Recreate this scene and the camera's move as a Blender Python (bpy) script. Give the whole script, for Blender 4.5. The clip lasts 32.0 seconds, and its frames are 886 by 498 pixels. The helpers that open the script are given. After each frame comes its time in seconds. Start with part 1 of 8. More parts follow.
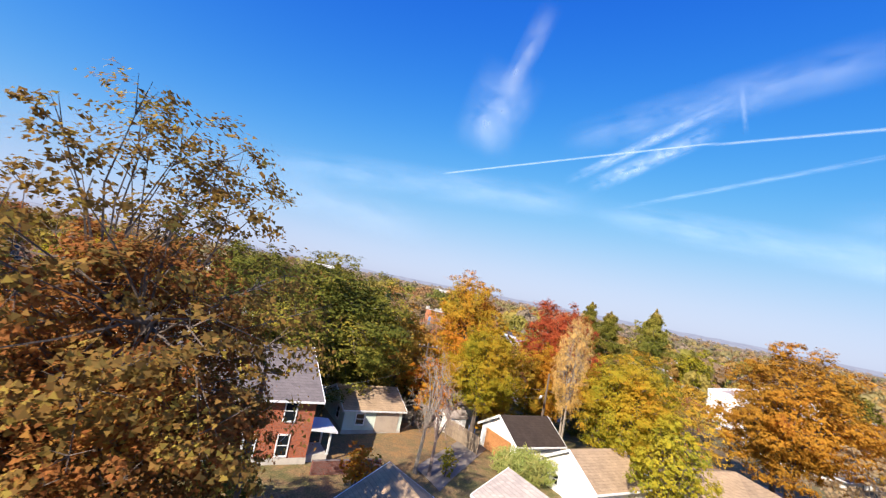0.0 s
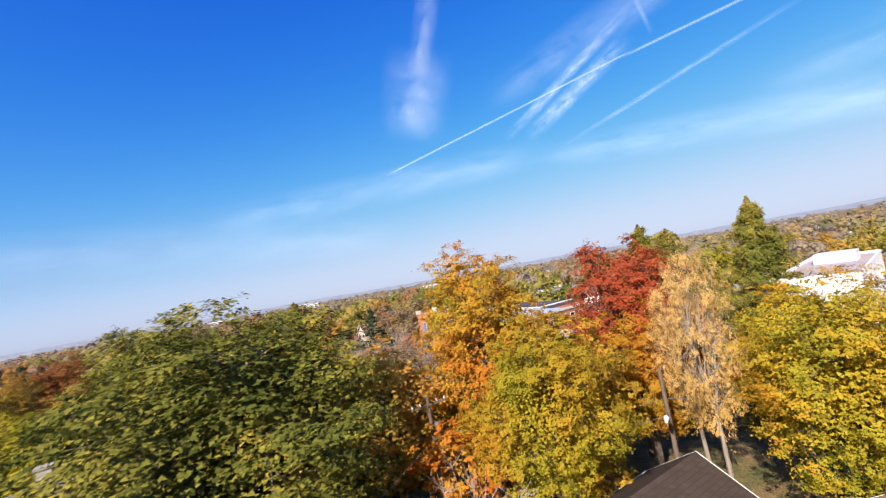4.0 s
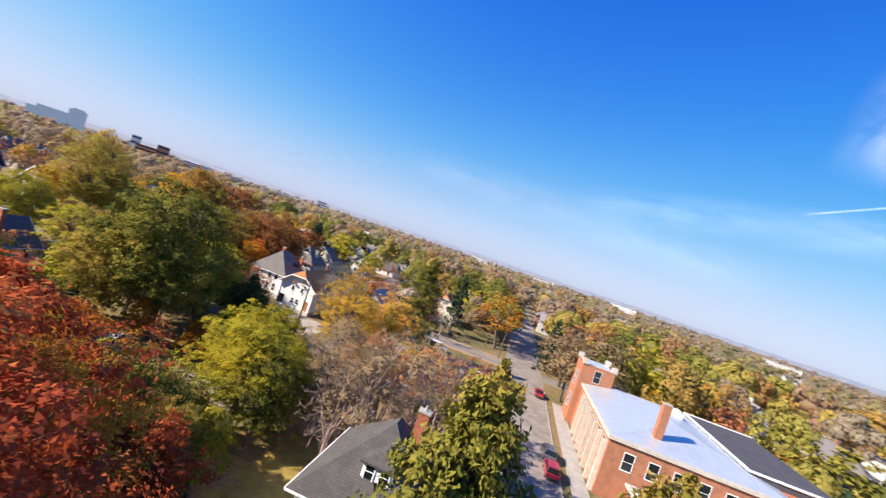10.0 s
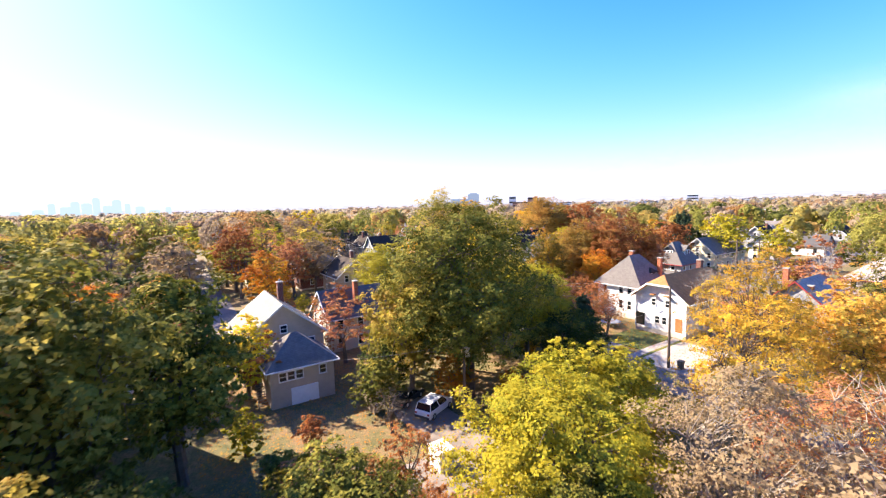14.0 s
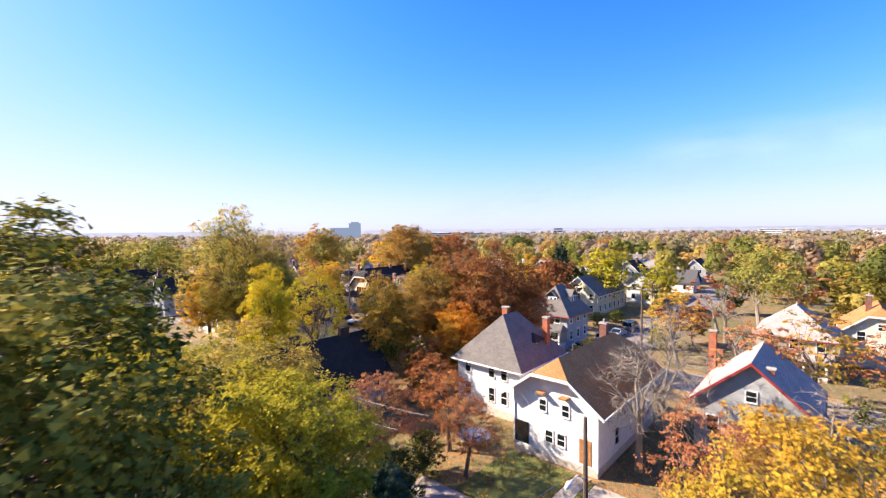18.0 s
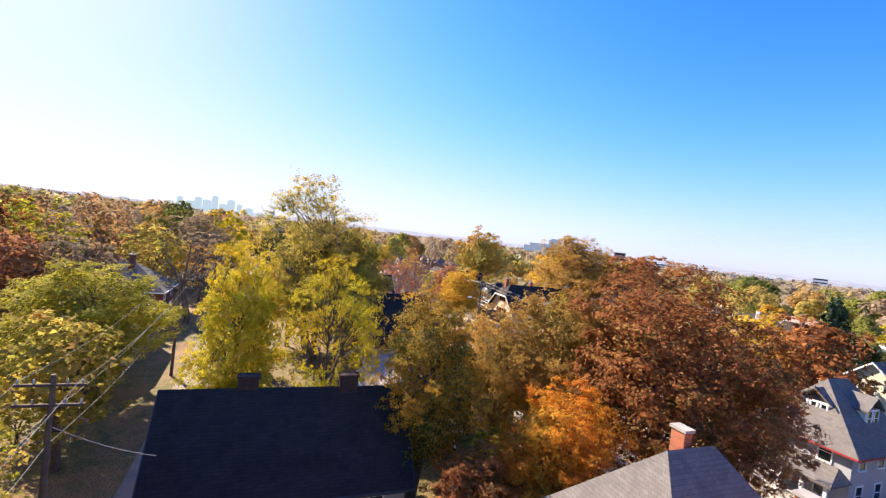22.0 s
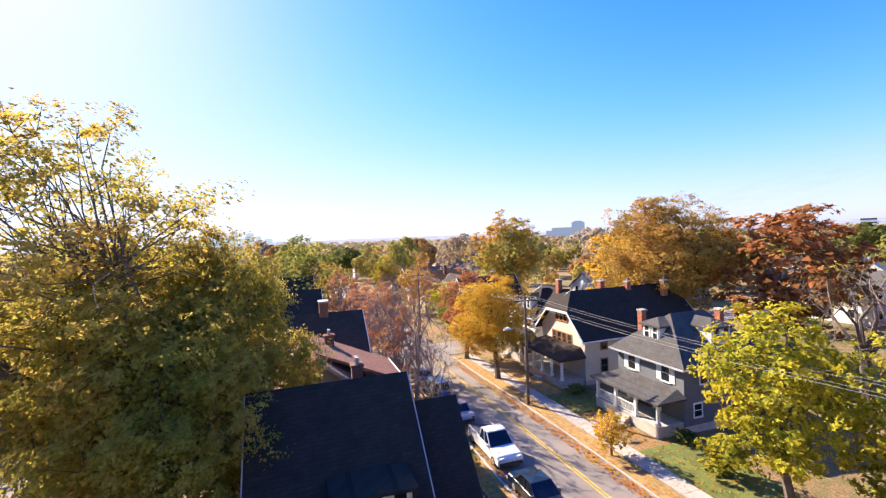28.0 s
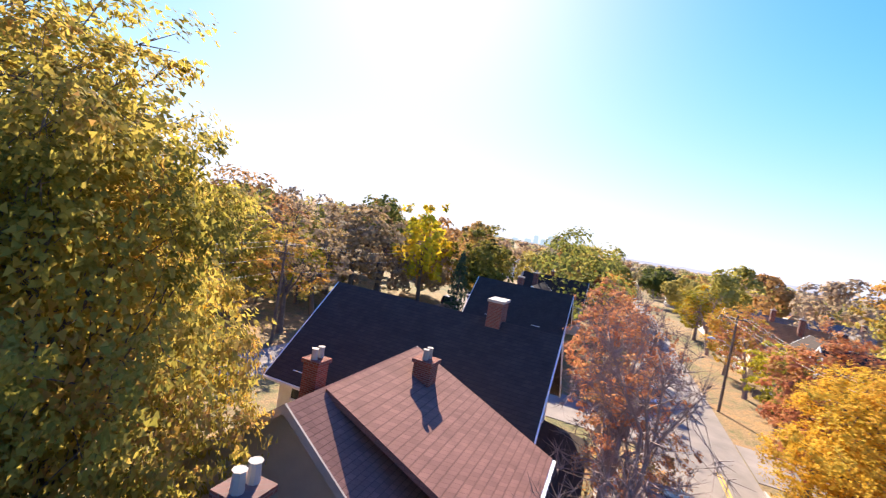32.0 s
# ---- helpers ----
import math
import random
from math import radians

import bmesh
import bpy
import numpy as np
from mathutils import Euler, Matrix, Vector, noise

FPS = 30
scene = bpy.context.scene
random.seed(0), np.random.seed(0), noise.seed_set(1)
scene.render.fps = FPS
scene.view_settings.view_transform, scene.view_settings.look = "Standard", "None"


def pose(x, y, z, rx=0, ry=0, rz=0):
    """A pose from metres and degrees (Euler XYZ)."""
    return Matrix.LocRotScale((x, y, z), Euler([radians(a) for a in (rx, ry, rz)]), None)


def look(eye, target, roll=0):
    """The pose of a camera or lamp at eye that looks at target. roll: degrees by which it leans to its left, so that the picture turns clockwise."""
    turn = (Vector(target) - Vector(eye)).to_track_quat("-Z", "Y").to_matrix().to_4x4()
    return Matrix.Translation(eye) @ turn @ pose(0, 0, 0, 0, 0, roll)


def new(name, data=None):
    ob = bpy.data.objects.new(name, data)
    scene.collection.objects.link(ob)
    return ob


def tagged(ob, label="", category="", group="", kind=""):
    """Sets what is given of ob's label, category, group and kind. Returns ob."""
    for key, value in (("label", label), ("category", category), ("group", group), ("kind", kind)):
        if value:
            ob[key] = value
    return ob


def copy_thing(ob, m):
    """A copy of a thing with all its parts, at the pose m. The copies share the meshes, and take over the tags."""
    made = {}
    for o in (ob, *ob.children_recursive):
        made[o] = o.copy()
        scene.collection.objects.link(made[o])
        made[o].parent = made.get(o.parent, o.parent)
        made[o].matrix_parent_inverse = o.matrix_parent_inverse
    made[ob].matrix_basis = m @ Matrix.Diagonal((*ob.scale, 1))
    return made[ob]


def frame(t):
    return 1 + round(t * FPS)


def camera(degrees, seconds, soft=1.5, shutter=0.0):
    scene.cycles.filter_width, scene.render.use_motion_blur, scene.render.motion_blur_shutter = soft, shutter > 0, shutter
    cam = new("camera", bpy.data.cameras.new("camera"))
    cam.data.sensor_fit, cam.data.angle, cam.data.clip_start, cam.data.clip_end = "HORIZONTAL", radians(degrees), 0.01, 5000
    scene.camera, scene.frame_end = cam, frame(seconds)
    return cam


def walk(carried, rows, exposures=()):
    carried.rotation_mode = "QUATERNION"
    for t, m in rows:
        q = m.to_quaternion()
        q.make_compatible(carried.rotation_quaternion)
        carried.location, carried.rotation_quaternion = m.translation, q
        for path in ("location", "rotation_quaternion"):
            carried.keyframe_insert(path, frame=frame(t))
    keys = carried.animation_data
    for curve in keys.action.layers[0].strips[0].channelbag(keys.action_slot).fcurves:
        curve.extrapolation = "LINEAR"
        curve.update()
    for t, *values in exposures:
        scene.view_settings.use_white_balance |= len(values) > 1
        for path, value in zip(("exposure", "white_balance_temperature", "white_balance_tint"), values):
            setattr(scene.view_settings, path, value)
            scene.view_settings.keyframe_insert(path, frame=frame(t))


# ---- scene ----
EXPOSURES = [(0, 0.96, 6400, 15), (8, 0.9, 6400, 14), (9, 0.95, 6400, 14), (10.5, 1.15, 6500, 14), (11, 1.5, 6600, 15), (12, 2.25, 6800, 19), (13, 2.25, 6800, 18), (14, 1.88, 6800, 18), (17, 1.52, 6800, 18), (19, 1.43, 6800, 17), (22, 1.46, 6800, 17), (23, 1.52, 6800, 17), (26, 1.6, 6800, 18), (29, 1.52, 6800, 17), (32, 1.65, 6800, 17)]
cam = camera(91.1, 32.0, 1.2, 0.25)
PATH = [
    (0, (-15.28, -22.54, 21.62), (-14.318, -20.797, 21.783), 11.3),
    (0.5, (-13.22, -20.23, 20.82), (-12.347, -18.445, 21.077), 13.0),
    (1, (-11.22, -17.54, 20.27), (-10.432, -15.727, 20.556), 12.9),
    (1.5, (-9.38, -15.45, 20.01), (-8.692, -13.588, 20.284), 11.1),
    (2, (-7.88, -12.73, 19.85), (-7.276, -10.841, 20.110), 7.7),
    (2.5, (-6.56, -10.07, 20.21), (-5.979, -8.172, 20.457), 2.4),
    (4.5, (0.00, 0.00, 22.00), (1.245, 1.568, 22.101), -12.9),
    (5, (3.01, 1.60, 21.92), (4.476, 2.960, 22.049), -10.9),
    (5.5, (5.98, 2.89, 22.21), (7.613, 4.045, 22.349), -7.5),
    (6, (9.04, 4.02, 22.42), (10.785, 4.993, 22.582), -4.1),
    (6.5, (12.51, 5.29, 22.47), (14.306, 6.165, 22.642), -2.1),
    (7, (16.42, 6.22, 22.73), (18.174, 7.159, 22.910), 0.4),
    (7.5, (21.24, 7.52, 23.09), (22.839, 8.707, 23.281), 3.0),
    (8, (26.06, 8.98, 23.50), (27.366, 10.476, 23.689), 6.1),
    (8.5, (30.47, 10.55, 24.08), (31.384, 12.317, 24.230), 9.0),
    (9, (33.64, 11.86, 23.53), (34.125, 13.801, 23.661), 12.7),
    (9.5, (37.21, 12.95, 24.88), (37.245, 14.952, 24.940), 16.0),
    (10, (39.53, 15.13, 25.89), (39.161, 17.099, 25.863), 18.6),
    (10.5, (41.58, 18.74, 26.85), (40.846, 20.595, 26.705), 20.6),
    (11, (42.57, 22.94, 27.22), (41.503, 24.613, 26.949), 21.5),
    (11.5, (42.33, 27.10, 26.67), (40.998, 28.542, 26.298), 20.7),
    (12, (41.40, 30.31, 25.81), (39.873, 31.536, 25.383), 17.6),
    (12.5, (39.75, 32.80, 24.28), (38.111, 33.871, 23.865), 11.9),
    (13, (37.58, 34.83, 23.10), (35.898, 35.847, 22.745), 5.7),
    (13.5, (35.13, 36.86, 22.37), (33.432, 37.885, 22.096), 1.3),
    (14, (32.38, 39.15, 22.43), (30.706, 40.230, 22.219), -1.6),
    (14.5, (29.66, 41.79, 22.87), (28.034, 42.936, 22.682), -3.6),
    (16.5, (22.27, 52.34, 22.50), (20.903, 53.780, 22.316), -5.2),
    (17, (19.45, 57.01, 22.37), (18.115, 58.493, 22.203), -3.3),
    (17.5, (16.68, 62.07, 22.24), (15.354, 63.557, 22.101), -1.9),
    (18, (14.17, 66.98, 21.96), (12.829, 68.467, 21.875), -0.6),
    (18.5, (11.98, 70.97, 21.85), (10.627, 72.442, 21.827), -0.1),
    (19, (9.85, 74.80, 21.58), (8.462, 76.237, 21.640), 0.9),
    (19.5, (8.00, 78.26, 21.49), (6.530, 79.613, 21.600), 2.4),
    (20, (6.25, 81.56, 21.20), (4.688, 82.802, 21.321), 4.9),
    (20.5, (4.60, 84.48, 20.93), (2.929, 85.579, 21.033), 6.9),
    (21, (3.19, 87.02, 20.77), (1.431, 87.965, 20.817), 8.0),
    (21.5, (1.66, 89.06, 20.56), (-0.160, 89.878, 20.546), 7.8),
    (22, (-0.23, 90.85, 20.46), (-2.087, 91.594, 20.402), 6.7),
    (22.5, (-2.27, 92.20, 20.37), (-4.132, 92.917, 20.288), 5.1),
    (23, (-4.43, 93.28, 19.96), (-6.298, 93.984, 19.865), 4.1),
    (23.5, (-6.73, 94.25, 19.56), (-8.603, 94.946, 19.456), 3.1),
    (24, (-9.30, 95.23, 19.17), (-11.167, 95.930, 19.072), 1.8),
    (24.5, (-12.01, 96.54, 19.06), (-13.879, 97.239, 18.970), 0.5),
    (25, (-13.84, 98.59, 19.67), (-15.718, 99.270, 19.584), 0.2),
    (25.5, (-17.56, 100.30, 19.68), (-19.437, 100.980, 19.617), 0.6),
    (26, (-20.89, 101.85, 19.59), (-22.771, 102.534, 19.535), 1.2),
    (26.5, (-23.98, 103.17, 19.38), (-25.861, 103.847, 19.335), 0.9),
    (28.5, (-33.97, 106.44, 19.42), (-35.867, 107.068, 19.363), -3.3),
    (29, (-36.58, 107.93, 19.10), (-38.507, 108.474, 19.056), -2.6),
    (29.5, (-39.08, 109.40, 18.50), (-41.037, 109.812, 18.469), -0.6),
    (30, (-41.69, 110.94, 17.77), (-43.681, 111.170, 17.756), 2.5),
    (30.5, (-44.42, 112.39, 17.36), (-46.419, 112.385, 17.351), 5.8),
    (31, (-46.86, 113.36, 17.23), (-48.844, 113.097, 17.205), 8.6),
    (31.5, (-49.00, 113.83, 17.20), (-50.927, 113.309, 17.132), 10.3),
    (32, (-51.17, 113.55, 17.11), (-53.021, 112.807, 17.016), 9.6),
]
walk(cam, [(t, look(eye, target, roll)) for t, eye, target, roll in PATH], EXPOSURES)

# ---- sky, sun ----
SUN_YAW, SUN_UP = 120.0, 34.0      # degrees: heading of the sun (left from +y) and its height
world = bpy.data.worlds.new("sky")
scene.world = world
world.use_nodes = True
wt = world.node_tree
wt.nodes.clear()
sky = wt.nodes.new("ShaderNodeTexSky")
sky.sky_type = "NISHITA"
sky.sun_disc = False
sky.sun_elevation = radians(SUN_UP)
sky.sun_rotation = radians(-SUN_YAW)
sky.altitude = 250
sky.air_density, sky.dust_density, sky.ozone_density = 1.0, 0.5, 3.0
hs = wt.nodes.new("ShaderNodeHueSaturation")
hs.inputs["Saturation"].default_value = 1.22
hs.inputs["Hue"].default_value = 0.5
bg = wt.nodes.new("ShaderNodeBackground")
bg.inputs["Strength"].default_value = 0.12
wo = wt.nodes.new("ShaderNodeOutputWorld")
gm_ = wt.nodes.new("ShaderNodeGamma")
gm_.inputs["Gamma"].default_value = 1.16
deep = wt.nodes.new("ShaderNodeGamma")
deep.inputs["Gamma"].default_value = 1.5
wt.links.new(sky.outputs["Color"], gm_.inputs["Color"])
wt.links.new(gm_.outputs["Color"], hs.inputs["Color"])
wt.links.new(hs.outputs["Color"], deep.inputs["Color"])
# the brightest sky rolls off to a pale blue-white instead of burning out
plus = wt.nodes.new("ShaderNodeVectorMath")
plus.inputs[1].default_value = (5.2, 5.2, 1.9)
part_ = wt.nodes.new("ShaderNodeVectorMath")
part_.operation = "DIVIDE"
full_ = wt.nodes.new("ShaderNodeVectorMath")
full_.operation = "MULTIPLY"
full_.inputs[1].default_value = (3.2, 3.65, 4.2)
wt.links.new(deep.outputs["Color"], plus.inputs[0])
wt.links.new(deep.outputs["Color"], part_.inputs[0])
wt.links.new(plus.outputs["Vector"], part_.inputs[1])
wt.links.new(part_.outputs["Vector"], full_.inputs[0])
wt.links.new(full_.outputs["Vector"], bg.inputs["Color"])
wt.links.new(bg.outputs["Background"], wo.inputs["Surface"])
sun = new("sun", bpy.data.lights.new("sun", "SUN"))
sun.data.energy, sun.data.angle, sun.data.color = 5.0, radians(0.53), (1.0, 0.9, 0.73)
sa, se = radians(SUN_YAW), radians(SUN_UP)
sun_way = Vector((-math.sin(sa) * math.cos(se), math.cos(sa) * math.cos(se), math.sin(se)))
sun.matrix_world = look(sun_way * 300, (0, 0, 0))

# ---- materials ----
def nodes_of(name):
    m = bpy.data.materials.new(name)
    m.use_nodes = True
    t = m.node_tree
    b = t.nodes["Principled BSDF"]
    return m, t, b


def nd(t, kind, **kw):
    n = t.nodes.new(kind)
    for k, v in kw.items():
        n.inputs[k.replace("_", " ")].default_value = v
    return n


def ramp(t, stops):
    n = t.nodes.new("ShaderNodeValToRGB")
    e = n.color_ramp.elements
    while len(e) < len(stops):
        e.new(0.5)
    for el, (p, c) in zip(e, stops):
        el.position, el.color = p, (*c, 1)
    return n


def coords(t, kind="Object"):
    return t.nodes.new("ShaderNodeTexCoord").outputs[kind]


def tint(c, k):
    return tuple(min(1, v * k) for v in c)


def surface(name, col, rough=0.85, scale=3.0, var=0.25, fine=40.0, bump=0.2, dist=0.01, metal=0.0, spread=0.12):
    """A plain surface with two scales of variation, grain relief and a little difference from object to object."""
    m, t, b = nodes_of(name)
    co = coords(t)
    n1 = nd(t, "ShaderNodeTexNoise", Scale=scale, Detail=5.0, Roughness=0.6)
    n2 = nd(t, "ShaderNodeTexNoise", Scale=fine, Detail=3.0)
    t.links.new(co, n1.inputs["Vector"])
    t.links.new(co, n2.inputs["Vector"])
    r = ramp(t, [(0.3, tint(col, 1 - var)), (0.55, col), (0.75, tint(col, 1 + var * 0.7))])
    t.links.new(n1.outputs["Fac"], r.inputs["Fac"])
    info = t.nodes.new("ShaderNodeObjectInfo")
    mr = t.nodes.new("ShaderNodeMapRange")
    mr.inputs["To Min"].default_value, mr.inputs["To Max"].default_value = 1 - spread, 1 + spread
    t.links.new(info.outputs["Random"], mr.inputs["Value"])
    h = nd(t, "ShaderNodeHueSaturation")
    t.links.new(r.outputs["Color"], h.inputs["Color"])
    t.links.new(mr.outputs["Result"], h.inputs["Value"])
    t.links.new(h.outputs["Color"], b.inputs["Base Color"])
    b.inputs["Roughness"].default_value, b.inputs["Metallic"].default_value = rough, metal
    bp = nd(t, "ShaderNodeBump", Strength=bump, Distance=dist)
    t.links.new(n2.outputs["Fac"], bp.inputs["Height"])
    t.links.new(bp.outputs["Normal"], b.inputs["Normal"])
    return m


def courses(name, col, step=0.14, rough=0.85, var=0.12, axis="Z", bricks=False, mortar=(0.3, 0.19, 0.14), depth=0.012):
    """Lap siding, shingles or bricks: rows of real height along the object's own axes."""
    m, t, b = nodes_of(name)
    co = coords(t)
    n1 = nd(t, "ShaderNodeTexNoise", Scale=0.9, Detail=6.0, Roughness=0.65)
    t.links.new(co, n1.inputs["Vector"])
    sep = t.nodes.new("ShaderNodeSeparateXYZ")
    t.links.new(co, sep.inputs["Vector"])
    add = t.nodes.new("ShaderNodeMath")
    t.links.new(sep.outputs["X"], add.inputs[0])
    t.links.new(sep.outputs["Y"], add.inputs[1])
    comb = t.nodes.new("ShaderNodeCombineXYZ")
    t.links.new(add.outputs[0], comb.inputs["X"])
    t.links.new(sep.outputs["Z"], comb.inputs["Y"])
    br = t.nodes.new("ShaderNodeTexBrick")
    br.inputs["Scale"].default_value = 1.0
    br.inputs["Row Height"].default_value = step
    br.inputs["Brick Width"].default_value = step * (2.9 if bricks else 2.2)
    br.inputs["Mortar Size"].default_value = 0.012 if bricks else 0.009
    br.inputs["Mortar Smooth"].default_value = 0.3
    b.inputs["Specular IOR Level"].default_value = 0.2
    br.inputs["Color1"].default_value = (*tint(col, 1 - var), 1)
    br.inputs["Color2"].default_value = (*tint(col, 1 + var * 0.8), 1)
    br.inputs["Mortar"].default_value = (*(mortar if bricks else tint(col, 0.66)), 1)
    t.links.new(comb.outputs["Vector"], br.inputs["Vector"])
    mx = t.nodes.new("ShaderNodeMixRGB")
    mx.blend_type = "MULTIPLY"
    mx.inputs["Fac"].default_value = 0.75
    r = ramp(t, [(0.3, (0.68, 0.68, 0.7)), (0.6, (1, 1, 1)), (0.8, (1.0, 0.96, 0.9))])
    t.links.new(n1.outputs["Fac"], r.inputs["Fac"])
    t.links.new(br.outputs["Color"], mx.inputs["Color1"])
    t.links.new(r.outputs["Color"], mx.inputs["Color2"])
    t.links.new(mx.outputs["Color"], b.inputs["Base Color"])
    b.inputs["Roughness"].default_value = rough
    bp = nd(t, "ShaderNodeBump", Strength=0.5, Distance=depth)
    t.links.new(br.outputs["Fac"], bp.inputs["Height"])
    bp.invert = True
    t.links.new(bp.outputs["Normal"], b.inputs["Normal"])
    return m


def siding(name, col, step=0.13, var=0.1):
    """Lap boards: shadow lines along z, faint stains."""
    m, t, b = nodes_of(name)
    co = coords(t)
    sep = t.nodes.new("ShaderNodeSeparateXYZ")
    t.links.new(co, sep.inputs["Vector"])
    mod = t.nodes.new("ShaderNodeMath")
    mod.operation = "FRACT"
    mul = t.nodes.new("ShaderNodeMath")
    mul.operation = "MULTIPLY"
    mul.inputs[1].default_value = 1 / step
    t.links.new(sep.outputs["Z"], mul.inputs[0])
    t.links.new(mul.outputs[0], mod.inputs[0])
    bp = nd(t, "ShaderNodeBump", Strength=0.7, Distance=0.02)
    t.links.new(mod.outputs[0], bp.inputs["Height"])
    bp.invert = True
    n1 = nd(t, "ShaderNodeTexNoise", Scale=1.1, Detail=6.0, Roughness=0.7)
    t.links.new(co, n1.inputs["Vector"])
    r = ramp(t, [(0.3, tint(col, 1 - var * 2)), (0.5, col), (0.8, tint(col, 1 + var))])
    t.links.new(n1.outputs["Fac"], r.inputs["Fac"])
    t.links.new(r.outputs["Color"], b.inputs["Base Color"])
    t.links.new(bp.outputs["Normal"], b.inputs["Normal"])
    b.inputs["Roughness"].default_value = 0.7
    return m


def leaf(name, cols, clear=0.42, patch=0.35, single=0.45):
    """Autumn leaves: single leaves differ, and patches of the crown differ; light shines through."""
    m, t, b = nodes_of(name)
    geo = t.nodes.new("ShaderNodeNewGeometry")
    info = t.nodes.new("ShaderNodeObjectInfo")
    n1 = nd(t, "ShaderNodeTexNoise", Scale=patch, Detail=2.0)
    t.links.new(coords(t), n1.inputs["Vector"])
    ad = t.nodes.new("ShaderNodeMath")
    ad.operation = "MULTIPLY_ADD"
    ad.inputs[1].default_value = single
    t.links.new(geo.outputs["Random Per Island"], ad.inputs[0])
    mr = t.nodes.new("ShaderNodeMapRange")
    for k, v in (("From Min", 0.32), ("From Max", 0.68), ("To Min", -0.1), ("To Max", 0.65)):
        mr.inputs[k].default_value = v
    t.links.new(n1.outputs["Fac"], mr.inputs["Value"])
    t.links.new(mr.outputs["Result"], ad.inputs[2])
    cols = [tint(c, 1.12) for c in cols]
    k = len(cols) - 1
    r = ramp(t, [(i / k, c) for i, c in enumerate(cols)])
    t.links.new(ad.outputs[0], r.inputs["Fac"])
    h = nd(t, "ShaderNodeHueSaturation")
    mv = t.nodes.new("ShaderNodeMapRange")
    mv.inputs["To Min"].default_value, mv.inputs["To Max"].default_value = 0.82, 1.18
    t.links.new(info.outputs["Random"], mv.inputs["Value"])
    t.links.new(mv.outputs["Result"], h.inputs["Value"])
    t.links.new(r.outputs["Color"], h.inputs["Color"])
    tr = t.nodes.new("ShaderNodeBsdfTranslucent")
    mix = t.nodes.new("ShaderNodeMixShader")
    mix.inputs["Fac"].default_value = clear
    t.links.new(h.outputs["Color"], b.inputs["Base Color"])
    t.links.new(h.outputs["Color"], tr.inputs["Color"])
    b.inputs["Roughness"].default_value = 0.75
    b.inputs["Specular IOR Level"].default_value = 0.06
    t.links.new(b.outputs["BSDF"], mix.inputs[1])
    t.links.new(tr.outputs["BSDF"], mix.inputs[2])
    t.links.new(mix.outputs["Shader"], t.nodes["Material Output"].inputs["Surface"])
    return m


def pane_glass(name, col=(0.012, 0.016, 0.02)):
    m, t, b = nodes_of(name)
    b.inputs["Base Color"].default_value = (*col, 1)
    b.inputs["Roughness"].default_value = 0.06
    b.inputs["Specular IOR Level"].default_value = 0.5
    n1 = nd(t, "ShaderNodeTexNoise", Scale=1.3)
    t.links.new(coords(t), n1.inputs["Vector"])
    bp = nd(t, "ShaderNodeBump", Strength=0.05, Distance=0.02)
    t.links.new(n1.outputs["Fac"], bp.inputs["Height"])
    t.links.new(bp.outputs["Normal"], b.inputs["Normal"])
    return m


M = {}
M["white"] = surface("white_paint", (0.78, 0.78, 0.76), 0.55, 2, 0.08, 60, 0.08)
M["cream"] = surface("cream_paint", (0.66, 0.6, 0.45), 0.6, 2, 0.1, 60, 0.08)
M["charcoal"] = surface("charcoal_paint", (0.05, 0.05, 0.055), 0.6, 2, 0.2)
M["red_trim"] = surface("red_paint", (0.3, 0.03, 0.03), 0.6, 2, 0.2)
M["siding_white"] = siding("white_lap_siding", (0.78, 0.78, 0.77))
M["siding_grey"] = siding("slate_grey_lap_siding", (0.13, 0.14, 0.155))
M["siding_mid"] = siding("grey_lap_siding", (0.34, 0.35, 0.36))
M["siding_cream"] = siding("cream_lap_siding", (0.62, 0.57, 0.4))
M["siding_pink"] = siding("pale_mauve_lap_siding", (0.5, 0.42, 0.42))
M["siding_tan"] = siding("tan_lap_siding", (0.42, 0.34, 0.26))
M["siding_mint"] = siding("pale_mint_lap_siding", (0.6, 0.68, 0.58))
M["stucco"] = surface("tan_stucco", (0.5, 0.42, 0.32), 0.9, 1.2, 0.12, 120, 0.4)
M["stucco_cream"] = surface("cream_stucco", (0.66, 0.58, 0.46), 0.9, 1.2, 0.1, 120, 0.4)
M["brick"] = courses("red_brick", (0.48, 0.115, 0.045), 0.075, 0.9, 0.3, bricks=True, depth=0.008)
M["brick_dark"] = courses("dark_red_brick", (0.2, 0.06, 0.042), 0.075, 0.9, 0.3, bricks=True, mortar=(0.2, 0.16, 0.14))
M["brick_soot"] = courses("sooty_brick", (0.075, 0.042, 0.034), 0.075, 0.9, 0.3, bricks=True, mortar=(0.08, 0.065, 0.055))
M["brick_orange"] = courses("orange_brick", (0.48, 0.17, 0.08), 0.075, 0.9, 0.25, bricks=True)
M["sh_grey"] = courses("grey_asphalt_shingles", (0.19, 0.172, 0.155), 0.14, 0.92)
M["sh_worn"] = courses("worn_dark_grey_shingles", (0.1, 0.093, 0.088), 0.14, 0.92)
M["sh_mauve"] = courses("mauve_grey_asphalt_shingles", (0.2, 0.172, 0.168), 0.14, 0.92)
M["sh_black"] = courses("black_asphalt_shingles", (0.045, 0.036, 0.03), 0.14, 0.9)
M["sh_dark"] = courses("dark_brown_asphalt_shingles", (0.06, 0.044, 0.036), 0.14, 0.9)
M["sh_brown"] = courses("brown_asphalt_shingles", (0.46, 0.21, 0.08), 0.14, 0.9)
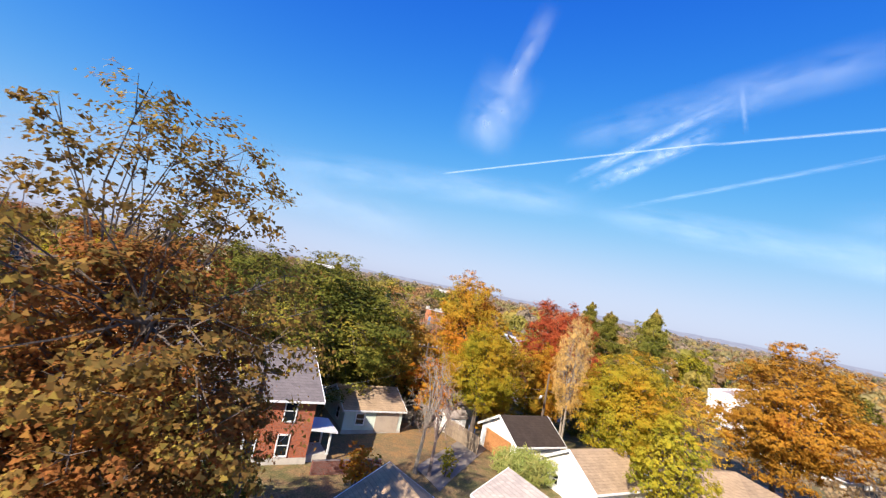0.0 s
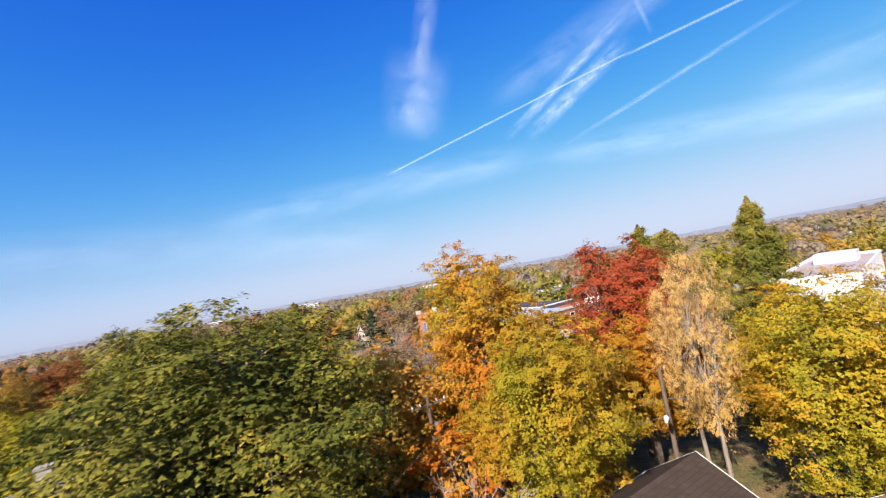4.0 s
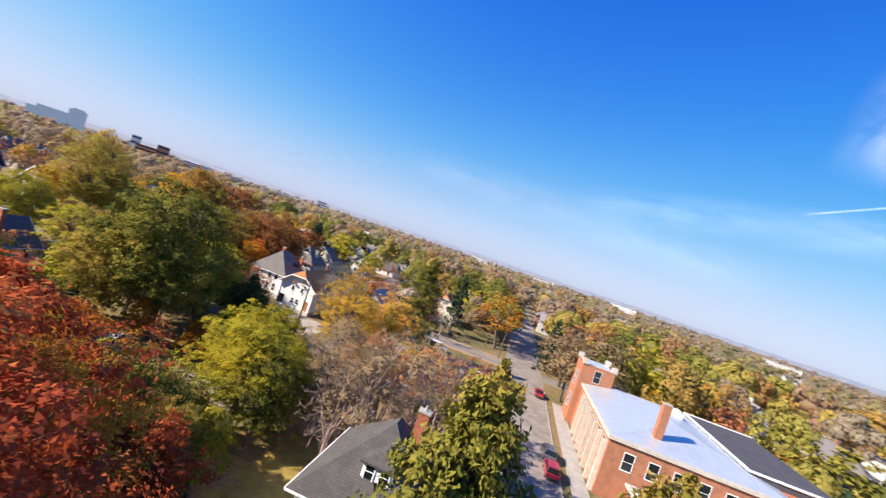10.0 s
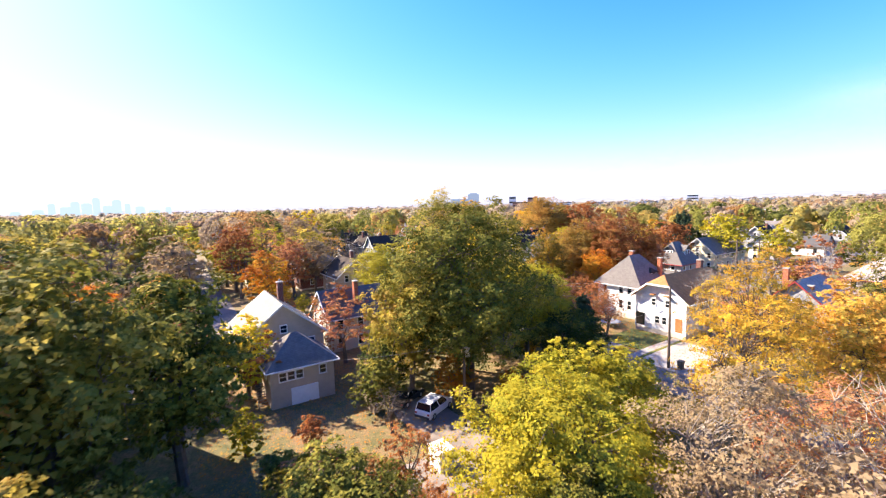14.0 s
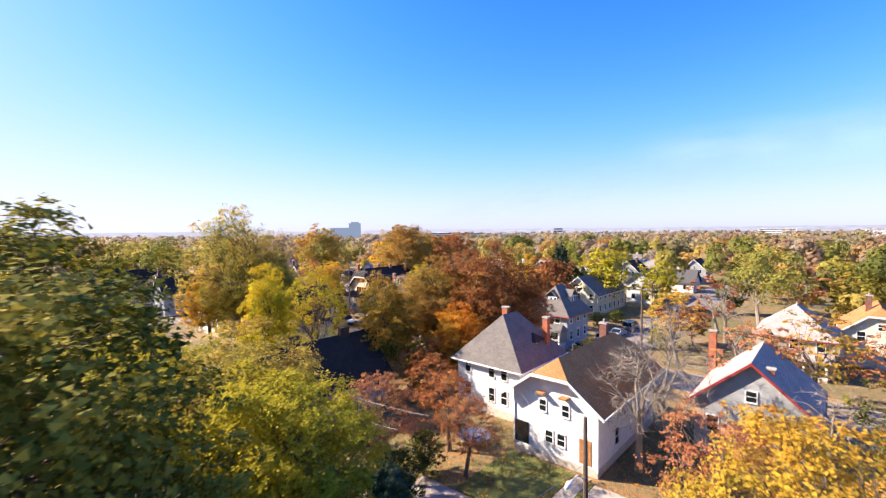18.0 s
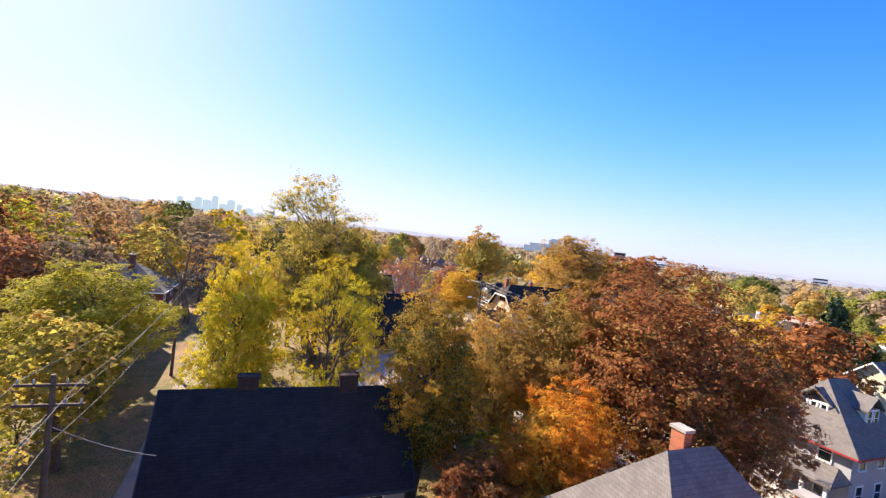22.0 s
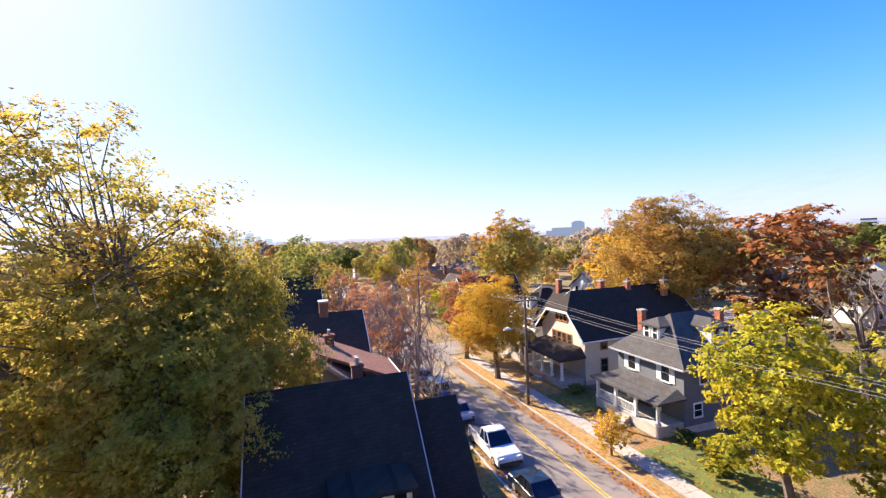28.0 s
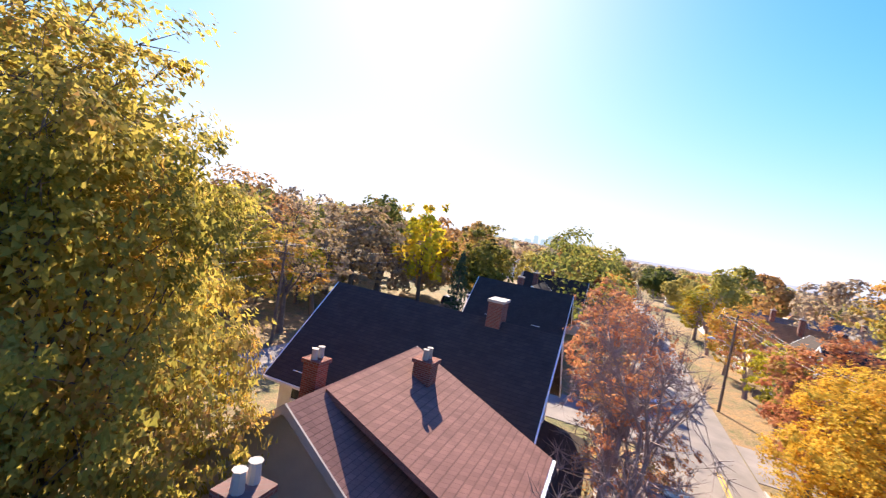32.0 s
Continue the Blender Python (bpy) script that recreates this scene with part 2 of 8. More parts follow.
M["sh_tan"] = courses("weathered_tan_shingles", (0.42, 0.3, 0.19), 0.14, 0.9)
M["sh_red"] = courses("faded_red_asphalt_shingles", (0.25, 0.12, 0.092), 0.11, 0.9)
M["sh_pale"] = courses("pale_grey_shingles", (0.43, 0.37, 0.33), 0.14, 0.9)
M["slate"] = courses("blue_grey_slate", (0.135, 0.122, 0.112), 0.2, 0.6)
M["stucco_white"] = surface("white_stucco", (0.76, 0.75, 0.73), 0.85, 0.7, 0.12, 120, 0.3)
M["flat_mauve"] = surface("mauve_roof_membrane", (0.4, 0.33, 0.31), 0.9, 0.5, 0.2)
M["metal_roof"] = surface("pale_metal_roof", (0.62, 0.66, 0.7), 0.35, 0.8, 0.12, 30, 0.05, metal=0.4)
M["flat_dark"] = surface("dark_roof_membrane", (0.07, 0.065, 0.075), 0.9, 0.5, 0.3)
M["lot"] = surface("worn_tan_lot_paving", (0.36, 0.31, 0.25), 0.92, 0.4, 0.35, 6.0, 0.3)
M["flat_pale"] = surface("pale_roof_membrane", (0.6, 0.58, 0.56), 0.9, 0.5, 0.2)
M["glass"] = pane_glass("window_glass")
M["glass_blue"] = pane_glass("blue_stained_glass", (0.05, 0.22, 0.5))
M["stone"] = surface("pale_limestone", (0.5, 0.46, 0.4), 0.9, 2, 0.2, 40, 0.4)
M["concrete"] = surface("concrete", (0.374, 0.342, 0.299), 0.9, 0.8, 0.22, 30, 0.3, spread=0.06)
M["asphalt"] = surface("worn_asphalt", (0.23, 0.195, 0.165), 0.9, 0.35, 0.28, 80, 0.4, spread=0.02)
M["alley"] = surface("cracked_alley_concrete", (0.265, 0.222, 0.182), 0.92, 0.6, 0.35, 60, 0.4, spread=0.02)
M["line_yellow"] = surface("worn_yellow_line", (0.55, 0.36, 0.05), 0.8, 6, 0.3)
M["lawn"] = surface("short_lawn", (0.13, 0.15, 0.03), 0.95, 1.2, 0.4, 60, 0.9, 0.03)
M["litter"] = surface("fallen_leaves", (0.4, 0.24, 0.08), 0.9, 2.5, 0.5, 25, 0.9, 0.04)
M["gold_lawn"] = surface("lawn_under_golden_leaves", (0.34, 0.24, 0.05), 0.95, 0.8, 0.35, 40, 0.9, 0.04)
M["bark"] = surface("grey_brown_bark", (0.13, 0.1, 0.08), 0.95, 3, 0.35, 25, 0.9, 0.03)
M["bark_pale"] = surface("pale_bark", (0.3, 0.25, 0.2), 0.95, 3, 0.35, 25, 0.9, 0.03)
M["twigs"] = surface("rosy_grey_twigs", (0.27, 0.19, 0.16), 0.95, 3, 0.3, 25, 0.6, 0.02)
M["pole_wood"] = surface("weathered_pole_wood", (0.14, 0.1, 0.075), 0.95, 2, 0.3, 30, 0.6)
M["steel"] = surface("galvanised_steel", (0.5, 0.5, 0.5), 0.4, 4, 0.1, 40, 0.1, metal=0.8)
M["cable"] = surface("grey_cable", (0.2, 0.2, 0.2), 0.6, 4, 0.1)
M["cable_pale"] = surface("grey_aluminium_cable", (0.3, 0.29, 0.28), 0.6, 4, 0.1)
M["rubber"] = surface("black_rubber", (0.02, 0.02, 0.02), 0.8, 8, 0.2)
M["fence_wood"] = surface("weathered_fence_boards", (0.3, 0.23, 0.16), 0.9, 2, 0.3, 30, 0.5)
M["dry_grass"] = leaf("tall_dry_grass", [(0.35, 0.3, 0.1), (0.25, 0.3, 0.08), (0.45, 0.4, 0.15)], 0.4)
PAINT = {}
for nm, c in (("white", (0.75, 0.75, 0.76)), ("silver", (0.45, 0.47, 0.5)), ("black", (0.012, 0.012, 0.014)), ("red", (0.35, 0.012, 0.02)), ("blue", (0.05, 0.1, 0.26)), ("green", (0.06, 0.13, 0.06)), ("grey", (0.12, 0.13, 0.14))):
    m, t, b = nodes_of(nm + "_car_paint")
    b.inputs["Base Color"].default_value = (*c, 1)
    b.inputs["Roughness"].default_value, b.inputs["Coat Weight"].default_value = 0.35, 0.8
    b.inputs["Metallic"].default_value = 0.3 if nm in ("silver", "grey", "blue") else 0.0
    PAINT[nm] = m
L = {}
L["yellow"] = leaf("yellow_leaves", [(0.28, 0.3, 0.03), (0.5, 0.42, 0.03), (0.62, 0.46, 0.035), (0.55, 0.33, 0.03)])
L["lime"] = leaf("yellow_green_leaves", [(0.13, 0.145, 0.02), (0.3, 0.29, 0.03), (0.48, 0.38, 0.03), (0.3, 0.27, 0.03)])
L["gold"] = leaf("golden_leaves", [(0.26, 0.21, 0.035), (0.5, 0.33, 0.042), (0.6, 0.36, 0.042), (0.43, 0.21, 0.028)])
L["orange"] = leaf("orange_leaves", [(0.36, 0.26, 0.035), (0.5, 0.26, 0.03), (0.5, 0.17, 0.02), (0.36, 0.12, 0.025)])
L["red"] = leaf("red_leaves", [(0.19, 0.075, 0.032), (0.3, 0.06, 0.026), (0.37, 0.085, 0.03), (0.37, 0.16, 0.045)])
L["rust"] = leaf("rust_brown_leaves", [(0.14, 0.07, 0.03), (0.3, 0.11, 0.04), (0.38, 0.15, 0.05), (0.3, 0.2, 0.065)])
L["rosy"] = leaf("rosy_brown_leaves", [(0.3, 0.13, 0.07), (0.42, 0.16, 0.08), (0.5, 0.24, 0.1), (0.3, 0.22, 0.08)])
L["green"] = leaf("green_leaves_turning_gold", [(0.05, 0.06, 0.012), (0.1, 0.11, 0.018), (0.2, 0.18, 0.03), (0.4, 0.3, 0.045)], 0.2)
L["olive"] = leaf("olive_leaves", [(0.08, 0.08, 0.02), (0.18, 0.17, 0.03), (0.3, 0.26, 0.05), (0.42, 0.32, 0.08)])
L["willow"] = leaf("pale_green_leaves", [(0.2, 0.2, 0.025), (0.36, 0.33, 0.04), (0.5, 0.43, 0.05), (0.38, 0.32, 0.04)], 0.5)
L["tan"] = leaf("tan_withered_leaves", [(0.22, 0.15, 0.09), (0.31, 0.22, 0.12), (0.37, 0.27, 0.15), (0.26, 0.2, 0.11)])
L["needle"] = leaf("spruce_needles", [(0.06, 0.075, 0.016), (0.13, 0.135, 0.024), (0.23, 0.2, 0.034), (0.3, 0.2, 0.05)], 0.25)
L["fir"] = leaf("blue_green_needles", [(0.02, 0.035, 0.02), (0.045, 0.07, 0.035), (0.08, 0.1, 0.05)], 0.12)
L["dark"] = leaf("dark_green_leaves", [(0.02, 0.035, 0.01), (0.05, 0.07, 0.015), (0.1, 0.11, 0.02), (0.3, 0.22, 0.03)], 0.3)
L["honey"] = leaf("honey_coloured_leaves", [(0.17, 0.19, 0.02), (0.4, 0.34, 0.028), (0.52, 0.34, 0.03), (0.5, 0.22, 0.025)])
L["greengold"] = leaf("dark_green_leaves_with_orange_tips", [(0.06, 0.07, 0.018), (0.14, 0.12, 0.028), (0.4, 0.27, 0.04), (0.46, 0.22, 0.03)], single=0.7)
L["goldrust"] = leaf("golden_and_rust_leaves", [(0.2, 0.2, 0.03), (0.46, 0.3, 0.03), (0.5, 0.23, 0.025), (0.42, 0.14, 0.025)])
L["maple"] = leaf("mixed_red_orange_and_olive_leaves", [(0.26, 0.24, 0.045), (0.56, 0.38, 0.05), (0.58, 0.25, 0.045), (0.56, 0.1, 0.04)], 0.6, single=0.6)
L["bronze"] = leaf("bronze_and_orange_leaves", [(0.22, 0.13, 0.03), (0.44, 0.23, 0.03), (0.56, 0.28, 0.035), (0.4, 0.15, 0.03)])
L["sand"] = leaf("sandy_withered_leaves", [(0.44, 0.27, 0.08), (0.58, 0.38, 0.12), (0.62, 0.42, 0.16), (0.5, 0.28, 0.09)])
L["leafturn"] = leaf("green_leaves_turning_amber", [(0.17, 0.17, 0.035), (0.32, 0.27, 0.05), (0.44, 0.33, 0.07), (0.48, 0.26, 0.08)], 0.55)
L["amber"] = leaf("amber_and_olive_leaves", [(0.22, 0.2, 0.04), (0.45, 0.32, 0.06), (0.55, 0.3, 0.06), (0.4, 0.18, 0.05)])
L["russet"] = leaf("russet_and_olive_leaves", [(0.13, 0.12, 0.026), (0.26, 0.13, 0.04), (0.38, 0.14, 0.045), (0.42, 0.25, 0.05)])
L["redrust"] = leaf("red_brown_leaves", [(0.155, 0.12, 0.038), (0.24, 0.125, 0.04), (0.33, 0.1, 0.04), (0.35, 0.2, 0.055)], single=0.6)
L["oakgold"] = leaf("olive_brown_and_gold_oak_leaves", [(0.08, 0.08, 0.02), (0.15, 0.1, 0.03), (0.22, 0.12, 0.035), (0.34, 0.26, 0.05)], single=0.6)
L["brownamber"] = leaf("brown_and_amber_leaves", [(0.19, 0.15, 0.045), (0.34, 0.22, 0.055), (0.44, 0.26, 0.06), (0.34, 0.16, 0.05)], 0.45)
L["oak"] = leaf("olive_brown_oak_leaves", [(0.08, 0.085, 0.02), (0.15, 0.09, 0.028), (0.22, 0.11, 0.035), (0.26, 0.2, 0.045)])

# ---- ground heights ----
SPOTS = [(-8, 5, 6.0), (12, 8, 6.2), (-30, -25, 6.5), (30, -10, 5.0), (-15, 50, 0.6), (-5, 66, 0.4), (18, 52, 0.8), (0, 98, 2.2), (-30, 92, 1.6),
         (-60, 122, 3.0), (-50, 105, 3.0), (-90, 122, 2.6), (48, 90, 0.6), (45, 125, 1.2), (75, 95, 0.2), (160, 30, -4.5), (240, 45, -6.5), (-30, 165, 1.0)]


def ground_z(x, y):
    s, v = 0.0, 0.0
    for px, py, pz in SPOTS:
        w = 1.0 / ((x - px) ** 2 + (y - py) ** 2 + 60.0) ** 1.5
        s, v = s + w, v + w * pz
    near = v / s
    r = math.hypot(x + 20, y - 60)
    k = min(1.0, max(0.0, (r - 140) / 300))
    k = k * k * (3 - 2 * k)
    a = math.atan2(-x - 20, y - 60)
    hill = 20.0 * max(0.0, math.cos(a - radians(150))) ** 2 * min(1.0, max(0.0, (r - 200) / 900))
    far = -7.0 + hill + 3.0 * noise.noise((x / 260, y / 260, 0))
    return near * (1 - k) + far * k


# ---- mesh helpers ----
def link(name, me, mat, parent=None, label=""):
    ob = new(name, me)
    if mat is not None and not me.materials:
        me.materials.append(mat)
    if parent is not None:
        ob.parent = parent
    if label:
        ob["label"] = label
    return ob


def part(name, bm, mat, parent=None, label=""):
    me = bpy.data.meshes.new(name)
    bmesh.ops.recalc_face_normals(bm, faces=bm.faces)
    bm.to_mesh(me)
    bm.free()
    return link(name, me, mat, parent, label)


def raw(name, verts, faces, mat, parent=None, label=""):
    me = bpy.data.meshes.new(name)
    me.from_pydata(verts, [], faces)
    me.update()
    return link(name, me, mat, parent, label)


def box(bm, x0, y0, z0, x1, y1, z1):
    v = [bm.verts.new((x, y, z)) for z in (z0, z1) for x, y in ((x0, y0), (x1, y0), (x1, y1), (x0, y1))]
    for f in ((0, 3, 2, 1), (4, 5, 6, 7), (0, 1, 5, 4), (1, 2, 6, 5), (2, 3, 7, 6), (3, 0, 4, 7)):
        bm.faces.new([v[i] for i in f])
    return v


def boxes(*bs):
    bm = bmesh.new()
    for b in bs:
        box(bm, *b)
    return bm


def solid(bm, verts, faces, drop):
    """A slab: faces over verts, thickened by drop downwards."""
    top = [bm.verts.new(v) for v in verts]
    low = [bm.verts.new((v[0], v[1], v[2] - drop)) for v in verts]
    edges = {}
    for f in faces:
        bm.faces.new([top[i] for i in f])
        bm.faces.new([low[i] for i in reversed(f)])
        for a, b in zip(f, f[1:] + f[:1]):
            edges[(a, b)] = 1
    for a, b in edges:
        if (b, a) not in edges:
            bm.faces.new((top[b], top[a], low[a], low[b]))


def tube(bm, pts, radii, n=6):
    rings = []
    for i, p in enumerate(pts):
        p = Vector(p)
        d = (Vector(pts[min(i + 1, len(pts) - 1)]) - Vector(pts[max(i - 1, 0)])).normalized()
        u = d.cross(Vector((0.3, 0.2, 1)) if abs(d.z) < 0.9 else Vector((1, 0.1, 0))).normalized()
        w = d.cross(u)
        rings.append([bm.verts.new(p + radii[i] * (math.cos(k * 2 * math.pi / n) * u + math.sin(k * 2 * math.pi / n) * w)) for k in range(n)])
    for a, b in zip(rings, rings[1:]):
        for k in range(n):
            bm.faces.new((a[k], a[(k + 1) % n], b[(k + 1) % n], b[k]))
    bm.faces.new(rings[0][::-1])
    bm.faces.new(rings[-1])


def base(name, x, y, label, category, z=None, turn=0.0, group="", kind=""):
    ob = new(name)
    ob.matrix_world = pose(x, y, ground_z(x, y) if z is None else z, 0, 0, turn)
    return tagged(ob, label, category, group, kind)


# ---- trees ----
rng = np.random.default_rng(7)


def tubes_np(paths, n=5):
    """Tapered limbs as one vertex and face list. paths: lists of (point, radius)."""
    vs, fs = [], []
    for path in paths:
        start = len(vs)
        for i, (p, r) in enumerate(path):
            q = np.array(path[min(i + 1, len(path) - 1)][0]) - np.array(path[max(i - 1, 0)][0])
            q = q / (np.linalg.norm(q) + 1e-9)
            u = np.cross(q, (0.31, 0.2, 1.0) if abs(q[2]) < 0.9 else (1.0, 0.1, 0))
            u /= np.linalg.norm(u)
            w = np.cross(q, u)
            for k in range(n):
                vs.append(tuple(np.array(p) + r * (math.cos(k * 2 * math.pi / n) * u + math.sin(k * 2 * math.pi / n) * w)))
        for i in range(len(path) - 1):
            a = start + i * n
            for k in range(n):
                fs.append((a + k, a + (k + 1) % n, a + n + (k + 1) % n, a + n + k))
    return vs, fs


def leaf_mesh(name, centres, sizes, out, slim=0.6, corners=4):
    """Many small leaf blades, four corners each, turned at random with a lean outwards."""
    n = len(centres)
    nrm = rng.normal(size=(n, 3)) + 2.3 * out
    nrm /= np.linalg.norm(nrm, axis=1, keepdims=True)
    u = np.cross(nrm, rng.normal(size=(n, 3)))
    u /= np.linalg.norm(u, axis=1, keepdims=True)
    w = np.cross(nrm, u)
    s = sizes[:, None]
    bend = nrm * s * 0.25
    if corners == 4:
        co = np.stack([centres - u * s, centres + w * s * slim - bend, centres + u * s, centres - w * s * slim - bend], 1).reshape(-1, 3)
    else:
        co = np.stack([centres - u * s, centres + w * s * slim * 1.5 + u * s * 0.7, centres - w * s * slim * 1.5 + u * s * 0.8], 1).reshape(-1, 3)
    me = bpy.data.meshes.new(name)
    me.vertices.add(corners * n)
    me.vertices.foreach_set("co", co.ravel())
    me.loops.add(corners * n)
    me.loops.foreach_set("vertex_index", np.arange(corners * n))
    me.polygons.add(n)
    me.polygons.foreach_set("loop_start", np.arange(n) * corners)
    me.update(calc_edges=True)
    return me


def grow(shape, leaves, size, lobes=46, seed=1, twigs=2):
    """One tree form, 10 m high with a crown about 3.4 m in radius: meshes of its wood and its leaves."""
    global rng
    rng = np.random.default_rng(seed)
    paths, cs, ss, outs = [], [], [], []
    if shape == "conifer":
        paths.append([((0, 0, 0), 0.2), ((0.03, 0, 5), 0.12), ((0, 0.02, 9.95), 0.015)])
        tiers, arms = (30, 8) if leaves > 40000 else (26, 8) if leaves > 8000 else ((24, 8) if leaves > 3000 else (16, 6))
        fine = leaves > 40000
        for i in range(tiers):
            z = 0.8 + 9.0 * (i / tiers) ** 0.88
            reach = 3.1 * max(0.0, 1 - (z - 0.6) / 9.35) ** 0.8 + 0.05
            for k in range(arms):
                a = (k + rng.uniform(-0.45, 0.45) + 0.5 * (i % 2)) * 6.283 / arms
                r = reach * rng.uniform(0.5, 1.28)
                zf = z + rng.normal() * 0.12
                foot = np.array((0, 0, zf))
                tip = np.array((math.cos(a) * r, math.sin(a) * r, zf - 0.16 * r + (0.5 - zf * 0.02) * 0.25 + rng.normal() * 0.08))
                mid = tip * 0.55 + foot * 0.45 - (0, 0, 0.07 * r)
                paths.append([(tuple(foot), 0.03), (tuple(mid), 0.016), (tuple(tip), 0.005)])
                # side shoots that hang from the bough, thickest towards its end
                per = max(4, int(leaves / (tiers * arms) * (0.25 + 1.1 * r / max(reach, 0.3))))
                shoots = 13 if fine else 6
                sf = rng.uniform(0.2, 1.0, shoots) ** 0.8
                sw = rng.normal(size=shoots) * (0.05 + 0.3 * r * sf * (1.12 - sf))
                base_ = np.outer((1 - sf) ** 2, foot) + np.outer(2 * sf * (1 - sf), mid) + np.outer(sf ** 2, tip)
                base_ += np.outer(sw, (-math.sin(a) * 0.9, math.cos(a) * 0.9, 0))
                pick = rng.integers(0, shoots, per)
                drop = rng.uniform(0, 1, per) ** 1.5 * (0.12 + 0.16 * min(1.0, r / 1.5))
                pts = base_[pick] + rng.normal(size=(per, 3)) * 0.055
                pts[:, 2] -= drop
                cs.append(pts)
                ss.append(size * rng.uniform(0.6, 1.3, per))
                outs.append(np.stack([np.full(per, math.cos(a) * 0.6), np.full(per, math.sin(a) * 0.6), 0.75 - 2.2 * drop], 1))
        top = np.zeros((leaves // 90, 3))
        top[:, 2] = rng.uniform(9.2, 10.0, len(top))
        top[:, :2] = rng.normal(size=(len(top), 2)) * (0.02 + 0.16 * (10.0 - top[:, 2:3]))
        cs.append(top)
        ss.append(size * rng.uniform(0.6, 1.1, len(top)))
        outs.append(np.concatenate([top[:, :2] * 4, np.full((len(top), 1), 0.7)], 1))
        slim = 0.35
    else:
        lo, hi, wide, top_bias = {"round": (1.5, 9.6, 3.3, 0.0), "oval": (1.2, 9.8, 2.5, 0.1), "spread": (1.8, 9.3, 3.9, 0.15), "sparse": (1.9, 9.7, 2.9, 0.1), "bare": (2.2, 9.6, 3.0, 0.0), "bush": (0.2, 9.2, 3.6, -0.1), "high": (4.6, 9.7, 3.9, 0.1)}[shape]
        lean = rng.normal(size=2) * 0.25
        fork = {"bush": 0.8, "high": 4.4}.get(shape, 3.2)
        trunk_top = np.array((lean[0], lean[1], fork + 0.5))
        paths.append([((0, 0, -0.3), 0.3), ((0.02, 0, 0.5), 0.23), (tuple(trunk_top * 0.6), 0.19), (tuple(trunk_top), 0.16)])
        mains = []
        for k in range(7):
            a = k * 0.9 + rng.uniform(0, 0.6)
            r = wide * rng.uniform(0.15, 0.55)
            tip = np.array((math.cos(a) * r + lean[0], math.sin(a) * r + lean[1], rng.uniform(0.5, 0.74 if shape != "bare" else 0.86) * hi))
            mid = trunk_top * 0.5 + tip * 0.5 + rng.normal(size=3) * 0.25
            mains.append((trunk_top, mid, tip))
            paths.append([(tuple(trunk_top - (0, 0, 0.4)), 0.1), (tuple(mid), 0.058), (tuple(tip), 0.012)])
        mid_z, half = (lo + hi) / 2, (hi - lo) / 2
        per = max(6, leaves // lobes) if shape != "bare" else 0
        for i in range(lobes):
            d = rng.normal(size=3)
            d /= np.linalg.norm(d)
            d[2] = d[2] * 0.9 + top_bias
            rr = rng.uniform(0.45, 1.0) ** 0.6
            c = np.array((d[0] * wide * rr * (1 - 0.25 * max(0, d[2])), d[1] * wide * rr * (1 - 0.25 * max(0, d[2])), mid_z + d[2] * half * rr))
            c[:2] += rng.normal(size=2) * 0.2 + lean
            m = min(mains, key=lambda q: np.linalg.norm(q[1] - c) + 0.4 * np.linalg.norm(q[2] - c))
            f = rng.uniform(0.1, 0.9)
            st = m[1] * (1 - f) + m[2] * f
            bend = st * 0.5 + c * 0.5 + rng.normal(size=3) * 0.18 + (0, 0, 0.1)
            if leaves > 4000 or i % 2 == 0 or shape in ("bare", "sparse"):
                paths.append([(tuple(st), 0.024), (tuple(bend), 0.014), (tuple(c), 0.006)])
            rad = rng.uniform(0.42, 0.9) * (wide / 3.3) ** 0.5
            for q in range(twigs * (4 if shape == "bare" else 1) if leaves > 4000 or shape in ("bare", "sparse") else 0):
                v = rng.normal(size=3) + (0, 0, 0.35)
                tip = c + v / np.linalg.norm(v) * rad * rng.uniform(0.4, 1.25 if shape == "bare" else 0.8)
                paths.append([(tuple(c * 0.85 + bend * 0.15), 0.011), (tuple(tip), 0.003)])
            if per:
                # sprays of leaves at the twig ends, open air between them
                ns = max(5, per // 19)
                v = rng.normal(size=(ns, 3)) + d * 0.55 + (0, 0, 0.25)
                v /= np.linalg.norm(v, axis=1, keepdims=True)
                spray = c + v * rng.uniform(0.3, 1.0, (ns, 1)) ** 0.6 * rad * np.array((1.15, 1.15, 0.8))
                pick = rng.integers(0, ns, per)
                cs.append(spray[pick] + rng.normal(size=(per, 3)) * (0.25 * rad / ns ** 0.2) * np.array((1, 1, 0.6)))
                ss.append(size * rng.uniform(0.55, 1.35, per))
                outs.append(v[pick] * 1.0 + (c - (0, 0, mid_z)) * 0.1 + (0, 0, 0.45))
        if per and shape not in ("sparse", "high"):
            # shaded leaves inside the crown
            n_in = leaves // 5
            v = rng.normal(size=(n_in, 3))
            v /= np.linalg.norm(v, axis=1, keepdims=True)
            v = v * rng.uniform(0.1, 0.74, (n_in, 1)) ** 0.5
            cs.append(np.array((lean[0], lean[1], mid_z)) + v * np.array((wide * 0.9, wide * 0.9, half * 0.86)))
            ss.append(size * rng.uniform(1.2, 1.8, n_in))
            outs.append(v + (0, 0, 0.4))
        slim = 0.62
    # bring the form to its exact size: top at 10 m, crown 3.4 m in radius
    pts = np.concatenate(cs) if cs else np.array([p for path in paths for p, _ in path])
    kz = 10.0 / np.quantile(pts[:, 2], 0.9995)
    kr = 3.4 / np.quantile(np.hypot(pts[:, 0], pts[:, 1]), 0.97)
    fit_ = np.array((kr, kr, kz))
    cs = [q_ * fit_ for q_ in cs]
    paths = [[(tuple(np.array(p) * fit_), r * min(kr, 1.2)) for p, r in path] for path in paths]
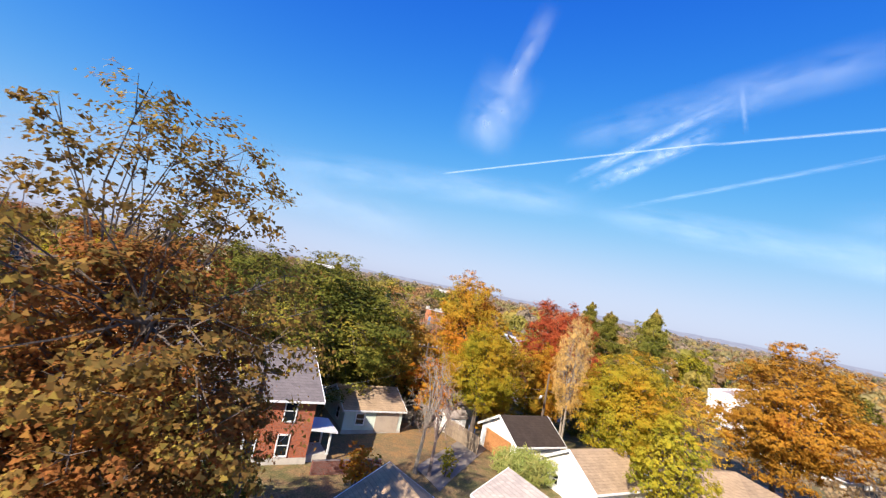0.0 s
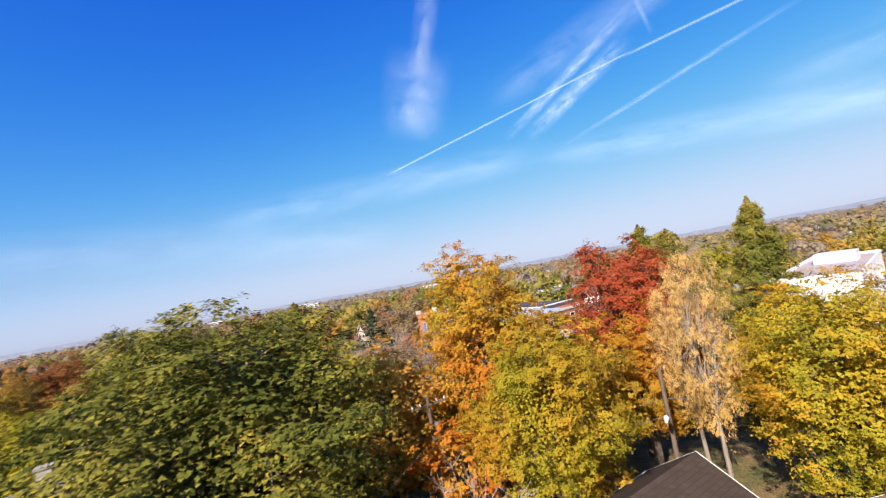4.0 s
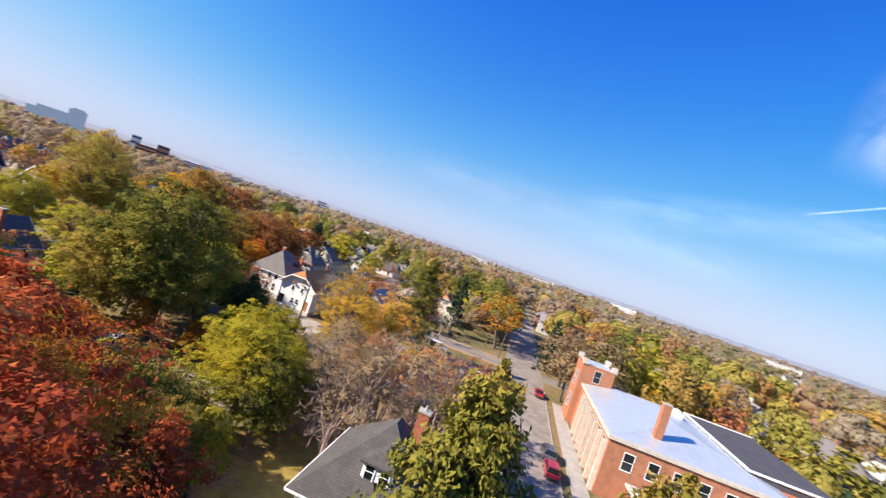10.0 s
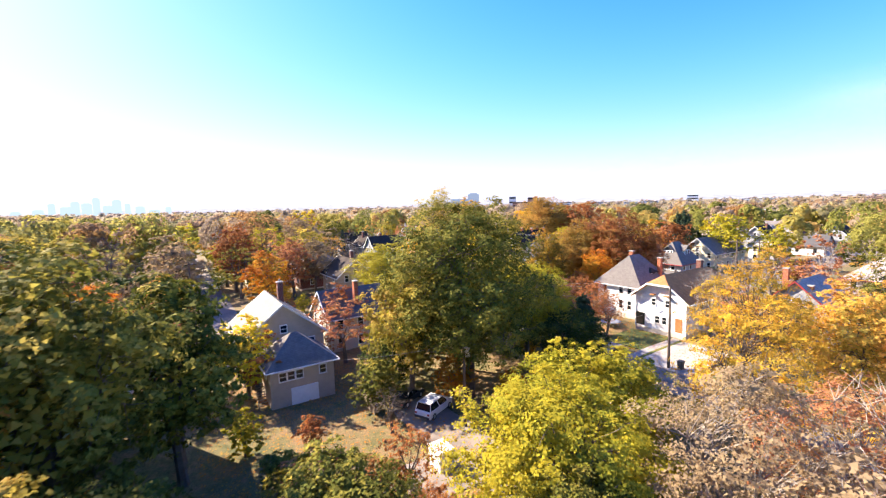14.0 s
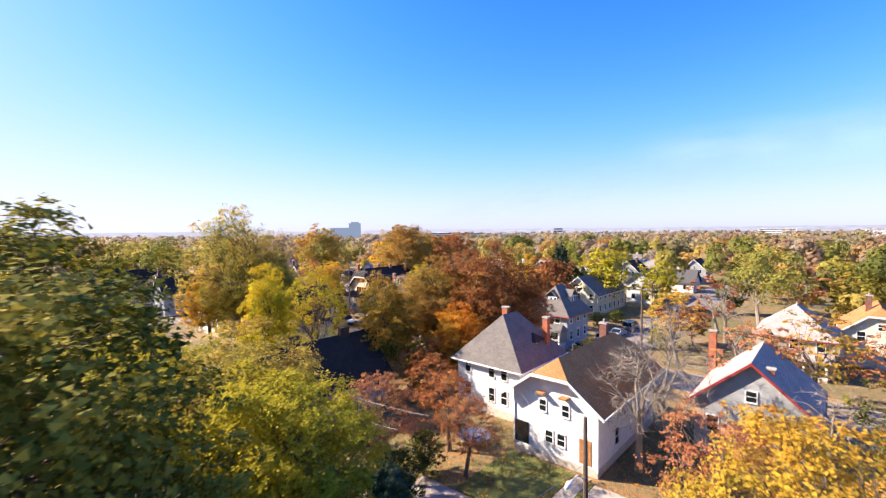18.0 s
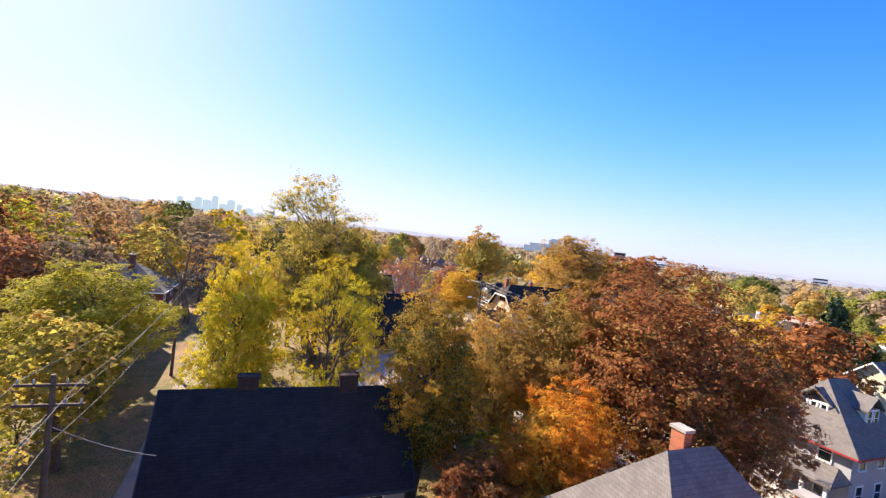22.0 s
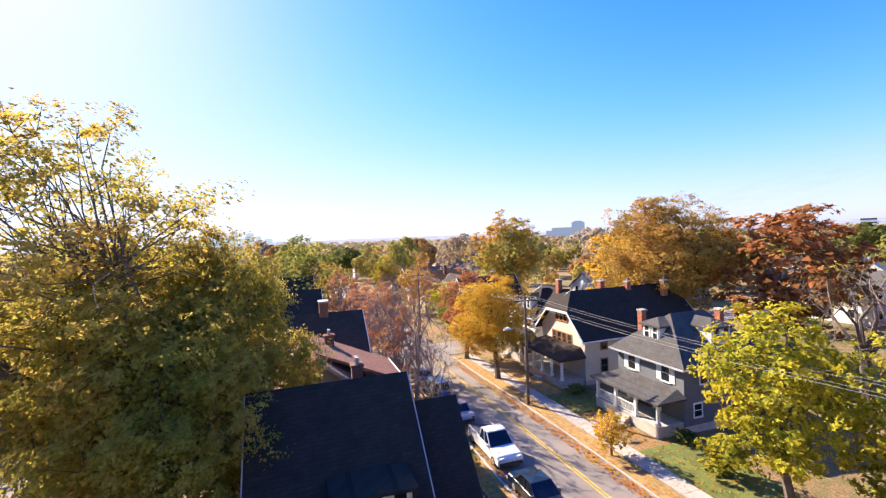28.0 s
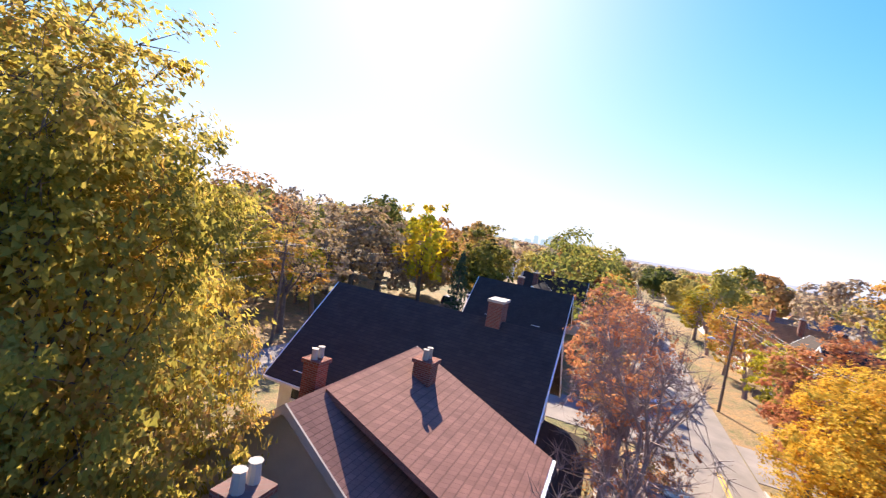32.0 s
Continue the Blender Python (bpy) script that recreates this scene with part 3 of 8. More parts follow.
    vs, fs = tubes_np(paths[:8], 6)
    v2, f2 = tubes_np(paths[8:], 3)
    fs += [tuple(i + len(vs) for i in f) for f in f2]
    vs += v2
    wood = bpy.data.meshes.new("trunk")
    wood.from_pydata(vs, [], fs)
    wood.update()
    wood.materials.append(M["bark"])
    crown = None
    if cs:
        crown = leaf_mesh("crown", np.concatenate(cs), np.concatenate(ss), np.concatenate(outs), slim, 3)
        crown.materials.append(L["gold"])
    return wood, crown


FORMS = {}


def form(shape, level, k):
    key = (shape, level, k)
    if key not in FORMS:
        leaves = {"oak": 48000, "top": 27000, "hi": 11000, "mid": 4600, "low": 1900}[level]
        size = {"oak": 0.046, "top": 0.058, "hi": 0.084, "mid": 0.125, "low": 0.195}[level]
        lobes = {"oak": 150, "top": 115, "hi": 85, "mid": 60, "low": 34}[level]
        twigs = {"oak": 2, "top": 2, "hi": 1, "mid": 1, "low": 1}[level] + (1 if shape == "bare" else 0)
        if shape == "sparse":
            leaves, size, twigs = int(leaves * 0.5), size * 0.92, twigs + 1
        if shape == "conifer":
            leaves, size = int(leaves * 1.15), size * (1.25 if level == "oak" else 1.5)
        FORMS[key] = grow(shape, leaves, size, lobes, 100 + 17 * k + len(shape) * 3 + len(level), twigs)
    return FORMS[key]


WORDS = {"round": "broad round-crowned", "oval": "tall oval-crowned", "spread": "wide spreading", "high": "wide high-crowned", "sparse": "thinly leaved", "bare": "leafless", "bush": "bushy", "conifer": "tall conical"}
HUES = {"bronze": "bronze and orange", "sand": "sandy withered", "yellow": "bright yellow", "lime": "yellow-green", "gold": "golden", "orange": "orange", "red": "deep red", "rust": "rust-brown", "rosy": "rosy brown", "green": "dark green and gold", "olive": "olive", "willow": "pale green", "tan": "withered tan", "needle": "olive-green needled", "fir": "blue-green needled", "dark": "dark green", "leafturn": "olive and amber", "amber": "amber", "honey": "honey-coloured", "goldrust": "golden and rust", "greengold": "dark green and orange", "maple": "red, orange and olive", "redrust": "red-brown", "oakgold": "olive, brown and gold", "brownamber": "brown and amber", "oak": "olive-brown", "russet": "russet and olive"}
count = [0]


def tree(x, y, h, r, shape, hue, level="mid", k=None, z=None, bark="bark", turn=None, near="in a yard"):
    """A tree with its top h metres above its foot and a crown r metres in radius."""
    count[0] += 1
    if level in ("oak", "top", "hi") and shape != "conifer":
        h *= 1.05
    k = count[0] % 3 if k is None else k
    wood, crown = form(shape, level, k)
    full = 3.4
    bush = shape == "bush"
    root = new("shrub" if bush else ("conifer" if shape == "conifer" else "tree"))
    root.matrix_world = pose(x, y, (ground_z(x, y) if z is None else z) - 0.05, 0, 0, count[0] * 137 % 360 if turn is None else turn)
    hue_word = HUES[hue]
    if shape == "bare":
        text = "leafless grey tree with fine twigs " + near
    elif shape == "conifer":
        text = WORDS[shape] + " " + hue_word + " conifer " + near
    else:
        text = WORDS[shape] + (" shrub with " if bush else " tree with ") + hue_word + " leaves " + near
    tagged(root, text, "shrub" if bush else "tree")
    s = (r / full, r / full, h / 10.0)
    t = new("trunk", wood)
    t.parent, t.scale = root, s
    t.material_slots[0].link = "OBJECT"
    t.material_slots[0].material = M[bark]
    if crown is not None:
        c = new("crown", crown)
        c.parent, c.scale = root, s
        c.material_slots[0].link = "OBJECT"
        c.material_slots[0].material = L[hue]
    return root


# ---- houses ----
def window_at(root, face, wall, u, z, w, h, frame_mat="white", shutters=None, name="window", glass="glass", mid=True):
    """A sash window proud of the wall. face: the side it is on; wall: the wall's place across that side."""
    sx = {"S": -1, "N": 1, "W": -1, "E": 1}[face]
    bm = bmesh.new()
    t, d = 0.09, 0.07

    def slab(a0, a1, z0, z1, d0, d1):
        p0, p1 = sorted((wall + sx * d0, wall + sx * d1))
        if face in "SN":
            box(bm, a0, p0, z0, a1, p1, z1)
        else:
            box(bm, p0, a0, z0, p1, a1, z1)
    slab(u - w / 2 - t, u + w / 2 + t, z - 0.12, z, -0.02, d + 0.04)
    slab(u - w / 2 - t, u + w / 2 + t, z + h, z + h + 0.12, -0.02, d)
    slab(u - w / 2 - t, u - w / 2, z, z + h, -0.02, d)
    slab(u + w / 2, u + w / 2 + t, z, z + h, -0.02, d)
    if mid:
        slab(u - w / 2, u + w / 2, z + h / 2 - 0.03, z + h / 2 + 0.03, -0.02, d - 0.02)
    win = part(name, bm, M[frame_mat], root)
    bm = bmesh.new()
    slab(u - w / 2, u + w / 2, z, z + h, -0.02, 0.025)
    part("pane", bm, M[glass], win)
    if shutters:
        for sgn in (-1, 1):
            bm = bmesh.new()
            slab(u + sgn * (w / 2 + 0.32) - 0.2, u + sgn * (w / 2 + 0.32) + 0.2, z - 0.05, z + h + 0.05, 0.0, 0.05)
            for i in range(7):
                slab(u + sgn * (w / 2 + 0.32) - 0.16, u + sgn * (w / 2 + 0.32) + 0.16, z + h * i / 7 + 0.04, z + h * i / 7 + 0.1, 0.05, 0.065)
            part("shutter", bm, M[shutters], root)
    return win


def chimney_on(root, x, y, z0, z1, w=0.7, d=0.7, mat="brick_dark", pots=2, cap="stone"):
    c = part("chimney", boxes((x - w / 2, y - d / 2, z0, x + w / 2, y + d / 2, z1)), M[mat], root)
    part("chimney_cap", boxes((x - w / 2 - 0.07, y - d / 2 - 0.07, z1, x + w / 2 + 0.07, y + d / 2 + 0.07, z1 + 0.14)), M["concrete" if cap == "stone" else cap], c)
    for i in range(pots):
        bm = bmesh.new()
        px = x + (i - (pots - 1) / 2) * 0.34
        tube(bm, [(px, y, z1 + 0.13), (px, y, z1 + 0.5), (px, y, z1 + 0.52)], [0.12, 0.1, 0.13], 8)
        part("chimney_pot", bm, M["concrete"], c)
    return c


def roof_faces(kind, x0, x1, y0, y1, e, r, clip=0.0, inset=None):
    """Corners and faces of a roof over the rectangle, from eave height e to ridge height r."""
    cx, cy = (x0 + x1) / 2, (y0 + y1) / 2
    if kind == "gable_y":
        v = [(x0, y0, e), (x1, y0, e), (x1, y1, e), (x0, y1, e), (cx, y0, r), (cx, y1, r)]
        return v, [[0, 4, 5, 3], [4, 1, 2, 5]]
    if kind == "gable_x":
        v = [(x0, y0, e), (x1, y0, e), (x1, y1, e), (x0, y1, e), (x0, cy, r), (x1, cy, r)]
        return v, [[0, 1, 5, 4], [4, 5, 2, 3]]
    if kind == "hip":
        if x1 - x0 >= y1 - y0:
            i = (y1 - y0) / 2 if inset is None else inset
            a, b = (x0 + i, cy, r), (x1 - i, cy, r)
            v = [(x0, y0, e), (x1, y0, e), (x1, y1, e), (x0, y1, e), a, b]
            return v, [[0, 1, 5, 4], [1, 2, 5], [2, 3, 4, 5], [3, 0, 4]]
        i = (x1 - x0) / 2 if inset is None else inset
        a, b = (cx, y0 + i, r), (cx, y1 - i, r)
        v = [(x0, y0, e), (x1, y0, e), (x1, y1, e), (x0, y1, e), a, b]
        return v, [[0, 1, 4], [1, 2, 5, 4], [2, 3, 5], [3, 0, 4, 5]]
    f = clip
    hz = r - f * (r - e)
    if kind == "jerkin_y":
        hx = (x1 - x0) / 2 * f
        v = [(x0, y0, e), (x1, y0, e), (x1, y1, e), (x0, y1, e), (cx - hx, y0, hz), (cx + hx, y0, hz), (cx, y0 + hx, r), (cx + hx, y1, hz), (cx - hx, y1, hz), (cx, y1 - hx, r)]
        return v, [[0, 4, 6, 9, 8, 3], [1, 2, 7, 9, 6, 5], [4, 5, 6], [7, 8, 9]]
    hy = (y1 - y0) / 2 * f
    v = [(x0, y0, e), (x1, y0, e), (x1, y1, e), (x0, y1, e), (x0, cy - hy, hz), (x0, cy + hy, hz), (x0 + hy, cy, r), (x1, cy - hy, hz), (x1, cy + hy, hz), (x1 - hy, cy, r)]
    return v, [[0, 1, 7, 9, 6, 4], [3, 5, 6, 9, 8, 2], [4, 6, 5], [7, 8, 9]]


def house(label, x0, x1, y0, y1, wall, roof, kind="gable_y", eave=5.6, ridge=9.0, over=0.45, trim="white", clip=0.3, z=None, wins="auto", frame="white", found="stone",
          name="house", category="house", group="", floors=2, cols=None, inset=None, door=None, gutters=True, gable_wall=None):
    """A house over the rectangle in the plan; heights are above its ground. Returns its base; its parts lie in its own space."""
    cx, cy = (x0 + x1) / 2, (y0 + y1) / 2
    g = ground_z(cx, cy) if z is None else z
    root = base(name, cx, cy, label, category, g, group=group)
    w, d = (x1 - x0) / 2, (y1 - y0) / 2
    slope = (ridge - eave) / ((w if kind.endswith("_y") or (kind == "hip" and w < d) else d))
    e = eave
    bm = bmesh.new()
    if kind in ("gable_y", "jerkin_y", "gable_x", "jerkin_x"):
        alongy = kind.endswith("_y")
        a, b = (w, d) if alongy else (d, w)
        top = ridge - 0.24
        prof = [(-a, 0.3), (a, 0.3), (a, e - 0.2)]
        if kind.startswith("jerkin"):
            hz = ridge - clip * (ridge - e)
            prof += [(a * clip, hz - 0.24), (-a * clip, hz - 0.24)]
        else:
            prof += [(0, top)]
        prof += [(-a, e - 0.2)]
        ends = []
        for s in (-b, b):
            ends.append([bm.verts.new((p, s, q) if alongy else (s, p, q)) for p, q in prof])
        n = len(prof)
        bm.faces.new(ends[0])
        bm.faces.new(ends[1][::-1])
        for i in range(n):
            bm.faces.new((ends[0][i], ends[0][(i + 1) % n], ends[1][(i + 1) % n], ends[1][i]))
    else:
        box(bm, -w, -d, 0.3, w, d, e - 0.1)
    part("wall", bm, M[wall], root)
    part("foundation", boxes((-w - 0.04, -d - 0.04, -0.9, w + 0.04, d + 0.04, 0.3)), M[found], root)
    if roof:
        bm = bmesh.new()
        drop = over * slope
        v, f = roof_faces(kind, -w - over, w + over, -d - over, d + over, e - drop, ridge, clip, inset)
        solid(bm, v, f, 0.2)
        part("roof", bm, M[roof], root)
        if gutters:
            ze = e - drop
            sides = []
            if kind in ("gable_y", "jerkin_y", "hip"):
                sides += [(-w - over - 0.1, -d - over, w * 0 - w - over, d + over), (w + over, -d - over, w + over + 0.1, d + over)]
            if kind in ("gable_x", "jerkin_x", "hip"):
                sides += [(-w - over, -d - over - 0.1, w + over, -d - over), (-w - over, d + over, w + over, d + over + 0.1)]
            for q in sides:
                part("gutter", boxes((q[0], q[1], ze - 0.16, q[2], q[3], ze - 0.02)), M[trim], root)
            if kind.startswith(("gable", "jerkin")):
                for s in (-1, 1):
                    bm = bmesh.new()
                    alongy = kind.endswith("_y")
                    a, b = (w, d) if alongy else (d, w)
                    q = [(-(a + over), ze), (0, ridge), (a + over, ze)] if kind.startswith("gable") else [(-(a + over), ze), (-(a + over) * clip, ridge - clip * (ridge - ze)), ((a + over) * clip, ridge - clip * (ridge - ze)), (a + over, ze)]
                    for (p0, q0), (p1, q1) in zip(q, q[1:]):
                        vs = []
                        for off in (0.0, 0.06):
                            o = s * (b + over + off)
                            vs.append([bm.verts.new((p, o, zz) if alongy else (o, p, zz)) for p, zz in ((p0, q0 - 0.26), (p1, q1 - 0.26), (p1, q1 + 0.01), (p0, q0 + 0.01))])
                        bm.faces.new(vs[0])
                        bm.faces.new(vs[1][::-1])
                        for i in range(4):
                            bm.faces.new((vs[0][i], vs[0][(i + 1) % 4], vs[1][(i + 1) % 4], vs[1][i]))
                    part("bargeboard", bm, M[trim], root)
    if wins == "auto":
        for face in "SNEW":
            span, wl = (w, d) if face in "SN" else (d, w)
            n = cols or max(2, int(span * 2 / 2.6))
            for fl in range(floors):
                for i in range(n):
                    u = -span + (i + 0.5) * 2 * span / n
                    window_at(root, face, wl * (-1 if face in "SW" else 1), u, 1.1 + fl * 2.75, 0.85, 1.4, frame)
        if kind in ("gable_y", "jerkin_y"):
            for s, fc in ((-1, "S"), (1, "N")):
                window_at(root, fc, s * d, 0, e + 0.25, 0.75, 0.9, frame)
        if kind in ("gable_x", "jerkin_x"):
            for s, fc in ((-1, "W"), (1, "E")):
                window_at(root, fc, s * w, 0, e + 0.25, 0.75, 0.9, frame)
    elif wins:
        for face, u, zz, ww, hh in wins:
            wl = {"S": -d, "N": d, "W": -w, "E": w}[face]
            window_at(root, face, wl, u, zz, ww, hh, frame)
    if door:
        face, u = door
        wl = {"S": -d, "N": d, "W": -w, "E": w}[face]
        door_on(root, face, wl, u, 0.55)
    return root


def door_on(root, face, wall, u, z, w=0.95, h=2.05, mat="red_trim"):
    s = {"S": -1, "N": 1, "W": -1, "E": 1}[face]
    p = sorted((wall - s * 0.02, wall + s * 0.05))
    dims = (u - w / 2, p[0], z, u + w / 2, p[1], z + h) if face in "SN" else (p[0], u - w / 2, z, p[1], u + w / 2, z + h)
    dr = part("door", boxes(dims), M[mat], root)
    q = sorted((wall + s * 0.05, wall + s * 0.12))
    kx = u + w / 2 - 0.12
    dims = (kx, q[0], z + 1.0, kx + 0.06, q[1], z + 1.06) if face in "SN" else (q[0], kx, z + 1.0, q[1], kx + 0.06, z + 1.06)
    part("door_handle", boxes(dims), M["steel"], dr)


def porch_on(root, face, wall, u0, u1, depth, z_deck, z_roof, roof, posts=4, rail=True, rise=0.7, trim="white"):
    """A porch on the south or north side: deck, posts, rail, lean-to roof."""
    s = -1 if face == "S" else 1
    f = wall + s * depth
    lo, hi = sorted((wall, f))
    pr = part("porch_deck", boxes((u0, lo, -0.6, u1, hi, z_deck)), M["stone"], root)
    bm = bmesh.new()
    o = 0.35
    a, b = wall, f + s * o
    v = [(u0 - o, b, z_roof), (u1 + o, b, z_roof), (u1 + o - 0.9, a, z_roof + rise), (u0 - o + 0.9, a, z_roof + rise), (u1 + o, a, z_roof + 0.02), (u0 - o, a, z_roof + 0.02)]
    solid(bm, v, [[0, 1, 2, 3], [1, 4, 2], [5, 0, 3]] if s < 0 else [[1, 0, 3, 2], [4, 1, 2], [0, 5, 3]], 0.18)
    part("porch_roof", bm, M[roof], root)
    for i in range(posts):
        x = u0 + 0.15 + (u1 - u0 - 0.3) * i / (posts - 1)
        part("porch_post", boxes((x - 0.11, f - 0.11 - s * 0.14, z_deck, x + 0.11, f + 0.11 - s * 0.14, z_roof - 0.16), (x - 0.16, f - 0.16 - s * 0.14, z_deck, x + 0.16, f + 0.16 - s * 0.14, z_deck + 0.3)), M[trim], root)
    if rail:
        for i in range(posts - 1):
            if i == posts // 2 and posts > 2:
                continue
            xa, xb = u0 + 0.25 + (u1 - u0 - 0.3) * i / (posts - 1), u0 + 0.05 + (u1 - u0 - 0.3) * (i + 1) / (posts - 1)
            y = f - s * 0.14
            bs = [(xa, y - 0.04, z_deck + 0.82, xb, y + 0.04, z_deck + 0.9), (xa, y - 0.03, z_deck + 0.12, xb, y + 0.03, z_deck + 0.18)]
            n = int((xb - xa) / 0.16)
            bs += [(xa + (j + 0.5) * (xb - xa) / n - 0.02, y - 0.02, z_deck + 0.18, xa + (j + 0.5) * (xb - xa) / n + 0.02, y + 0.02, z_deck + 0.82) for j in range(n)]
            tagged(part("railing", boxes(*bs), M[trim], root), kind="stuff")
    st = [(0.5 * (u0 + u1) - 0.7, f + s * (0.28 * i) - 0.15, -0.6, 0.5 * (u0 + u1) + 0.7, f + s * (0.28 * i) + 0.15, z_deck - 0.18 * (i + 1)) for i in range(4)]
    part("porch_steps", boxes(*st), M["stone"], root)
    return pr


def dormer_on(root, face, x, y, z0, w, h, back, roof, wall="white", panes=3, hipped=False, rise=0.7):
    """A roof dormer whose front faces face; (x, y) is the middle of its front, z0 its sill line; it runs back metres into the roof."""
    ax = {"S": (0, 1), "N": (0, -1), "E": (-1, 0), "W": (1, 0)}[face]

    def P(a, b, z):   # a across, b into the roof
        return (x + a * abs(ax[1]) + b * ax[0], y + a * abs(ax[0]) + b * ax[1], z)

    def bx(bm, a0, a1, b0, b1, z0_, z1_):
        p, q = P(a0, b0, z0_), P(a1, b1, z1_)
        box(bm, min(p[0], q[0]), min(p[1], q[1]), z0_, max(p[0], q[0]), max(p[1], q[1]), z1_)
    bm = bmesh.new()
    bx(bm, -w / 2, w / 2, 0, back, z0 - 0.3, z0 + h)
    dm = part("dormer", bm, M[wall], root)
    bm = bmesh.new()
    o = 0.25
    if hipped:
        v = [P(-w / 2 - o, -o, z0 + h), P(w / 2 + o, -o, z0 + h), P(0, w / 2 * 0.8, z0 + h + rise), P(0, back + 1, z0 + h + rise), P(w / 2 + o, back, z0 + h), P(-w / 2 - o, back, z0 + h)]
        f = [[0, 1, 2], [1, 4, 3, 2], [0, 2, 3, 5]]
    else:
        v = [P(-w / 2 - o, -o, z0 + h), P(w / 2 + o, -o, z0 + h), P(0, -o, z0 + h + rise), P(0, back + 1, z0 + h + rise), P(w / 2 + o, back, z0 + h), P(-w / 2 - o, back, z0 + h)]
        f = [[1, 4, 3, 2], [0, 2, 3, 5]]
    solid(bm, v, f, 0.14)
    part("dormer_roof", bm, M[roof], dm)
    for i in range(panes):
        a = -w / 2 + (i + 0.5) * w / panes
        pw = w / panes * 0.62
        bm = bmesh.new()
        bx(bm, a - pw / 2, a + pw / 2, -0.03, 0.05, z0 + 0.15, z0 + h - 0.15)
        part("pane", bm, M["glass"], dm)
        bm = bmesh.new()
        bx(bm, a - pw / 2, a + pw / 2, -0.06, 0.0, z0 + h / 2 - 0.03, z0 + h / 2 + 0.03)
        for e in (-1, 1):
            bx(bm, a + e * pw / 2 - 0.05, a + e * pw / 2 + 0.05, -0.07, 0.0, z0 + 0.08, z0 + h - 0.08)
        part("sash", bm, M["white"], dm)
    return dm

# ---- ground, roads ----
def spread_axis(lo, hi, step, far, centre):
    a = list(np.arange(lo, hi + 0.1, step))
    d, left, right = step, lo, hi
    while left > -far or right < far:
        d *= 1.22
        left, right = left - d, right + d
        a = [left] + a + [right]
    return a


gx = spread_axis(-150, 130, 3.5, 4500, 0)
gy = spread_axis(-60, 200, 3.5, 4500, 0)
gv = [(x, y, ground_z(x, y)) for y in gy for x in gx]
nx = len(gx)
gf = [(j * nx + i, j * nx + i + 1, (j + 1) * nx + i + 1, (j + 1) * nx + i) for j in range(len(gy) - 1) for i in range(nx - 1)]
m, t, b = nodes_of("autumn_ground")
co = coords(t)
n1 = nd(t, "ShaderNodeTexNoise", Scale=0.05, Detail=6.0, Roughness=0.7)
n2 = nd(t, "ShaderNodeTexNoise", Scale=0.7, Detail=6.0, Roughness=0.75)
n3 = nd(t, "ShaderNodeTexNoise", Scale=9.0, Detail=3.0)
for n in (n1, n2, n3):
    t.links.new(co, n.inputs["Vector"])
r1 = ramp(t, [(0.38, (0.1, 0.11, 0.03)), (0.46, (0.2, 0.17, 0.055)), (0.53, (0.31, 0.2, 0.085)), (0.62, (0.42, 0.23, 0.08))])
r2 = ramp(t, [(0.35, (0.45, 0.45, 0.45)), (0.65, (1.0, 1.0, 1.0))])
mx = t.nodes.new("ShaderNodeMixRGB")
mx.blend_type = "MULTIPLY"
mx.inputs["Fac"].default_value = 1.0
ad = t.nodes.new("ShaderNodeMixRGB")
ad.inputs["Fac"].default_value = 0.5
t.links.new(n1.outputs["Fac"], ad.inputs["Color1"])
t.links.new(n2.outputs["Fac"], ad.inputs["Color2"])
t.links.new(ad.outputs["Color"], r1.inputs["Fac"])
t.links.new(n3.outputs["Fac"], r2.inputs["Fac"])
t.links.new(r1.outputs["Color"], mx.inputs["Color1"])
t.links.new(r2.outputs["Color"], mx.inputs["Color2"])
t.links.new(mx.outputs["Color"], b.inputs["Base Color"])
b.inputs["Roughness"].default_value = 0.95
bp = nd(t, "ShaderNodeBump", Strength=0.8, Distance=0.08)
t.links.new(n3.outputs["Fac"], bp.inputs["Height"])
t.links.new(bp.outputs["Normal"], b.inputs["Normal"])
M["ground"] = m
ground = raw("ground", gv, gf, M["ground"])
tagged(ground, "sloping autumn ground of dry grass and fallen leaves", "ground", kind="structure")
for p in ground.data.polygons:
    p.use_smooth = True


def lay(name, x0, x1, y0, y1, mat, label, category, lift=0.06, thick=0.25, step=2.5, kind="structure", wob=0.0, shift=None):
    """A flat strip laid over the ground, with its own thickness."""
    ni, nj = max(1, int(abs(x1 - x0) / step)), max(1, int(abs(y1 - y0) / step))
    vs, fs = [], []
    for dz in (0.0, -thick):
        for j in range(nj + 1):
            for i in range(ni + 1):
                x, y = x0 + (x1 - x0) * i / ni, y0 + (y1 - y0) * j / nj
                if shift:
                    y += shift(x)
                if wob:
                    x, y = x + wob * noise.noise((x * 0.7, y * 0.7, 3)), y + wob * noise.noise((x * 0.7, y * 0.7, 9))
                vs.append((x, y, ground_z(x, y) + lift + dz))
    q = (ni + 1) * (nj + 1)
    for j in range(nj):
        for i in range(ni):
            a = j * (ni + 1) + i
            fs.append((a, a + 1, a + ni + 2, a + ni + 1))
    ring = [i for i in range(ni)] + [(ni + 1) * (j + 1) - 1 for j in range(nj)] + [(ni + 1) * nj + ni - i for i in range(ni)] + [(ni + 1) * (nj - j) for j in range(nj)]
    for a, b_ in zip(ring, ring[1:] + ring[:1]):
        fs.append((b_, a, a + q, b_ + q))
    ob = raw(name, vs, fs, mat)
    return tagged(ob, label, category, kind=kind)


def bend(x):
    """The main street swings north by some metres on its way east."""
    k = min(1.0, max(0.0, (x + 52) / 48))
    return 8.0 * k * k * (3 - 2 * k)


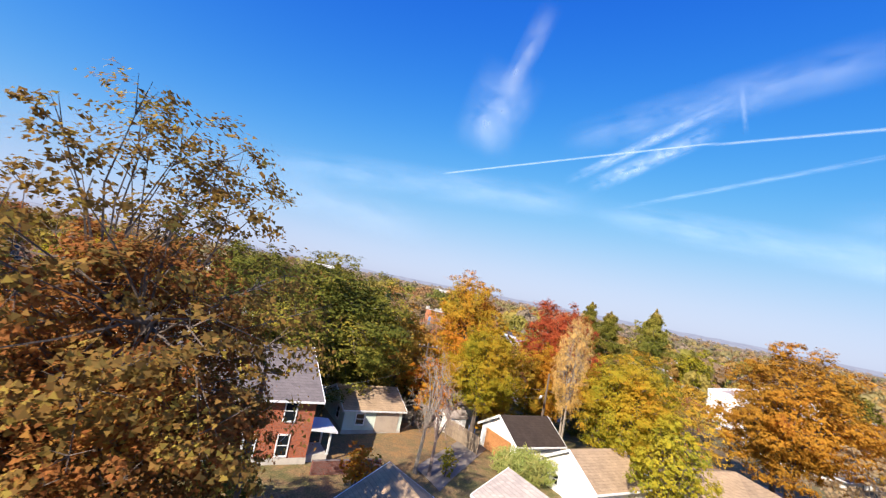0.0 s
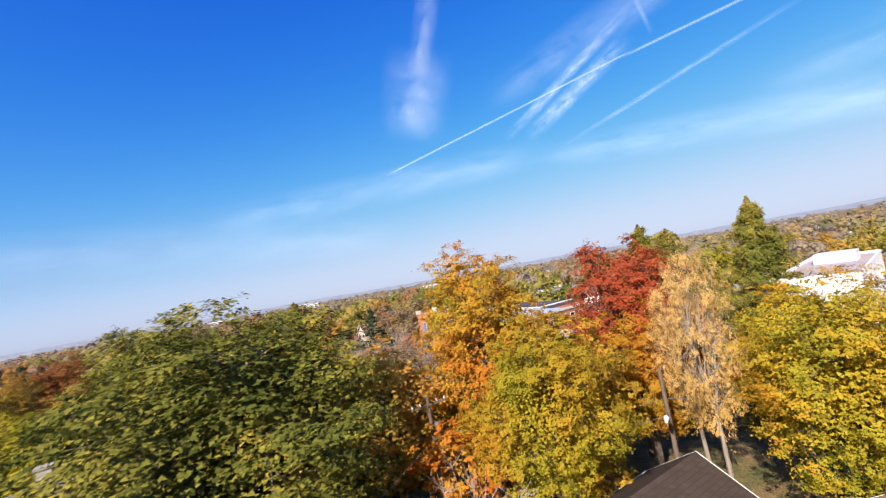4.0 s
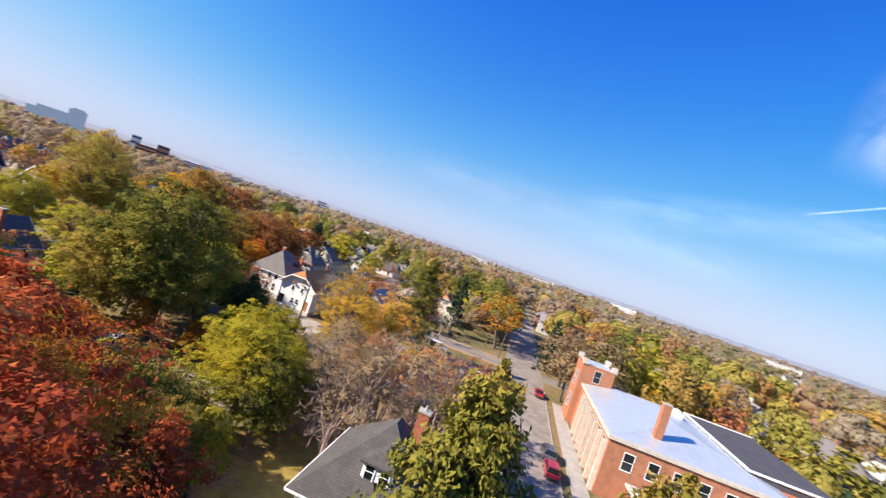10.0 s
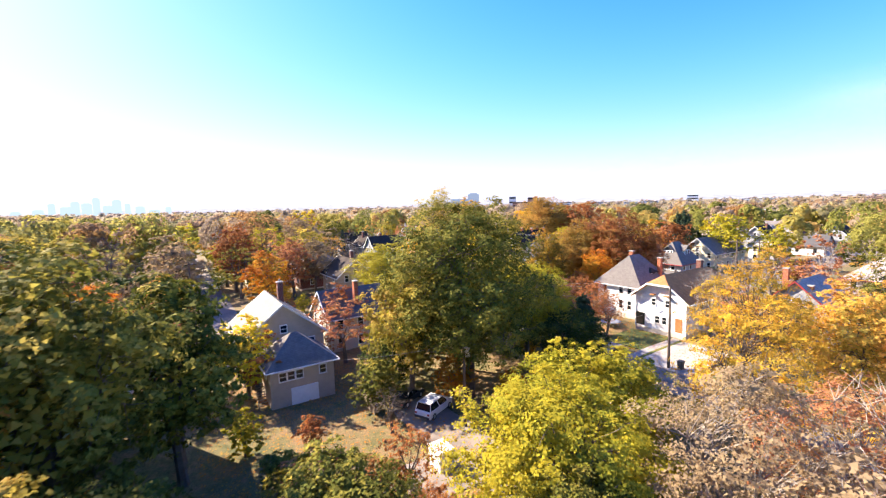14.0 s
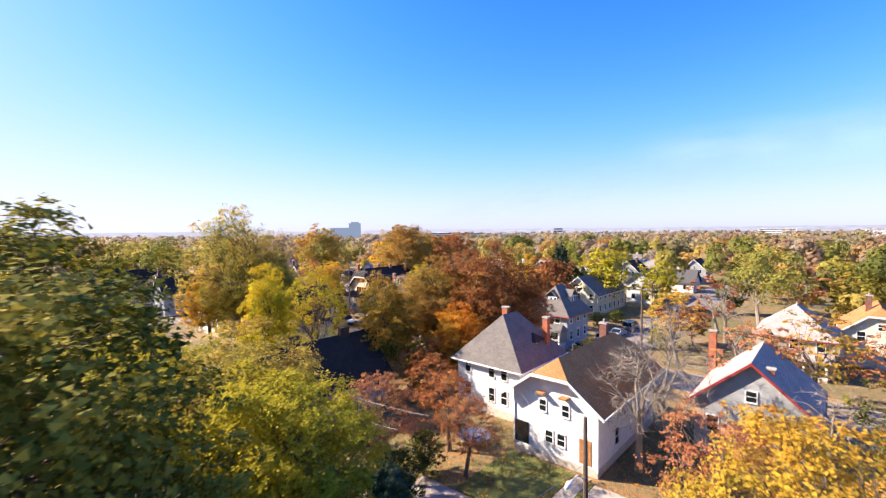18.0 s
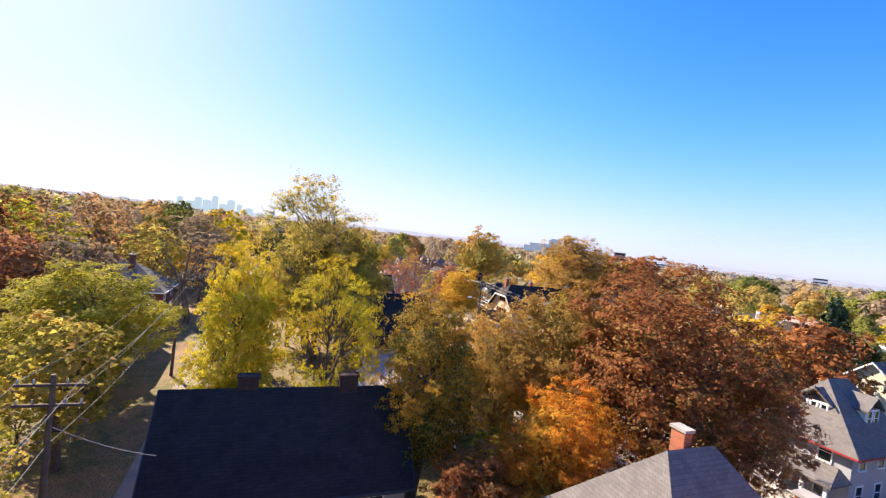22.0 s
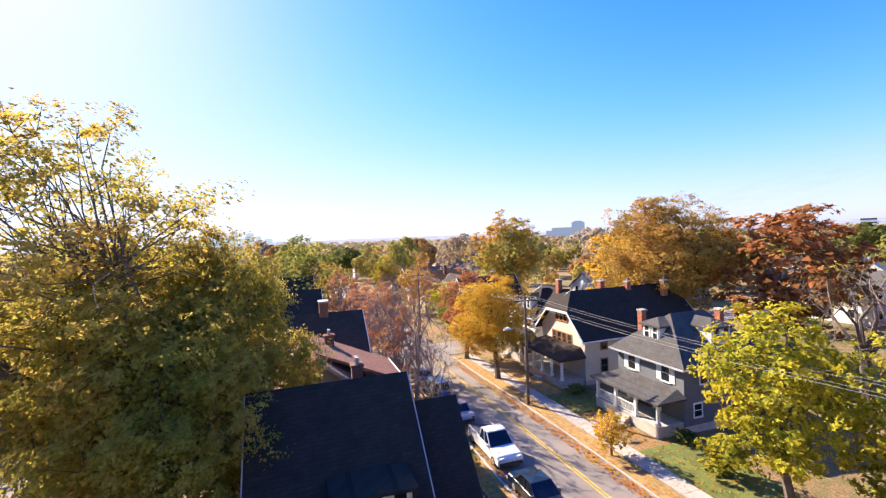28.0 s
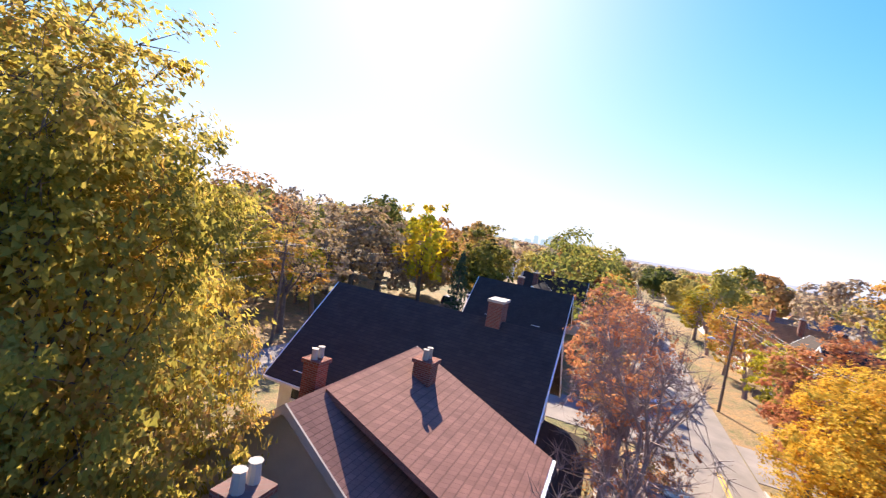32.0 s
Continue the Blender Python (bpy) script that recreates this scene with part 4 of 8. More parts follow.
ROAD_Y0, ROAD_Y1 = 117.8, 125.6
lay("road", -420, 43.0, ROAD_Y0, ROAD_Y1, M["asphalt"], "worn grey asphalt street with a double yellow line", "road", 0.05, shift=bend)
lay("road", 53.0, 330, ROAD_Y0, ROAD_Y1, M["asphalt"], "worn grey asphalt street running on past the church", "road", 0.05, shift=bend)
lay("road", 43.0, 53.0, -40, 330, M["alley"], "pale worn side street beside the brick church", "road", 0.055)
lay("road", -420, 42.9, 83.4, 88.2, M["alley"], "narrow cracked concrete alley behind the houses", "alley", 0.05)
lay("road", -420, -28, 44.6, 50.2, M["asphalt"], "narrow asphalt street between dark-roofed houses", "road", 0.05)
lay("road", -96.5, -89.5, 125.7, 330, M["asphalt"], "side street joining the main street", "road", 0.052)
lay("road", -96.5, -89.5, 88.4, 117.7, M["asphalt"], "side street joining the main street", "road", 0.052)
lay("road", -17.8, -9.2, 132.8, 330, M["asphalt"], "side street with parked cars running away from the main street", "road", 0.052)
lay("car_park", 22.0, 42.6, 92.5, 116.5, M["alley"], "pale worn parking lot beside the side street", "parking lot", 0.048)
lay("driveway", 0.8, 7.2, 88.3, 99.0, M["concrete"], "pale concrete drive beside the white house", "driveway", 0.058)
lay("path", -0.9, 0.3, 88.4, 99.5, M["concrete"], "narrow concrete front path", "path", 0.07)
lay("driveway", -10.5, -3.6, 88.4, 91.6, M["concrete"], "pale concrete parking pad by the alley", "driveway", 0.058)
lay("lawn", -7.2, -1.0, 91.8, 99.4, M["lawn"], "green front lawn of the white house", "lawn", 0.07, 0.2)
lay("lawn", 0.35, 0.75, 88.5, 99.0, M["lawn"], "strip of lawn beside the path", "lawn", 0.07, 0.2, step=0.4)
lay("driveway", -9.0, 16.0, 58.0, 63.5, M["alley"], "shaded gravel yard with parked cars", "driveway", 0.05, wob=1.0)
lay("driveway", 2.0, 7.5, 34.0, 58.0, M["alley"], "shaded gravel lane under the trees", "driveway", 0.048, wob=0.8)
lay("driveway", 4.6, 15.0, 6.6, 10.4, M["alley"], "pale gravel lane between the garages", "driveway", 0.06, wob=0.4, shift=lambda x: (x - 4.6) * 0.72)
lay("lawn", 9.0, 24.0, 44.5, 52.5, M["litter"], "grass littered with golden leaves", "lawn", 0.05, wob=1.2)
lay("lawn", 22.0, 29.0, 40.0, 60.0, M["gold_lawn"], "sunlit lawn golden with fallen leaves", "lawn", 0.052, wob=0.8)
lay("lawn", -57.0, -47.0, 128.2, 134.0, M["lawn"], "green front lawn beside the sidewalk", "lawn", 0.1, 0.25)
lay("lawn", -69.0, -64.5, 128.9, 133.4, M["lawn"], "front lawn scattered with yellow leaves", "lawn", 0.1, 0.25)
lay("garden_bed", -79.0, -69.6, 128.9, 131.0, M["litter"], "front garden covered in fallen leaves", "garden", 0.1, 0.25)
lay("front_walk", -62.6, -60.6, 128.9, 131.4, M["concrete"], "concrete walk leading to the porch", "path", 0.13, 0.3)
lay("driveway", 54.5, 57.0, 70, 112, M["concrete"], "pale concrete walk before the church", "path", 0.1)
lay("driveway", 57.5, 66, 60, 75.5, M["concrete"], "pale concrete forecourt of the church entrance", "forecourt", 0.1)
lay("car_park", 159, 180, -6, 40, M["lot"], "pale sunlit lower parking lot behind a low fence", "parking lot", 0.1, step=6)
lay("lawn", 180.5, 198, -6, 44, M["gold_lawn"], "sunlit grass bank behind the parking lots", "lawn", 0.1, step=6)
lay("lawn", 146, 158.5, -6, 32, M["gold_lawn"], "grass strip between the parking lots", "lawn", 0.1, step=6)
lay("car_park", 112, 145.5, -6, 24, M["lot"], "pale sunlit parking lot beside the white building", "parking lot", 0.1, step=6)
for yy in (122.85, 123.1):
    lay("road_marking", -89, 43, yy, yy + 0.11, M["line_yellow"], "worn yellow centre line painted on the asphalt", "road marking", 0.064, 0.01, shift=bend)
lay("kerb", -88, 42.8, ROAD_Y1, ROAD_Y1 + 0.16, M["concrete"], "worn concrete kerb along the street", "kerb", 0.17, 0.4, shift=bend)
lay("kerb", -88, 42.8, ROAD_Y0 - 0.16, ROAD_Y0, M["concrete"], "worn concrete kerb along the street", "kerb", 0.17, 0.4, shift=bend)
lay("kerb", 42.84, 43.0, 88.4, 117.3, M["concrete"], "worn concrete kerb along the side street", "kerb", 0.17, 0.4)
lay("kerb", 53.0, 53.16, 40, 117.3, M["concrete"], "worn concrete kerb in front of the church", "kerb", 0.17, 0.4)
lay("verge", -88, 42.6, ROAD_Y1 + 0.16, 127.2, M["litter"], "grass verge covered in fallen orange leaves", "verge", 0.13, 0.3, shift=bend)
lay("verge", -88, 42.6, 116.2, ROAD_Y0 - 0.16, M["litter"], "grass verge covered in fallen leaves", "verge", 0.13, 0.3, shift=bend)
lay("verge", 36.5, 37.7, 94, 114.0, M["lawn"], "grass strip between the parking lot lanes", "verge", 0.1, 0.3)
lay("verge", 40.5, 42.8, 94, 114.0, M["lawn"], "grass strip beside the side street", "verge", 0.1, 0.3)


def slabs(x0, x1, y0, y1, label, shift=None):
    """A sidewalk of single concrete slabs with open joints."""
    root = base("sidewalk", (x0 + x1) / 2, (y0 + y1) / 2, label, "sidewalk", 0.0, kind="structure")
    root.matrix_world = Matrix()
    n = int((x1 - x0) / 1.5)
    for i in range(n):
        xa = x0 + (x1 - x0) * i / n
        xb = xa + (x1 - x0) / n - 0.02
        s = shift((xa + xb) / 2) if shift else 0.0
        z = [ground_z(x, (y0 + y1) / 2 + s) + 0.14 + random.uniform(0, 0.015) for x in (xa, xb)]
        vs = [(xa, y0 + s, z[0]), (xb, y0 + s, z[1]), (xb, y1 + s, z[1]), (xa, y1 + s, z[0])]
        vs += [(x, y, q - 0.3) for x, y, q in vs]
        raw("slab", vs, [(0, 1, 2, 3), (4, 7, 6, 5), (0, 4, 5, 1), (1, 5, 6, 2), (2, 6, 7, 3), (3, 7, 4, 0)], M["concrete"], root)


slabs(-88, -20, 127.3, 128.7, "concrete slab sidewalk beside the leaf-strewn verge", bend)
slabs(-88, -20, 114.6, 116.0, "concrete slab sidewalk along the shaded side of the street", bend)

# ---- houses of the first yards ----
hb = house("two-storey red brick house with a mauve-grey shingle roof", -17.4, -4.6, 12.1, 24.0, "brick", "sh_mauve", "gable_x", 5.0, 7.7, 0.45, z=6.0,
           wins=[("S", 0.9, 3.15, 0.8, 1.45), ("S", 4.5, 3.15, 0.8, 1.45), ("S", 1.1, 0.55, 0.75, 1.5), ("S", 2.0, 0.55, 0.75, 1.5), ("S", 4.4, 0.5, 0.8, 1.5), ("S", -3.5, 3.15, 0.8, 1.45), ("S", -3.5, 0.55, 0.8, 1.45), ("E", 0.0, 3.15, 0.8, 1.45), ("W", 0.0, 3.15, 0.8, 1.45)])
chimney_on(hb, -6.6, 0.2, 0.0, 8.5, 0.8, 0.7, "brick", 2)
for u, v in ((0.6, -0.9), (2.6, -0.9), (-1.4, -0.9)):
    zz = 7.7 - 0.45 * abs(v)
    part("roof_vent", boxes((u - 0.16, v - 0.2, zz - 0.15, u + 0.16, v + 0.14, zz + 0.22), (u - 0.22, v - 0.26, zz + 0.22, u + 0.22, v + 0.2, zz + 0.27)), M["charcoal"], hb)
bm = bmesh.new()
solid(bm, [(0.4, -3.2, 6.28), (1.0, -3.2, 6.28), (1.0, -1.7, 6.96), (0.4, -1.7, 6.96)], [[0, 1, 2, 3]], 0.06)
part("flashing", bm, M["siding_tan"], hb)
bm = bmesh.new()
tube(bm, [(5.6, -2.6, 6.4), (5.6, -2.6, 7.4)], [0.02, 0.02], 5)
tube(bm, [(5.3, -2.6, 7.0), (5.95, -2.4, 7.25)], [0.015, 0.015], 5)
part("antenna", bm, M["steel"], hb)
bm = boxes((6.4, -5.6, -0.3, 8.2, -3.2, 0.35))
part("stoop", bm, M["stone"], hb)
bm = bmesh.new()
solid(bm, [(6.4, -6.0, 2.5), (8.6, -6.0, 2.3), (8.6, -2.9, 2.3), (6.4, -2.9, 2.5)], [[0, 1, 2, 3]], 0.14)
part("stoop_roof", bm, M["white"], hb)
for yy in (-5.6, -3.3):
    part("stoop_post", boxes((8.1, yy - 0.07, 0.35, 8.24, yy + 0.07, 2.25)), M["white"], hb)
part("parapet", boxes((6.4, -8.0, -0.4, 12.0, -7.7, 0.9)), M["brick_dark"], hb)
g2 = house("mint-sided house with grey shingles and yellow-trimmed gable", -19.5, -8.8, 27.6, 35.5, "siding_mint", "sh_grey", "gable_x", 6.2, 8.8, 0.5, z=5.6, floors=1)
bm = bmesh.new()
for p in ([(-0.2, -4.6, 6.1), (3.0, -4.6, 6.1), (1.4, -4.6, 8.2)],):
    a = [bm.verts.new(q) for q in p]
    b_ = [bm.verts.new((q[0], q[1] + 3.4, q[2])) for q in p]
    bm.faces.new(a)
    bm.faces.new(b_[::-1])
    for i in range(3):
        bm.faces.new((a[i], a[(i + 1) % 3], b_[(i + 1) % 3], b_[i]))
part("gable", bm, M["siding_mint"], g2)
bm = bmesh.new()
solid(bm, [(-0.8, -5.0, 5.95), (1.4, -5.0, 8.55), (3.6, -5.0, 5.95), (3.6, -0.6, 5.95), (1.4, 0.6, 8.55), (-0.8, -0.6, 5.95)], [[0, 1, 4, 5], [1, 2, 3, 4]], 0.22)
part("gable_roof", bm, M["sh_grey"], g2)
bm = bmesh.new()
solid(bm, [(-0.85, -5.08, 5.9), (1.4, -5.08, 8.5), (1.4, -5.02, 8.5), (-0.85, -5.02, 5.9)], [[0, 1, 2, 3]], 0.25)
solid(bm, [(1.4, -5.08, 8.5), (3.65, -5.08, 5.9), (3.65, -5.02, 5.9), (1.4, -5.02, 8.5)], [[0, 1, 2, 3]], 0.25)
part("bargeboard", bm, M["line_yellow"], g2, "pale yellow bargeboards")
chimney_on(g2, -0.9, -3.5, 5.5, 8.6, 0.5, 0.5, "stone", 1)
chimney_on(g2, 4.6, 0.6, 7.5, 9.6, 0.7, 0.6, "stone", 0)
house("low annex with a flat pale grey roof", -20.0, -8.6, 25.0, 27.3, "stucco", None, "hip", 5.0, 5.2, z=5.8, wins=[], name="annex", category="annex")
lay_roof = part("annex_roof", boxes((-20.3, 24.7, 10.75, -8.3, 27.25, 10.95)), M["flat_pale"])
tagged(lay_roof, "flat pale grey roof deck of the low annex", "roof")
gm = house("small mint garage with a sagging brown shingle roof", 0.6, 7.0, 19.4, 26.0, "siding_mint", "sh_tan", "gable_x", 2.5, 3.9, 0.3, z=5.4, wins=[("W", -1.4, 0.9, 0.8, 1.1), ("S", -1.5, 0.9, 0.8, 1.0)], name="garage", category="garage")
part("garage_door", boxes((0.2, -3.36, 0.1, 2.8, -3.28, 2.2)), M["siding_tan"], gm)
house("small white garden shed beside the plank fence", 12.6, 15.3, 19.4, 21.6, "siding_white", "sh_pale", "gable_x", 1.9, 2.6, 0.15, z=5.5, wins=[("W", 0, 0.9, 0.5, 0.6)], name="shed", category="shed", gutters=False)
ga = house("white garage with a dark roof and a brown door", 14.6, 20.4, 9.6, 15.4, "siding_white", "sh_dark", "gable_x", 2.5, 4.2, 0.35, z=5.8, wins=[], name="garage", category="garage")
part("garage_door", boxes((-2.98, -2.0, 0.05, -2.9, 2.0, 2.15)), M["sh_brown"], ga, "brown panelled garage door")
gb = house("pale blue-white garage with a tan shingle roof", 15.6, 22.0, 1.0, 7.2, "siding_white", "sh_tan", "gable_x", 2.6, 4.5, 0.3, z=5.6, wins=[("W", 1.2, 1.0, 0.6, 0.8)], name="garage", category="garage")
part("garage_door", boxes((-3.28, -2.3, 0.05, -3.2, 0.2, 2.1)), M["white"], gb)
house("white garage with a pale grey shingle roof", 4.4, 9.6, -6.0, 1.6, "siding_white", "sh_pale", "gable_y", 2.4, 3.9, 0.3, z=5.9, wins=[], name="garage", category="garage")
house("garage with tan shingles dappled by tree shade", -5.8, 0.4, -8.0, 1.2, "siding_tan", "sh_tan", "gable_y", 2.5, 4.5, 0.35, z=6.1, wins=[], name="garage", category="garage")
house("house with a broad tan hip roof", 24.5, 34.0, -7.0, 2.6, "stucco", "sh_tan", "hip", 3.6, 5.6, 0.5, z=5.0, floors=1)
gf_ = house("house with a pale grey roof and a brick chimney", -22.0, -12.8, -13.0, -3.6, "siding_tan", "sh_pale", "gable_x", 3.8, 5.4, 0.4, z=6.4, floors=1)
chimney_on(gf_, 4.9, -0.2, 0.0, 6.6, 1.0, 0.8, "brick", 1)

# ---- houses under the turn ----
h9 = house("white house with a dark hip roof and a paired dormer", 30.2, 38.8, 42.6, 52.4, "siding_white", "sh_worn", "hip", 5.6, 9.7, 0.6, z=2.4)
dormer_on(h9, "S", 0.3, -3.7, 6.6, 2.2, 1.3, 3.2, "sh_worn", "white", 2, True)
chimney_on(h9, 1.6, 0.8, 6.0, 10.7, 0.9, 0.8, "brick", 1)
for q in ((46.0, 52.5, 20.0, 28.0, "brown-roofed bungalow beneath the spruces", "siding_tan", "sh_brown", 3.2, 6.0, 4.5), (62, 71, 34, 44, "grey two-storey house behind the spruces", "siding_mid", "sh_grey", 5.2, 8.2, 0.5)):
    house(q[4], q[0], q[1], q[2], q[3], q[5], q[6], "gable_y", q[7], q[8], 0.4, z=q[9])
hw = house("white house with a dark slate hip roof and dormer", 77.0, 93.0, 4.5, 19.5, "siding_white", "slate", "hip", 3.6, 7.4, 0.5, z=1.0)
dormer_on(hw, "W", -5.4, 0, 4.0, 4.4, 1.5, 3.6, "slate", "white", 2, True)
dormer_on(hw, "S", 1.5, -5.0, 4.0, 3.4, 1.4, 3.6, "slate", "white", 2, True)
# the row of houses beyond the church
nb_ = house("white house with a long brown shingle roof", -7.5, 7.5, -4.8, 4.8, "siding_cream", "sh_red", "gable_x", 4.4, 8.4, 0.6, z=0.3, cols=3)
nb_.matrix_world = pose(109.5, 78.6, 0.2, 0, 0, -33)
nw_ = house("white house with a slate roof and a hipped dormer", -8.0, 8.0, -4.4, 4.4, "siding_white", "slate", "gable_x", 4.2, 7.4, 0.5, z=0.3, cols=3)
nw_.matrix_world = pose(96.5, 79.5, 0.2, 0, 0, -14)
dormer_on(nw_, "S", -3.5, -3.2, 5.0, 2.4, 1.2, 3.0, "slate", "white", 2, True)
ng_ = house("long white house with a weathered grey roof and a brick chimney", -8.5, 8.5, -5.0, 5.0, "siding_white", "sh_grey", "gable_x", 5.2, 9.0, 0.5, z=0.3, cols=4)
ng_.matrix_world = pose(134.5, 122.0, 0.5, 0, 0, -42)
chimney_on(ng_, -2.5, -1.0, 7.0, 10.0, 0.8, 0.8, "brick", 1)
np_ = house("slate-grey house with a grey hip roof and white windows", -5.0, 5.0, -5.0, 5.0, "siding_grey", "sh_grey", "hip", 5.2, 8.6, 0.5, z=0.3, cols=2)
np_.matrix_world = pose(122.5, 129.0, 0.5, 0, 0, -42)
ne_ = house("white house with a grey gable roof beside its brown-roofed neighbour", -5.5, 5.5, -4.5, 4.5, "siding_white", "sh_grey", "gable_x", 5.0, 8.6, 0.5, z=0.3, cols=2)
ne_.matrix_world = pose(124.0, 73.0, 0.0, 0, 0, -33)
house("long white commercial building with a tan roof", 205, 258, 50, 66, "siding_white", "sh_pale", "gable_x", 6.5, 8.5, 0.2, z=-8.0, floors=2, cols=12, name="commercial_building", category="building")
house("white warehouse with a flat tan roof", 170, 204, 56, 68, "siding_white", "sh_brown", "gable_x", 5.0, 6.6, 0.2, z=-6.5, floors=1, cols=6, name="commercial_building", category="building")

# ---- the brick church ----
church = base("church", 75, 94, "orange brick church with pale metal roofs and a corner tower", "church", 0.2)
part("wall", boxes((-17.5, -17.0, -1.0, 14.0, 16.0, 8.6)), M["brick_orange"], church)
part("cornice", boxes((-17.8, -17.3, 8.2, 14.3, -16.9, 8.7), (-17.8, 15.9, 8.2, 14.3, 16.3, 8.7), (-17.8, -16.9, 8.2, -17.4, 15.9, 8.7), (13.9, -16.9, 8.2, 14.3, 15.9, 8.7)), M["stone"], church)
bm = bmesh.new()
v, f = roof_faces("hip", -17.6, 6.0, -17.1, 16.1, 8.65, 10.6)
solid(bm, v, f, 0.2)
part("roof", bm, M["metal_roof"], church)
part("flat_roof", boxes((2.0, -12.0, 8.6, 13.8, 12.0, 9.6)), M["flat_dark"], church, "dark flat roof with pale edges")
part("roof_edge", boxes((1.8, -12.2, 9.5, 14.0, -11.9, 9.8), (1.8, 11.9, 9.5, 14.0, 12.2, 9.8), (1.8, -12, 9.5, 2.1, 12, 9.8)), M["white"], church)
part("tower", boxes((-18.6, 9.5, -1.0, -12.5, 16.6, 12.4)), M["brick_orange"], church)
for cx_, cy_ in ((-18.3, 9.8), (-12.8, 9.8), (-18.3, 16.3), (-12.8, 16.3)):
    part("battlement", boxes((cx_ - 0.5, cy_ - 0.5, 12.4, cx_ + 0.5, cy_ + 0.5, 13.4)), M["stone"], church)
part("tower_roof", boxes((-18.2, 10.0, 12.2, -12.9, 16.2, 12.45)), M["metal_roof"], church)
chimney_on(church, -10.5, -12.5, 8.0, 14.2, 1.1, 1.1, "brick_orange", 0)
part("entrance_roof", boxes((-14, -24, 3.2, 4, -17.1, 3.5)), M["flat_pale"], church)
part("entrance", boxes((-13.5, -23.5, -0.5, 3.5, -17.1, 3.2)), M["brick_orange"], church)
for i in range(9):
    for zz in (1.4, 4.9):
        if zz > 4 or i > 6:
            window_at(church, "S", -17.0, -14.5 + i * 3.2, zz, 1.3, 2.2, "white", glass="glass")
for i in range(7):
    for zz in (1.2, 4.9):
        window_at(church, "W", -17.5, -14.5 + i * 3.4, zz, 1.6, 2.6, "stone", glass="glass_blue" if i in (2, 4, 5) else "glass")
    part("buttress", boxes((-18.1, -16.4 + i * 3.4, -0.5, -17.45, -15.9 + i * 3.4, 7.6)), M["stone"], church)
for zz in (3.0, 7.5):
    window_at(church, "W", -18.6, 13.0, zz, 1.5, 2.6, "stone", glass="glass_blue")
    window_at(church, "S", 9.5, -15.5, zz + 2, 1.2, 2.2, "stone")
part("roof_unit", boxes((-4, 3, 9.6, -1.8, 5, 10.9), (-3.6, 3.4, 10.9, -2.2, 4.6, 11.2)), M["white"], church, "white rooftop air unit")

# ---- along the alley ----
ha = house("pale grey coach house with a grey hip roof and outside stair", -22.0, -15.6, 47.6, 54.6, "stucco", "sh_grey", "hip", 5.0, 7.6, 0.5, z=0.4, wins=[("E", u, 3.2, 0.7, 0.9) for u in (-2.2, -1.3, -0.4, 2.2)] + [("S", 1, 3.2, 0.8, 1.2), ("N", 0, 3.2, 0.8, 1.2)])
part("garage_door", boxes((3.2, -1.4, 0.05, 3.27, 1.6, 2.2)), M["white"], ha)
for i in range(14):
    part("stair_step", boxes((1.6 - i * 0.27, -4.6, 0.1 + i * 0.2, 1.9 - i * 0.27, -3.6, 0.16 + i * 0.2)), M["fence_wood"], ha)
part("stair_rail", boxes((-2.6, -4.66, 3.6, 1.9, -4.6, 3.68), (-2.6, -4.66, 0, -2.5, -4.56, 3.7), (1.8, -4.66, 0, 1.9, -4.56, 1.2)), M["fence_wood"], ha)
hb2 = house("stucco house with a slate gable roof and a brick chimney", -34.0, -23.5, 46.0, 56.0, "stucco", "slate", "gable_x", 6.2, 10.2, 0.4, z=0.3)
chimney_on(hb2, -2.5, 1.5, 8, 11.6, 0.9, 0.7, "brick_dark", 1)
hb3 = house("pale stucco house with a steep slate gable", -36.5, -28.5, 58.5, 68.0, "stucco_cream", "slate", "gable_y", 5.8, 9.2, 0.4, z=0.5)
chimney_on(hb3, 2.4, 0, 7, 10.4, 0.8, 0.6, "brick", 1)
wh = house("white two-storey house with a brown clipped-gable roof", -7.0, 0.6, 100.0, 114.0, "siding_white", "sh_brown", "jerkin_y", 5.6, 8.5, 0.85, clip=0.36, z=2.5,
           wins=[("S", -1.0, 3.9, 0.6, 0.95), ("S", 1.1, 3.9, 0.6, 0.95), ("S", -0.4, 1.3, 0.65, 1.0), ("S", 0.7, 1.3, 0.65, 1.0), ("E", -3, 3.6, 0.8, 1.4), ("E", 1, 3.6, 0.8, 1.4), ("E", -3, 1, 0.8, 1.4), ("W", -3, 3.6, 0.8, 1.4), ("W", 2, 3.6, 0.8, 1.4), ("W", -3, 1, 0.8, 1.4), ("W", 2, 1, 0.8, 1.4)])
door_on(wh, "S", -7.0, 2.8, 0.5, 1.0, 2.0, "sh_brown")
part("corner_porch", boxes((-3.79, -7.06, 0.5, -2.4, -6.97, 2.4)), M["glass"], wh)
part("downpipe", boxes((-3.9, -7.12, 0.2, -3.78, -7.0, 5.4)), M["white"], wh)
part("downpipe", boxes((3.78, -7.12, 0.2, 3.9, -7.0, 5.4)), M["white"], wh)
for u in (-1.0, 1.1):
    part("bracket", boxes((u - 0.35, -7.7, 5.5, u + 0.35, -7.0, 5.62)), M["sh_brown"], wh)
chimney_on(wh, -0.3, 4.5, 7.5, 9.6, 0.7, 0.7, "brick_dark", 1)
bm = bmesh.new()
tube(bm, [(-0.4, -2.4, 8.3), (-0.4, -2.4, 8.8), (-0.4, -2.4, 8.82)], [0.15, 0.15, 0.25], 8)
part("roof_vent", bm, M["charcoal"], wh)
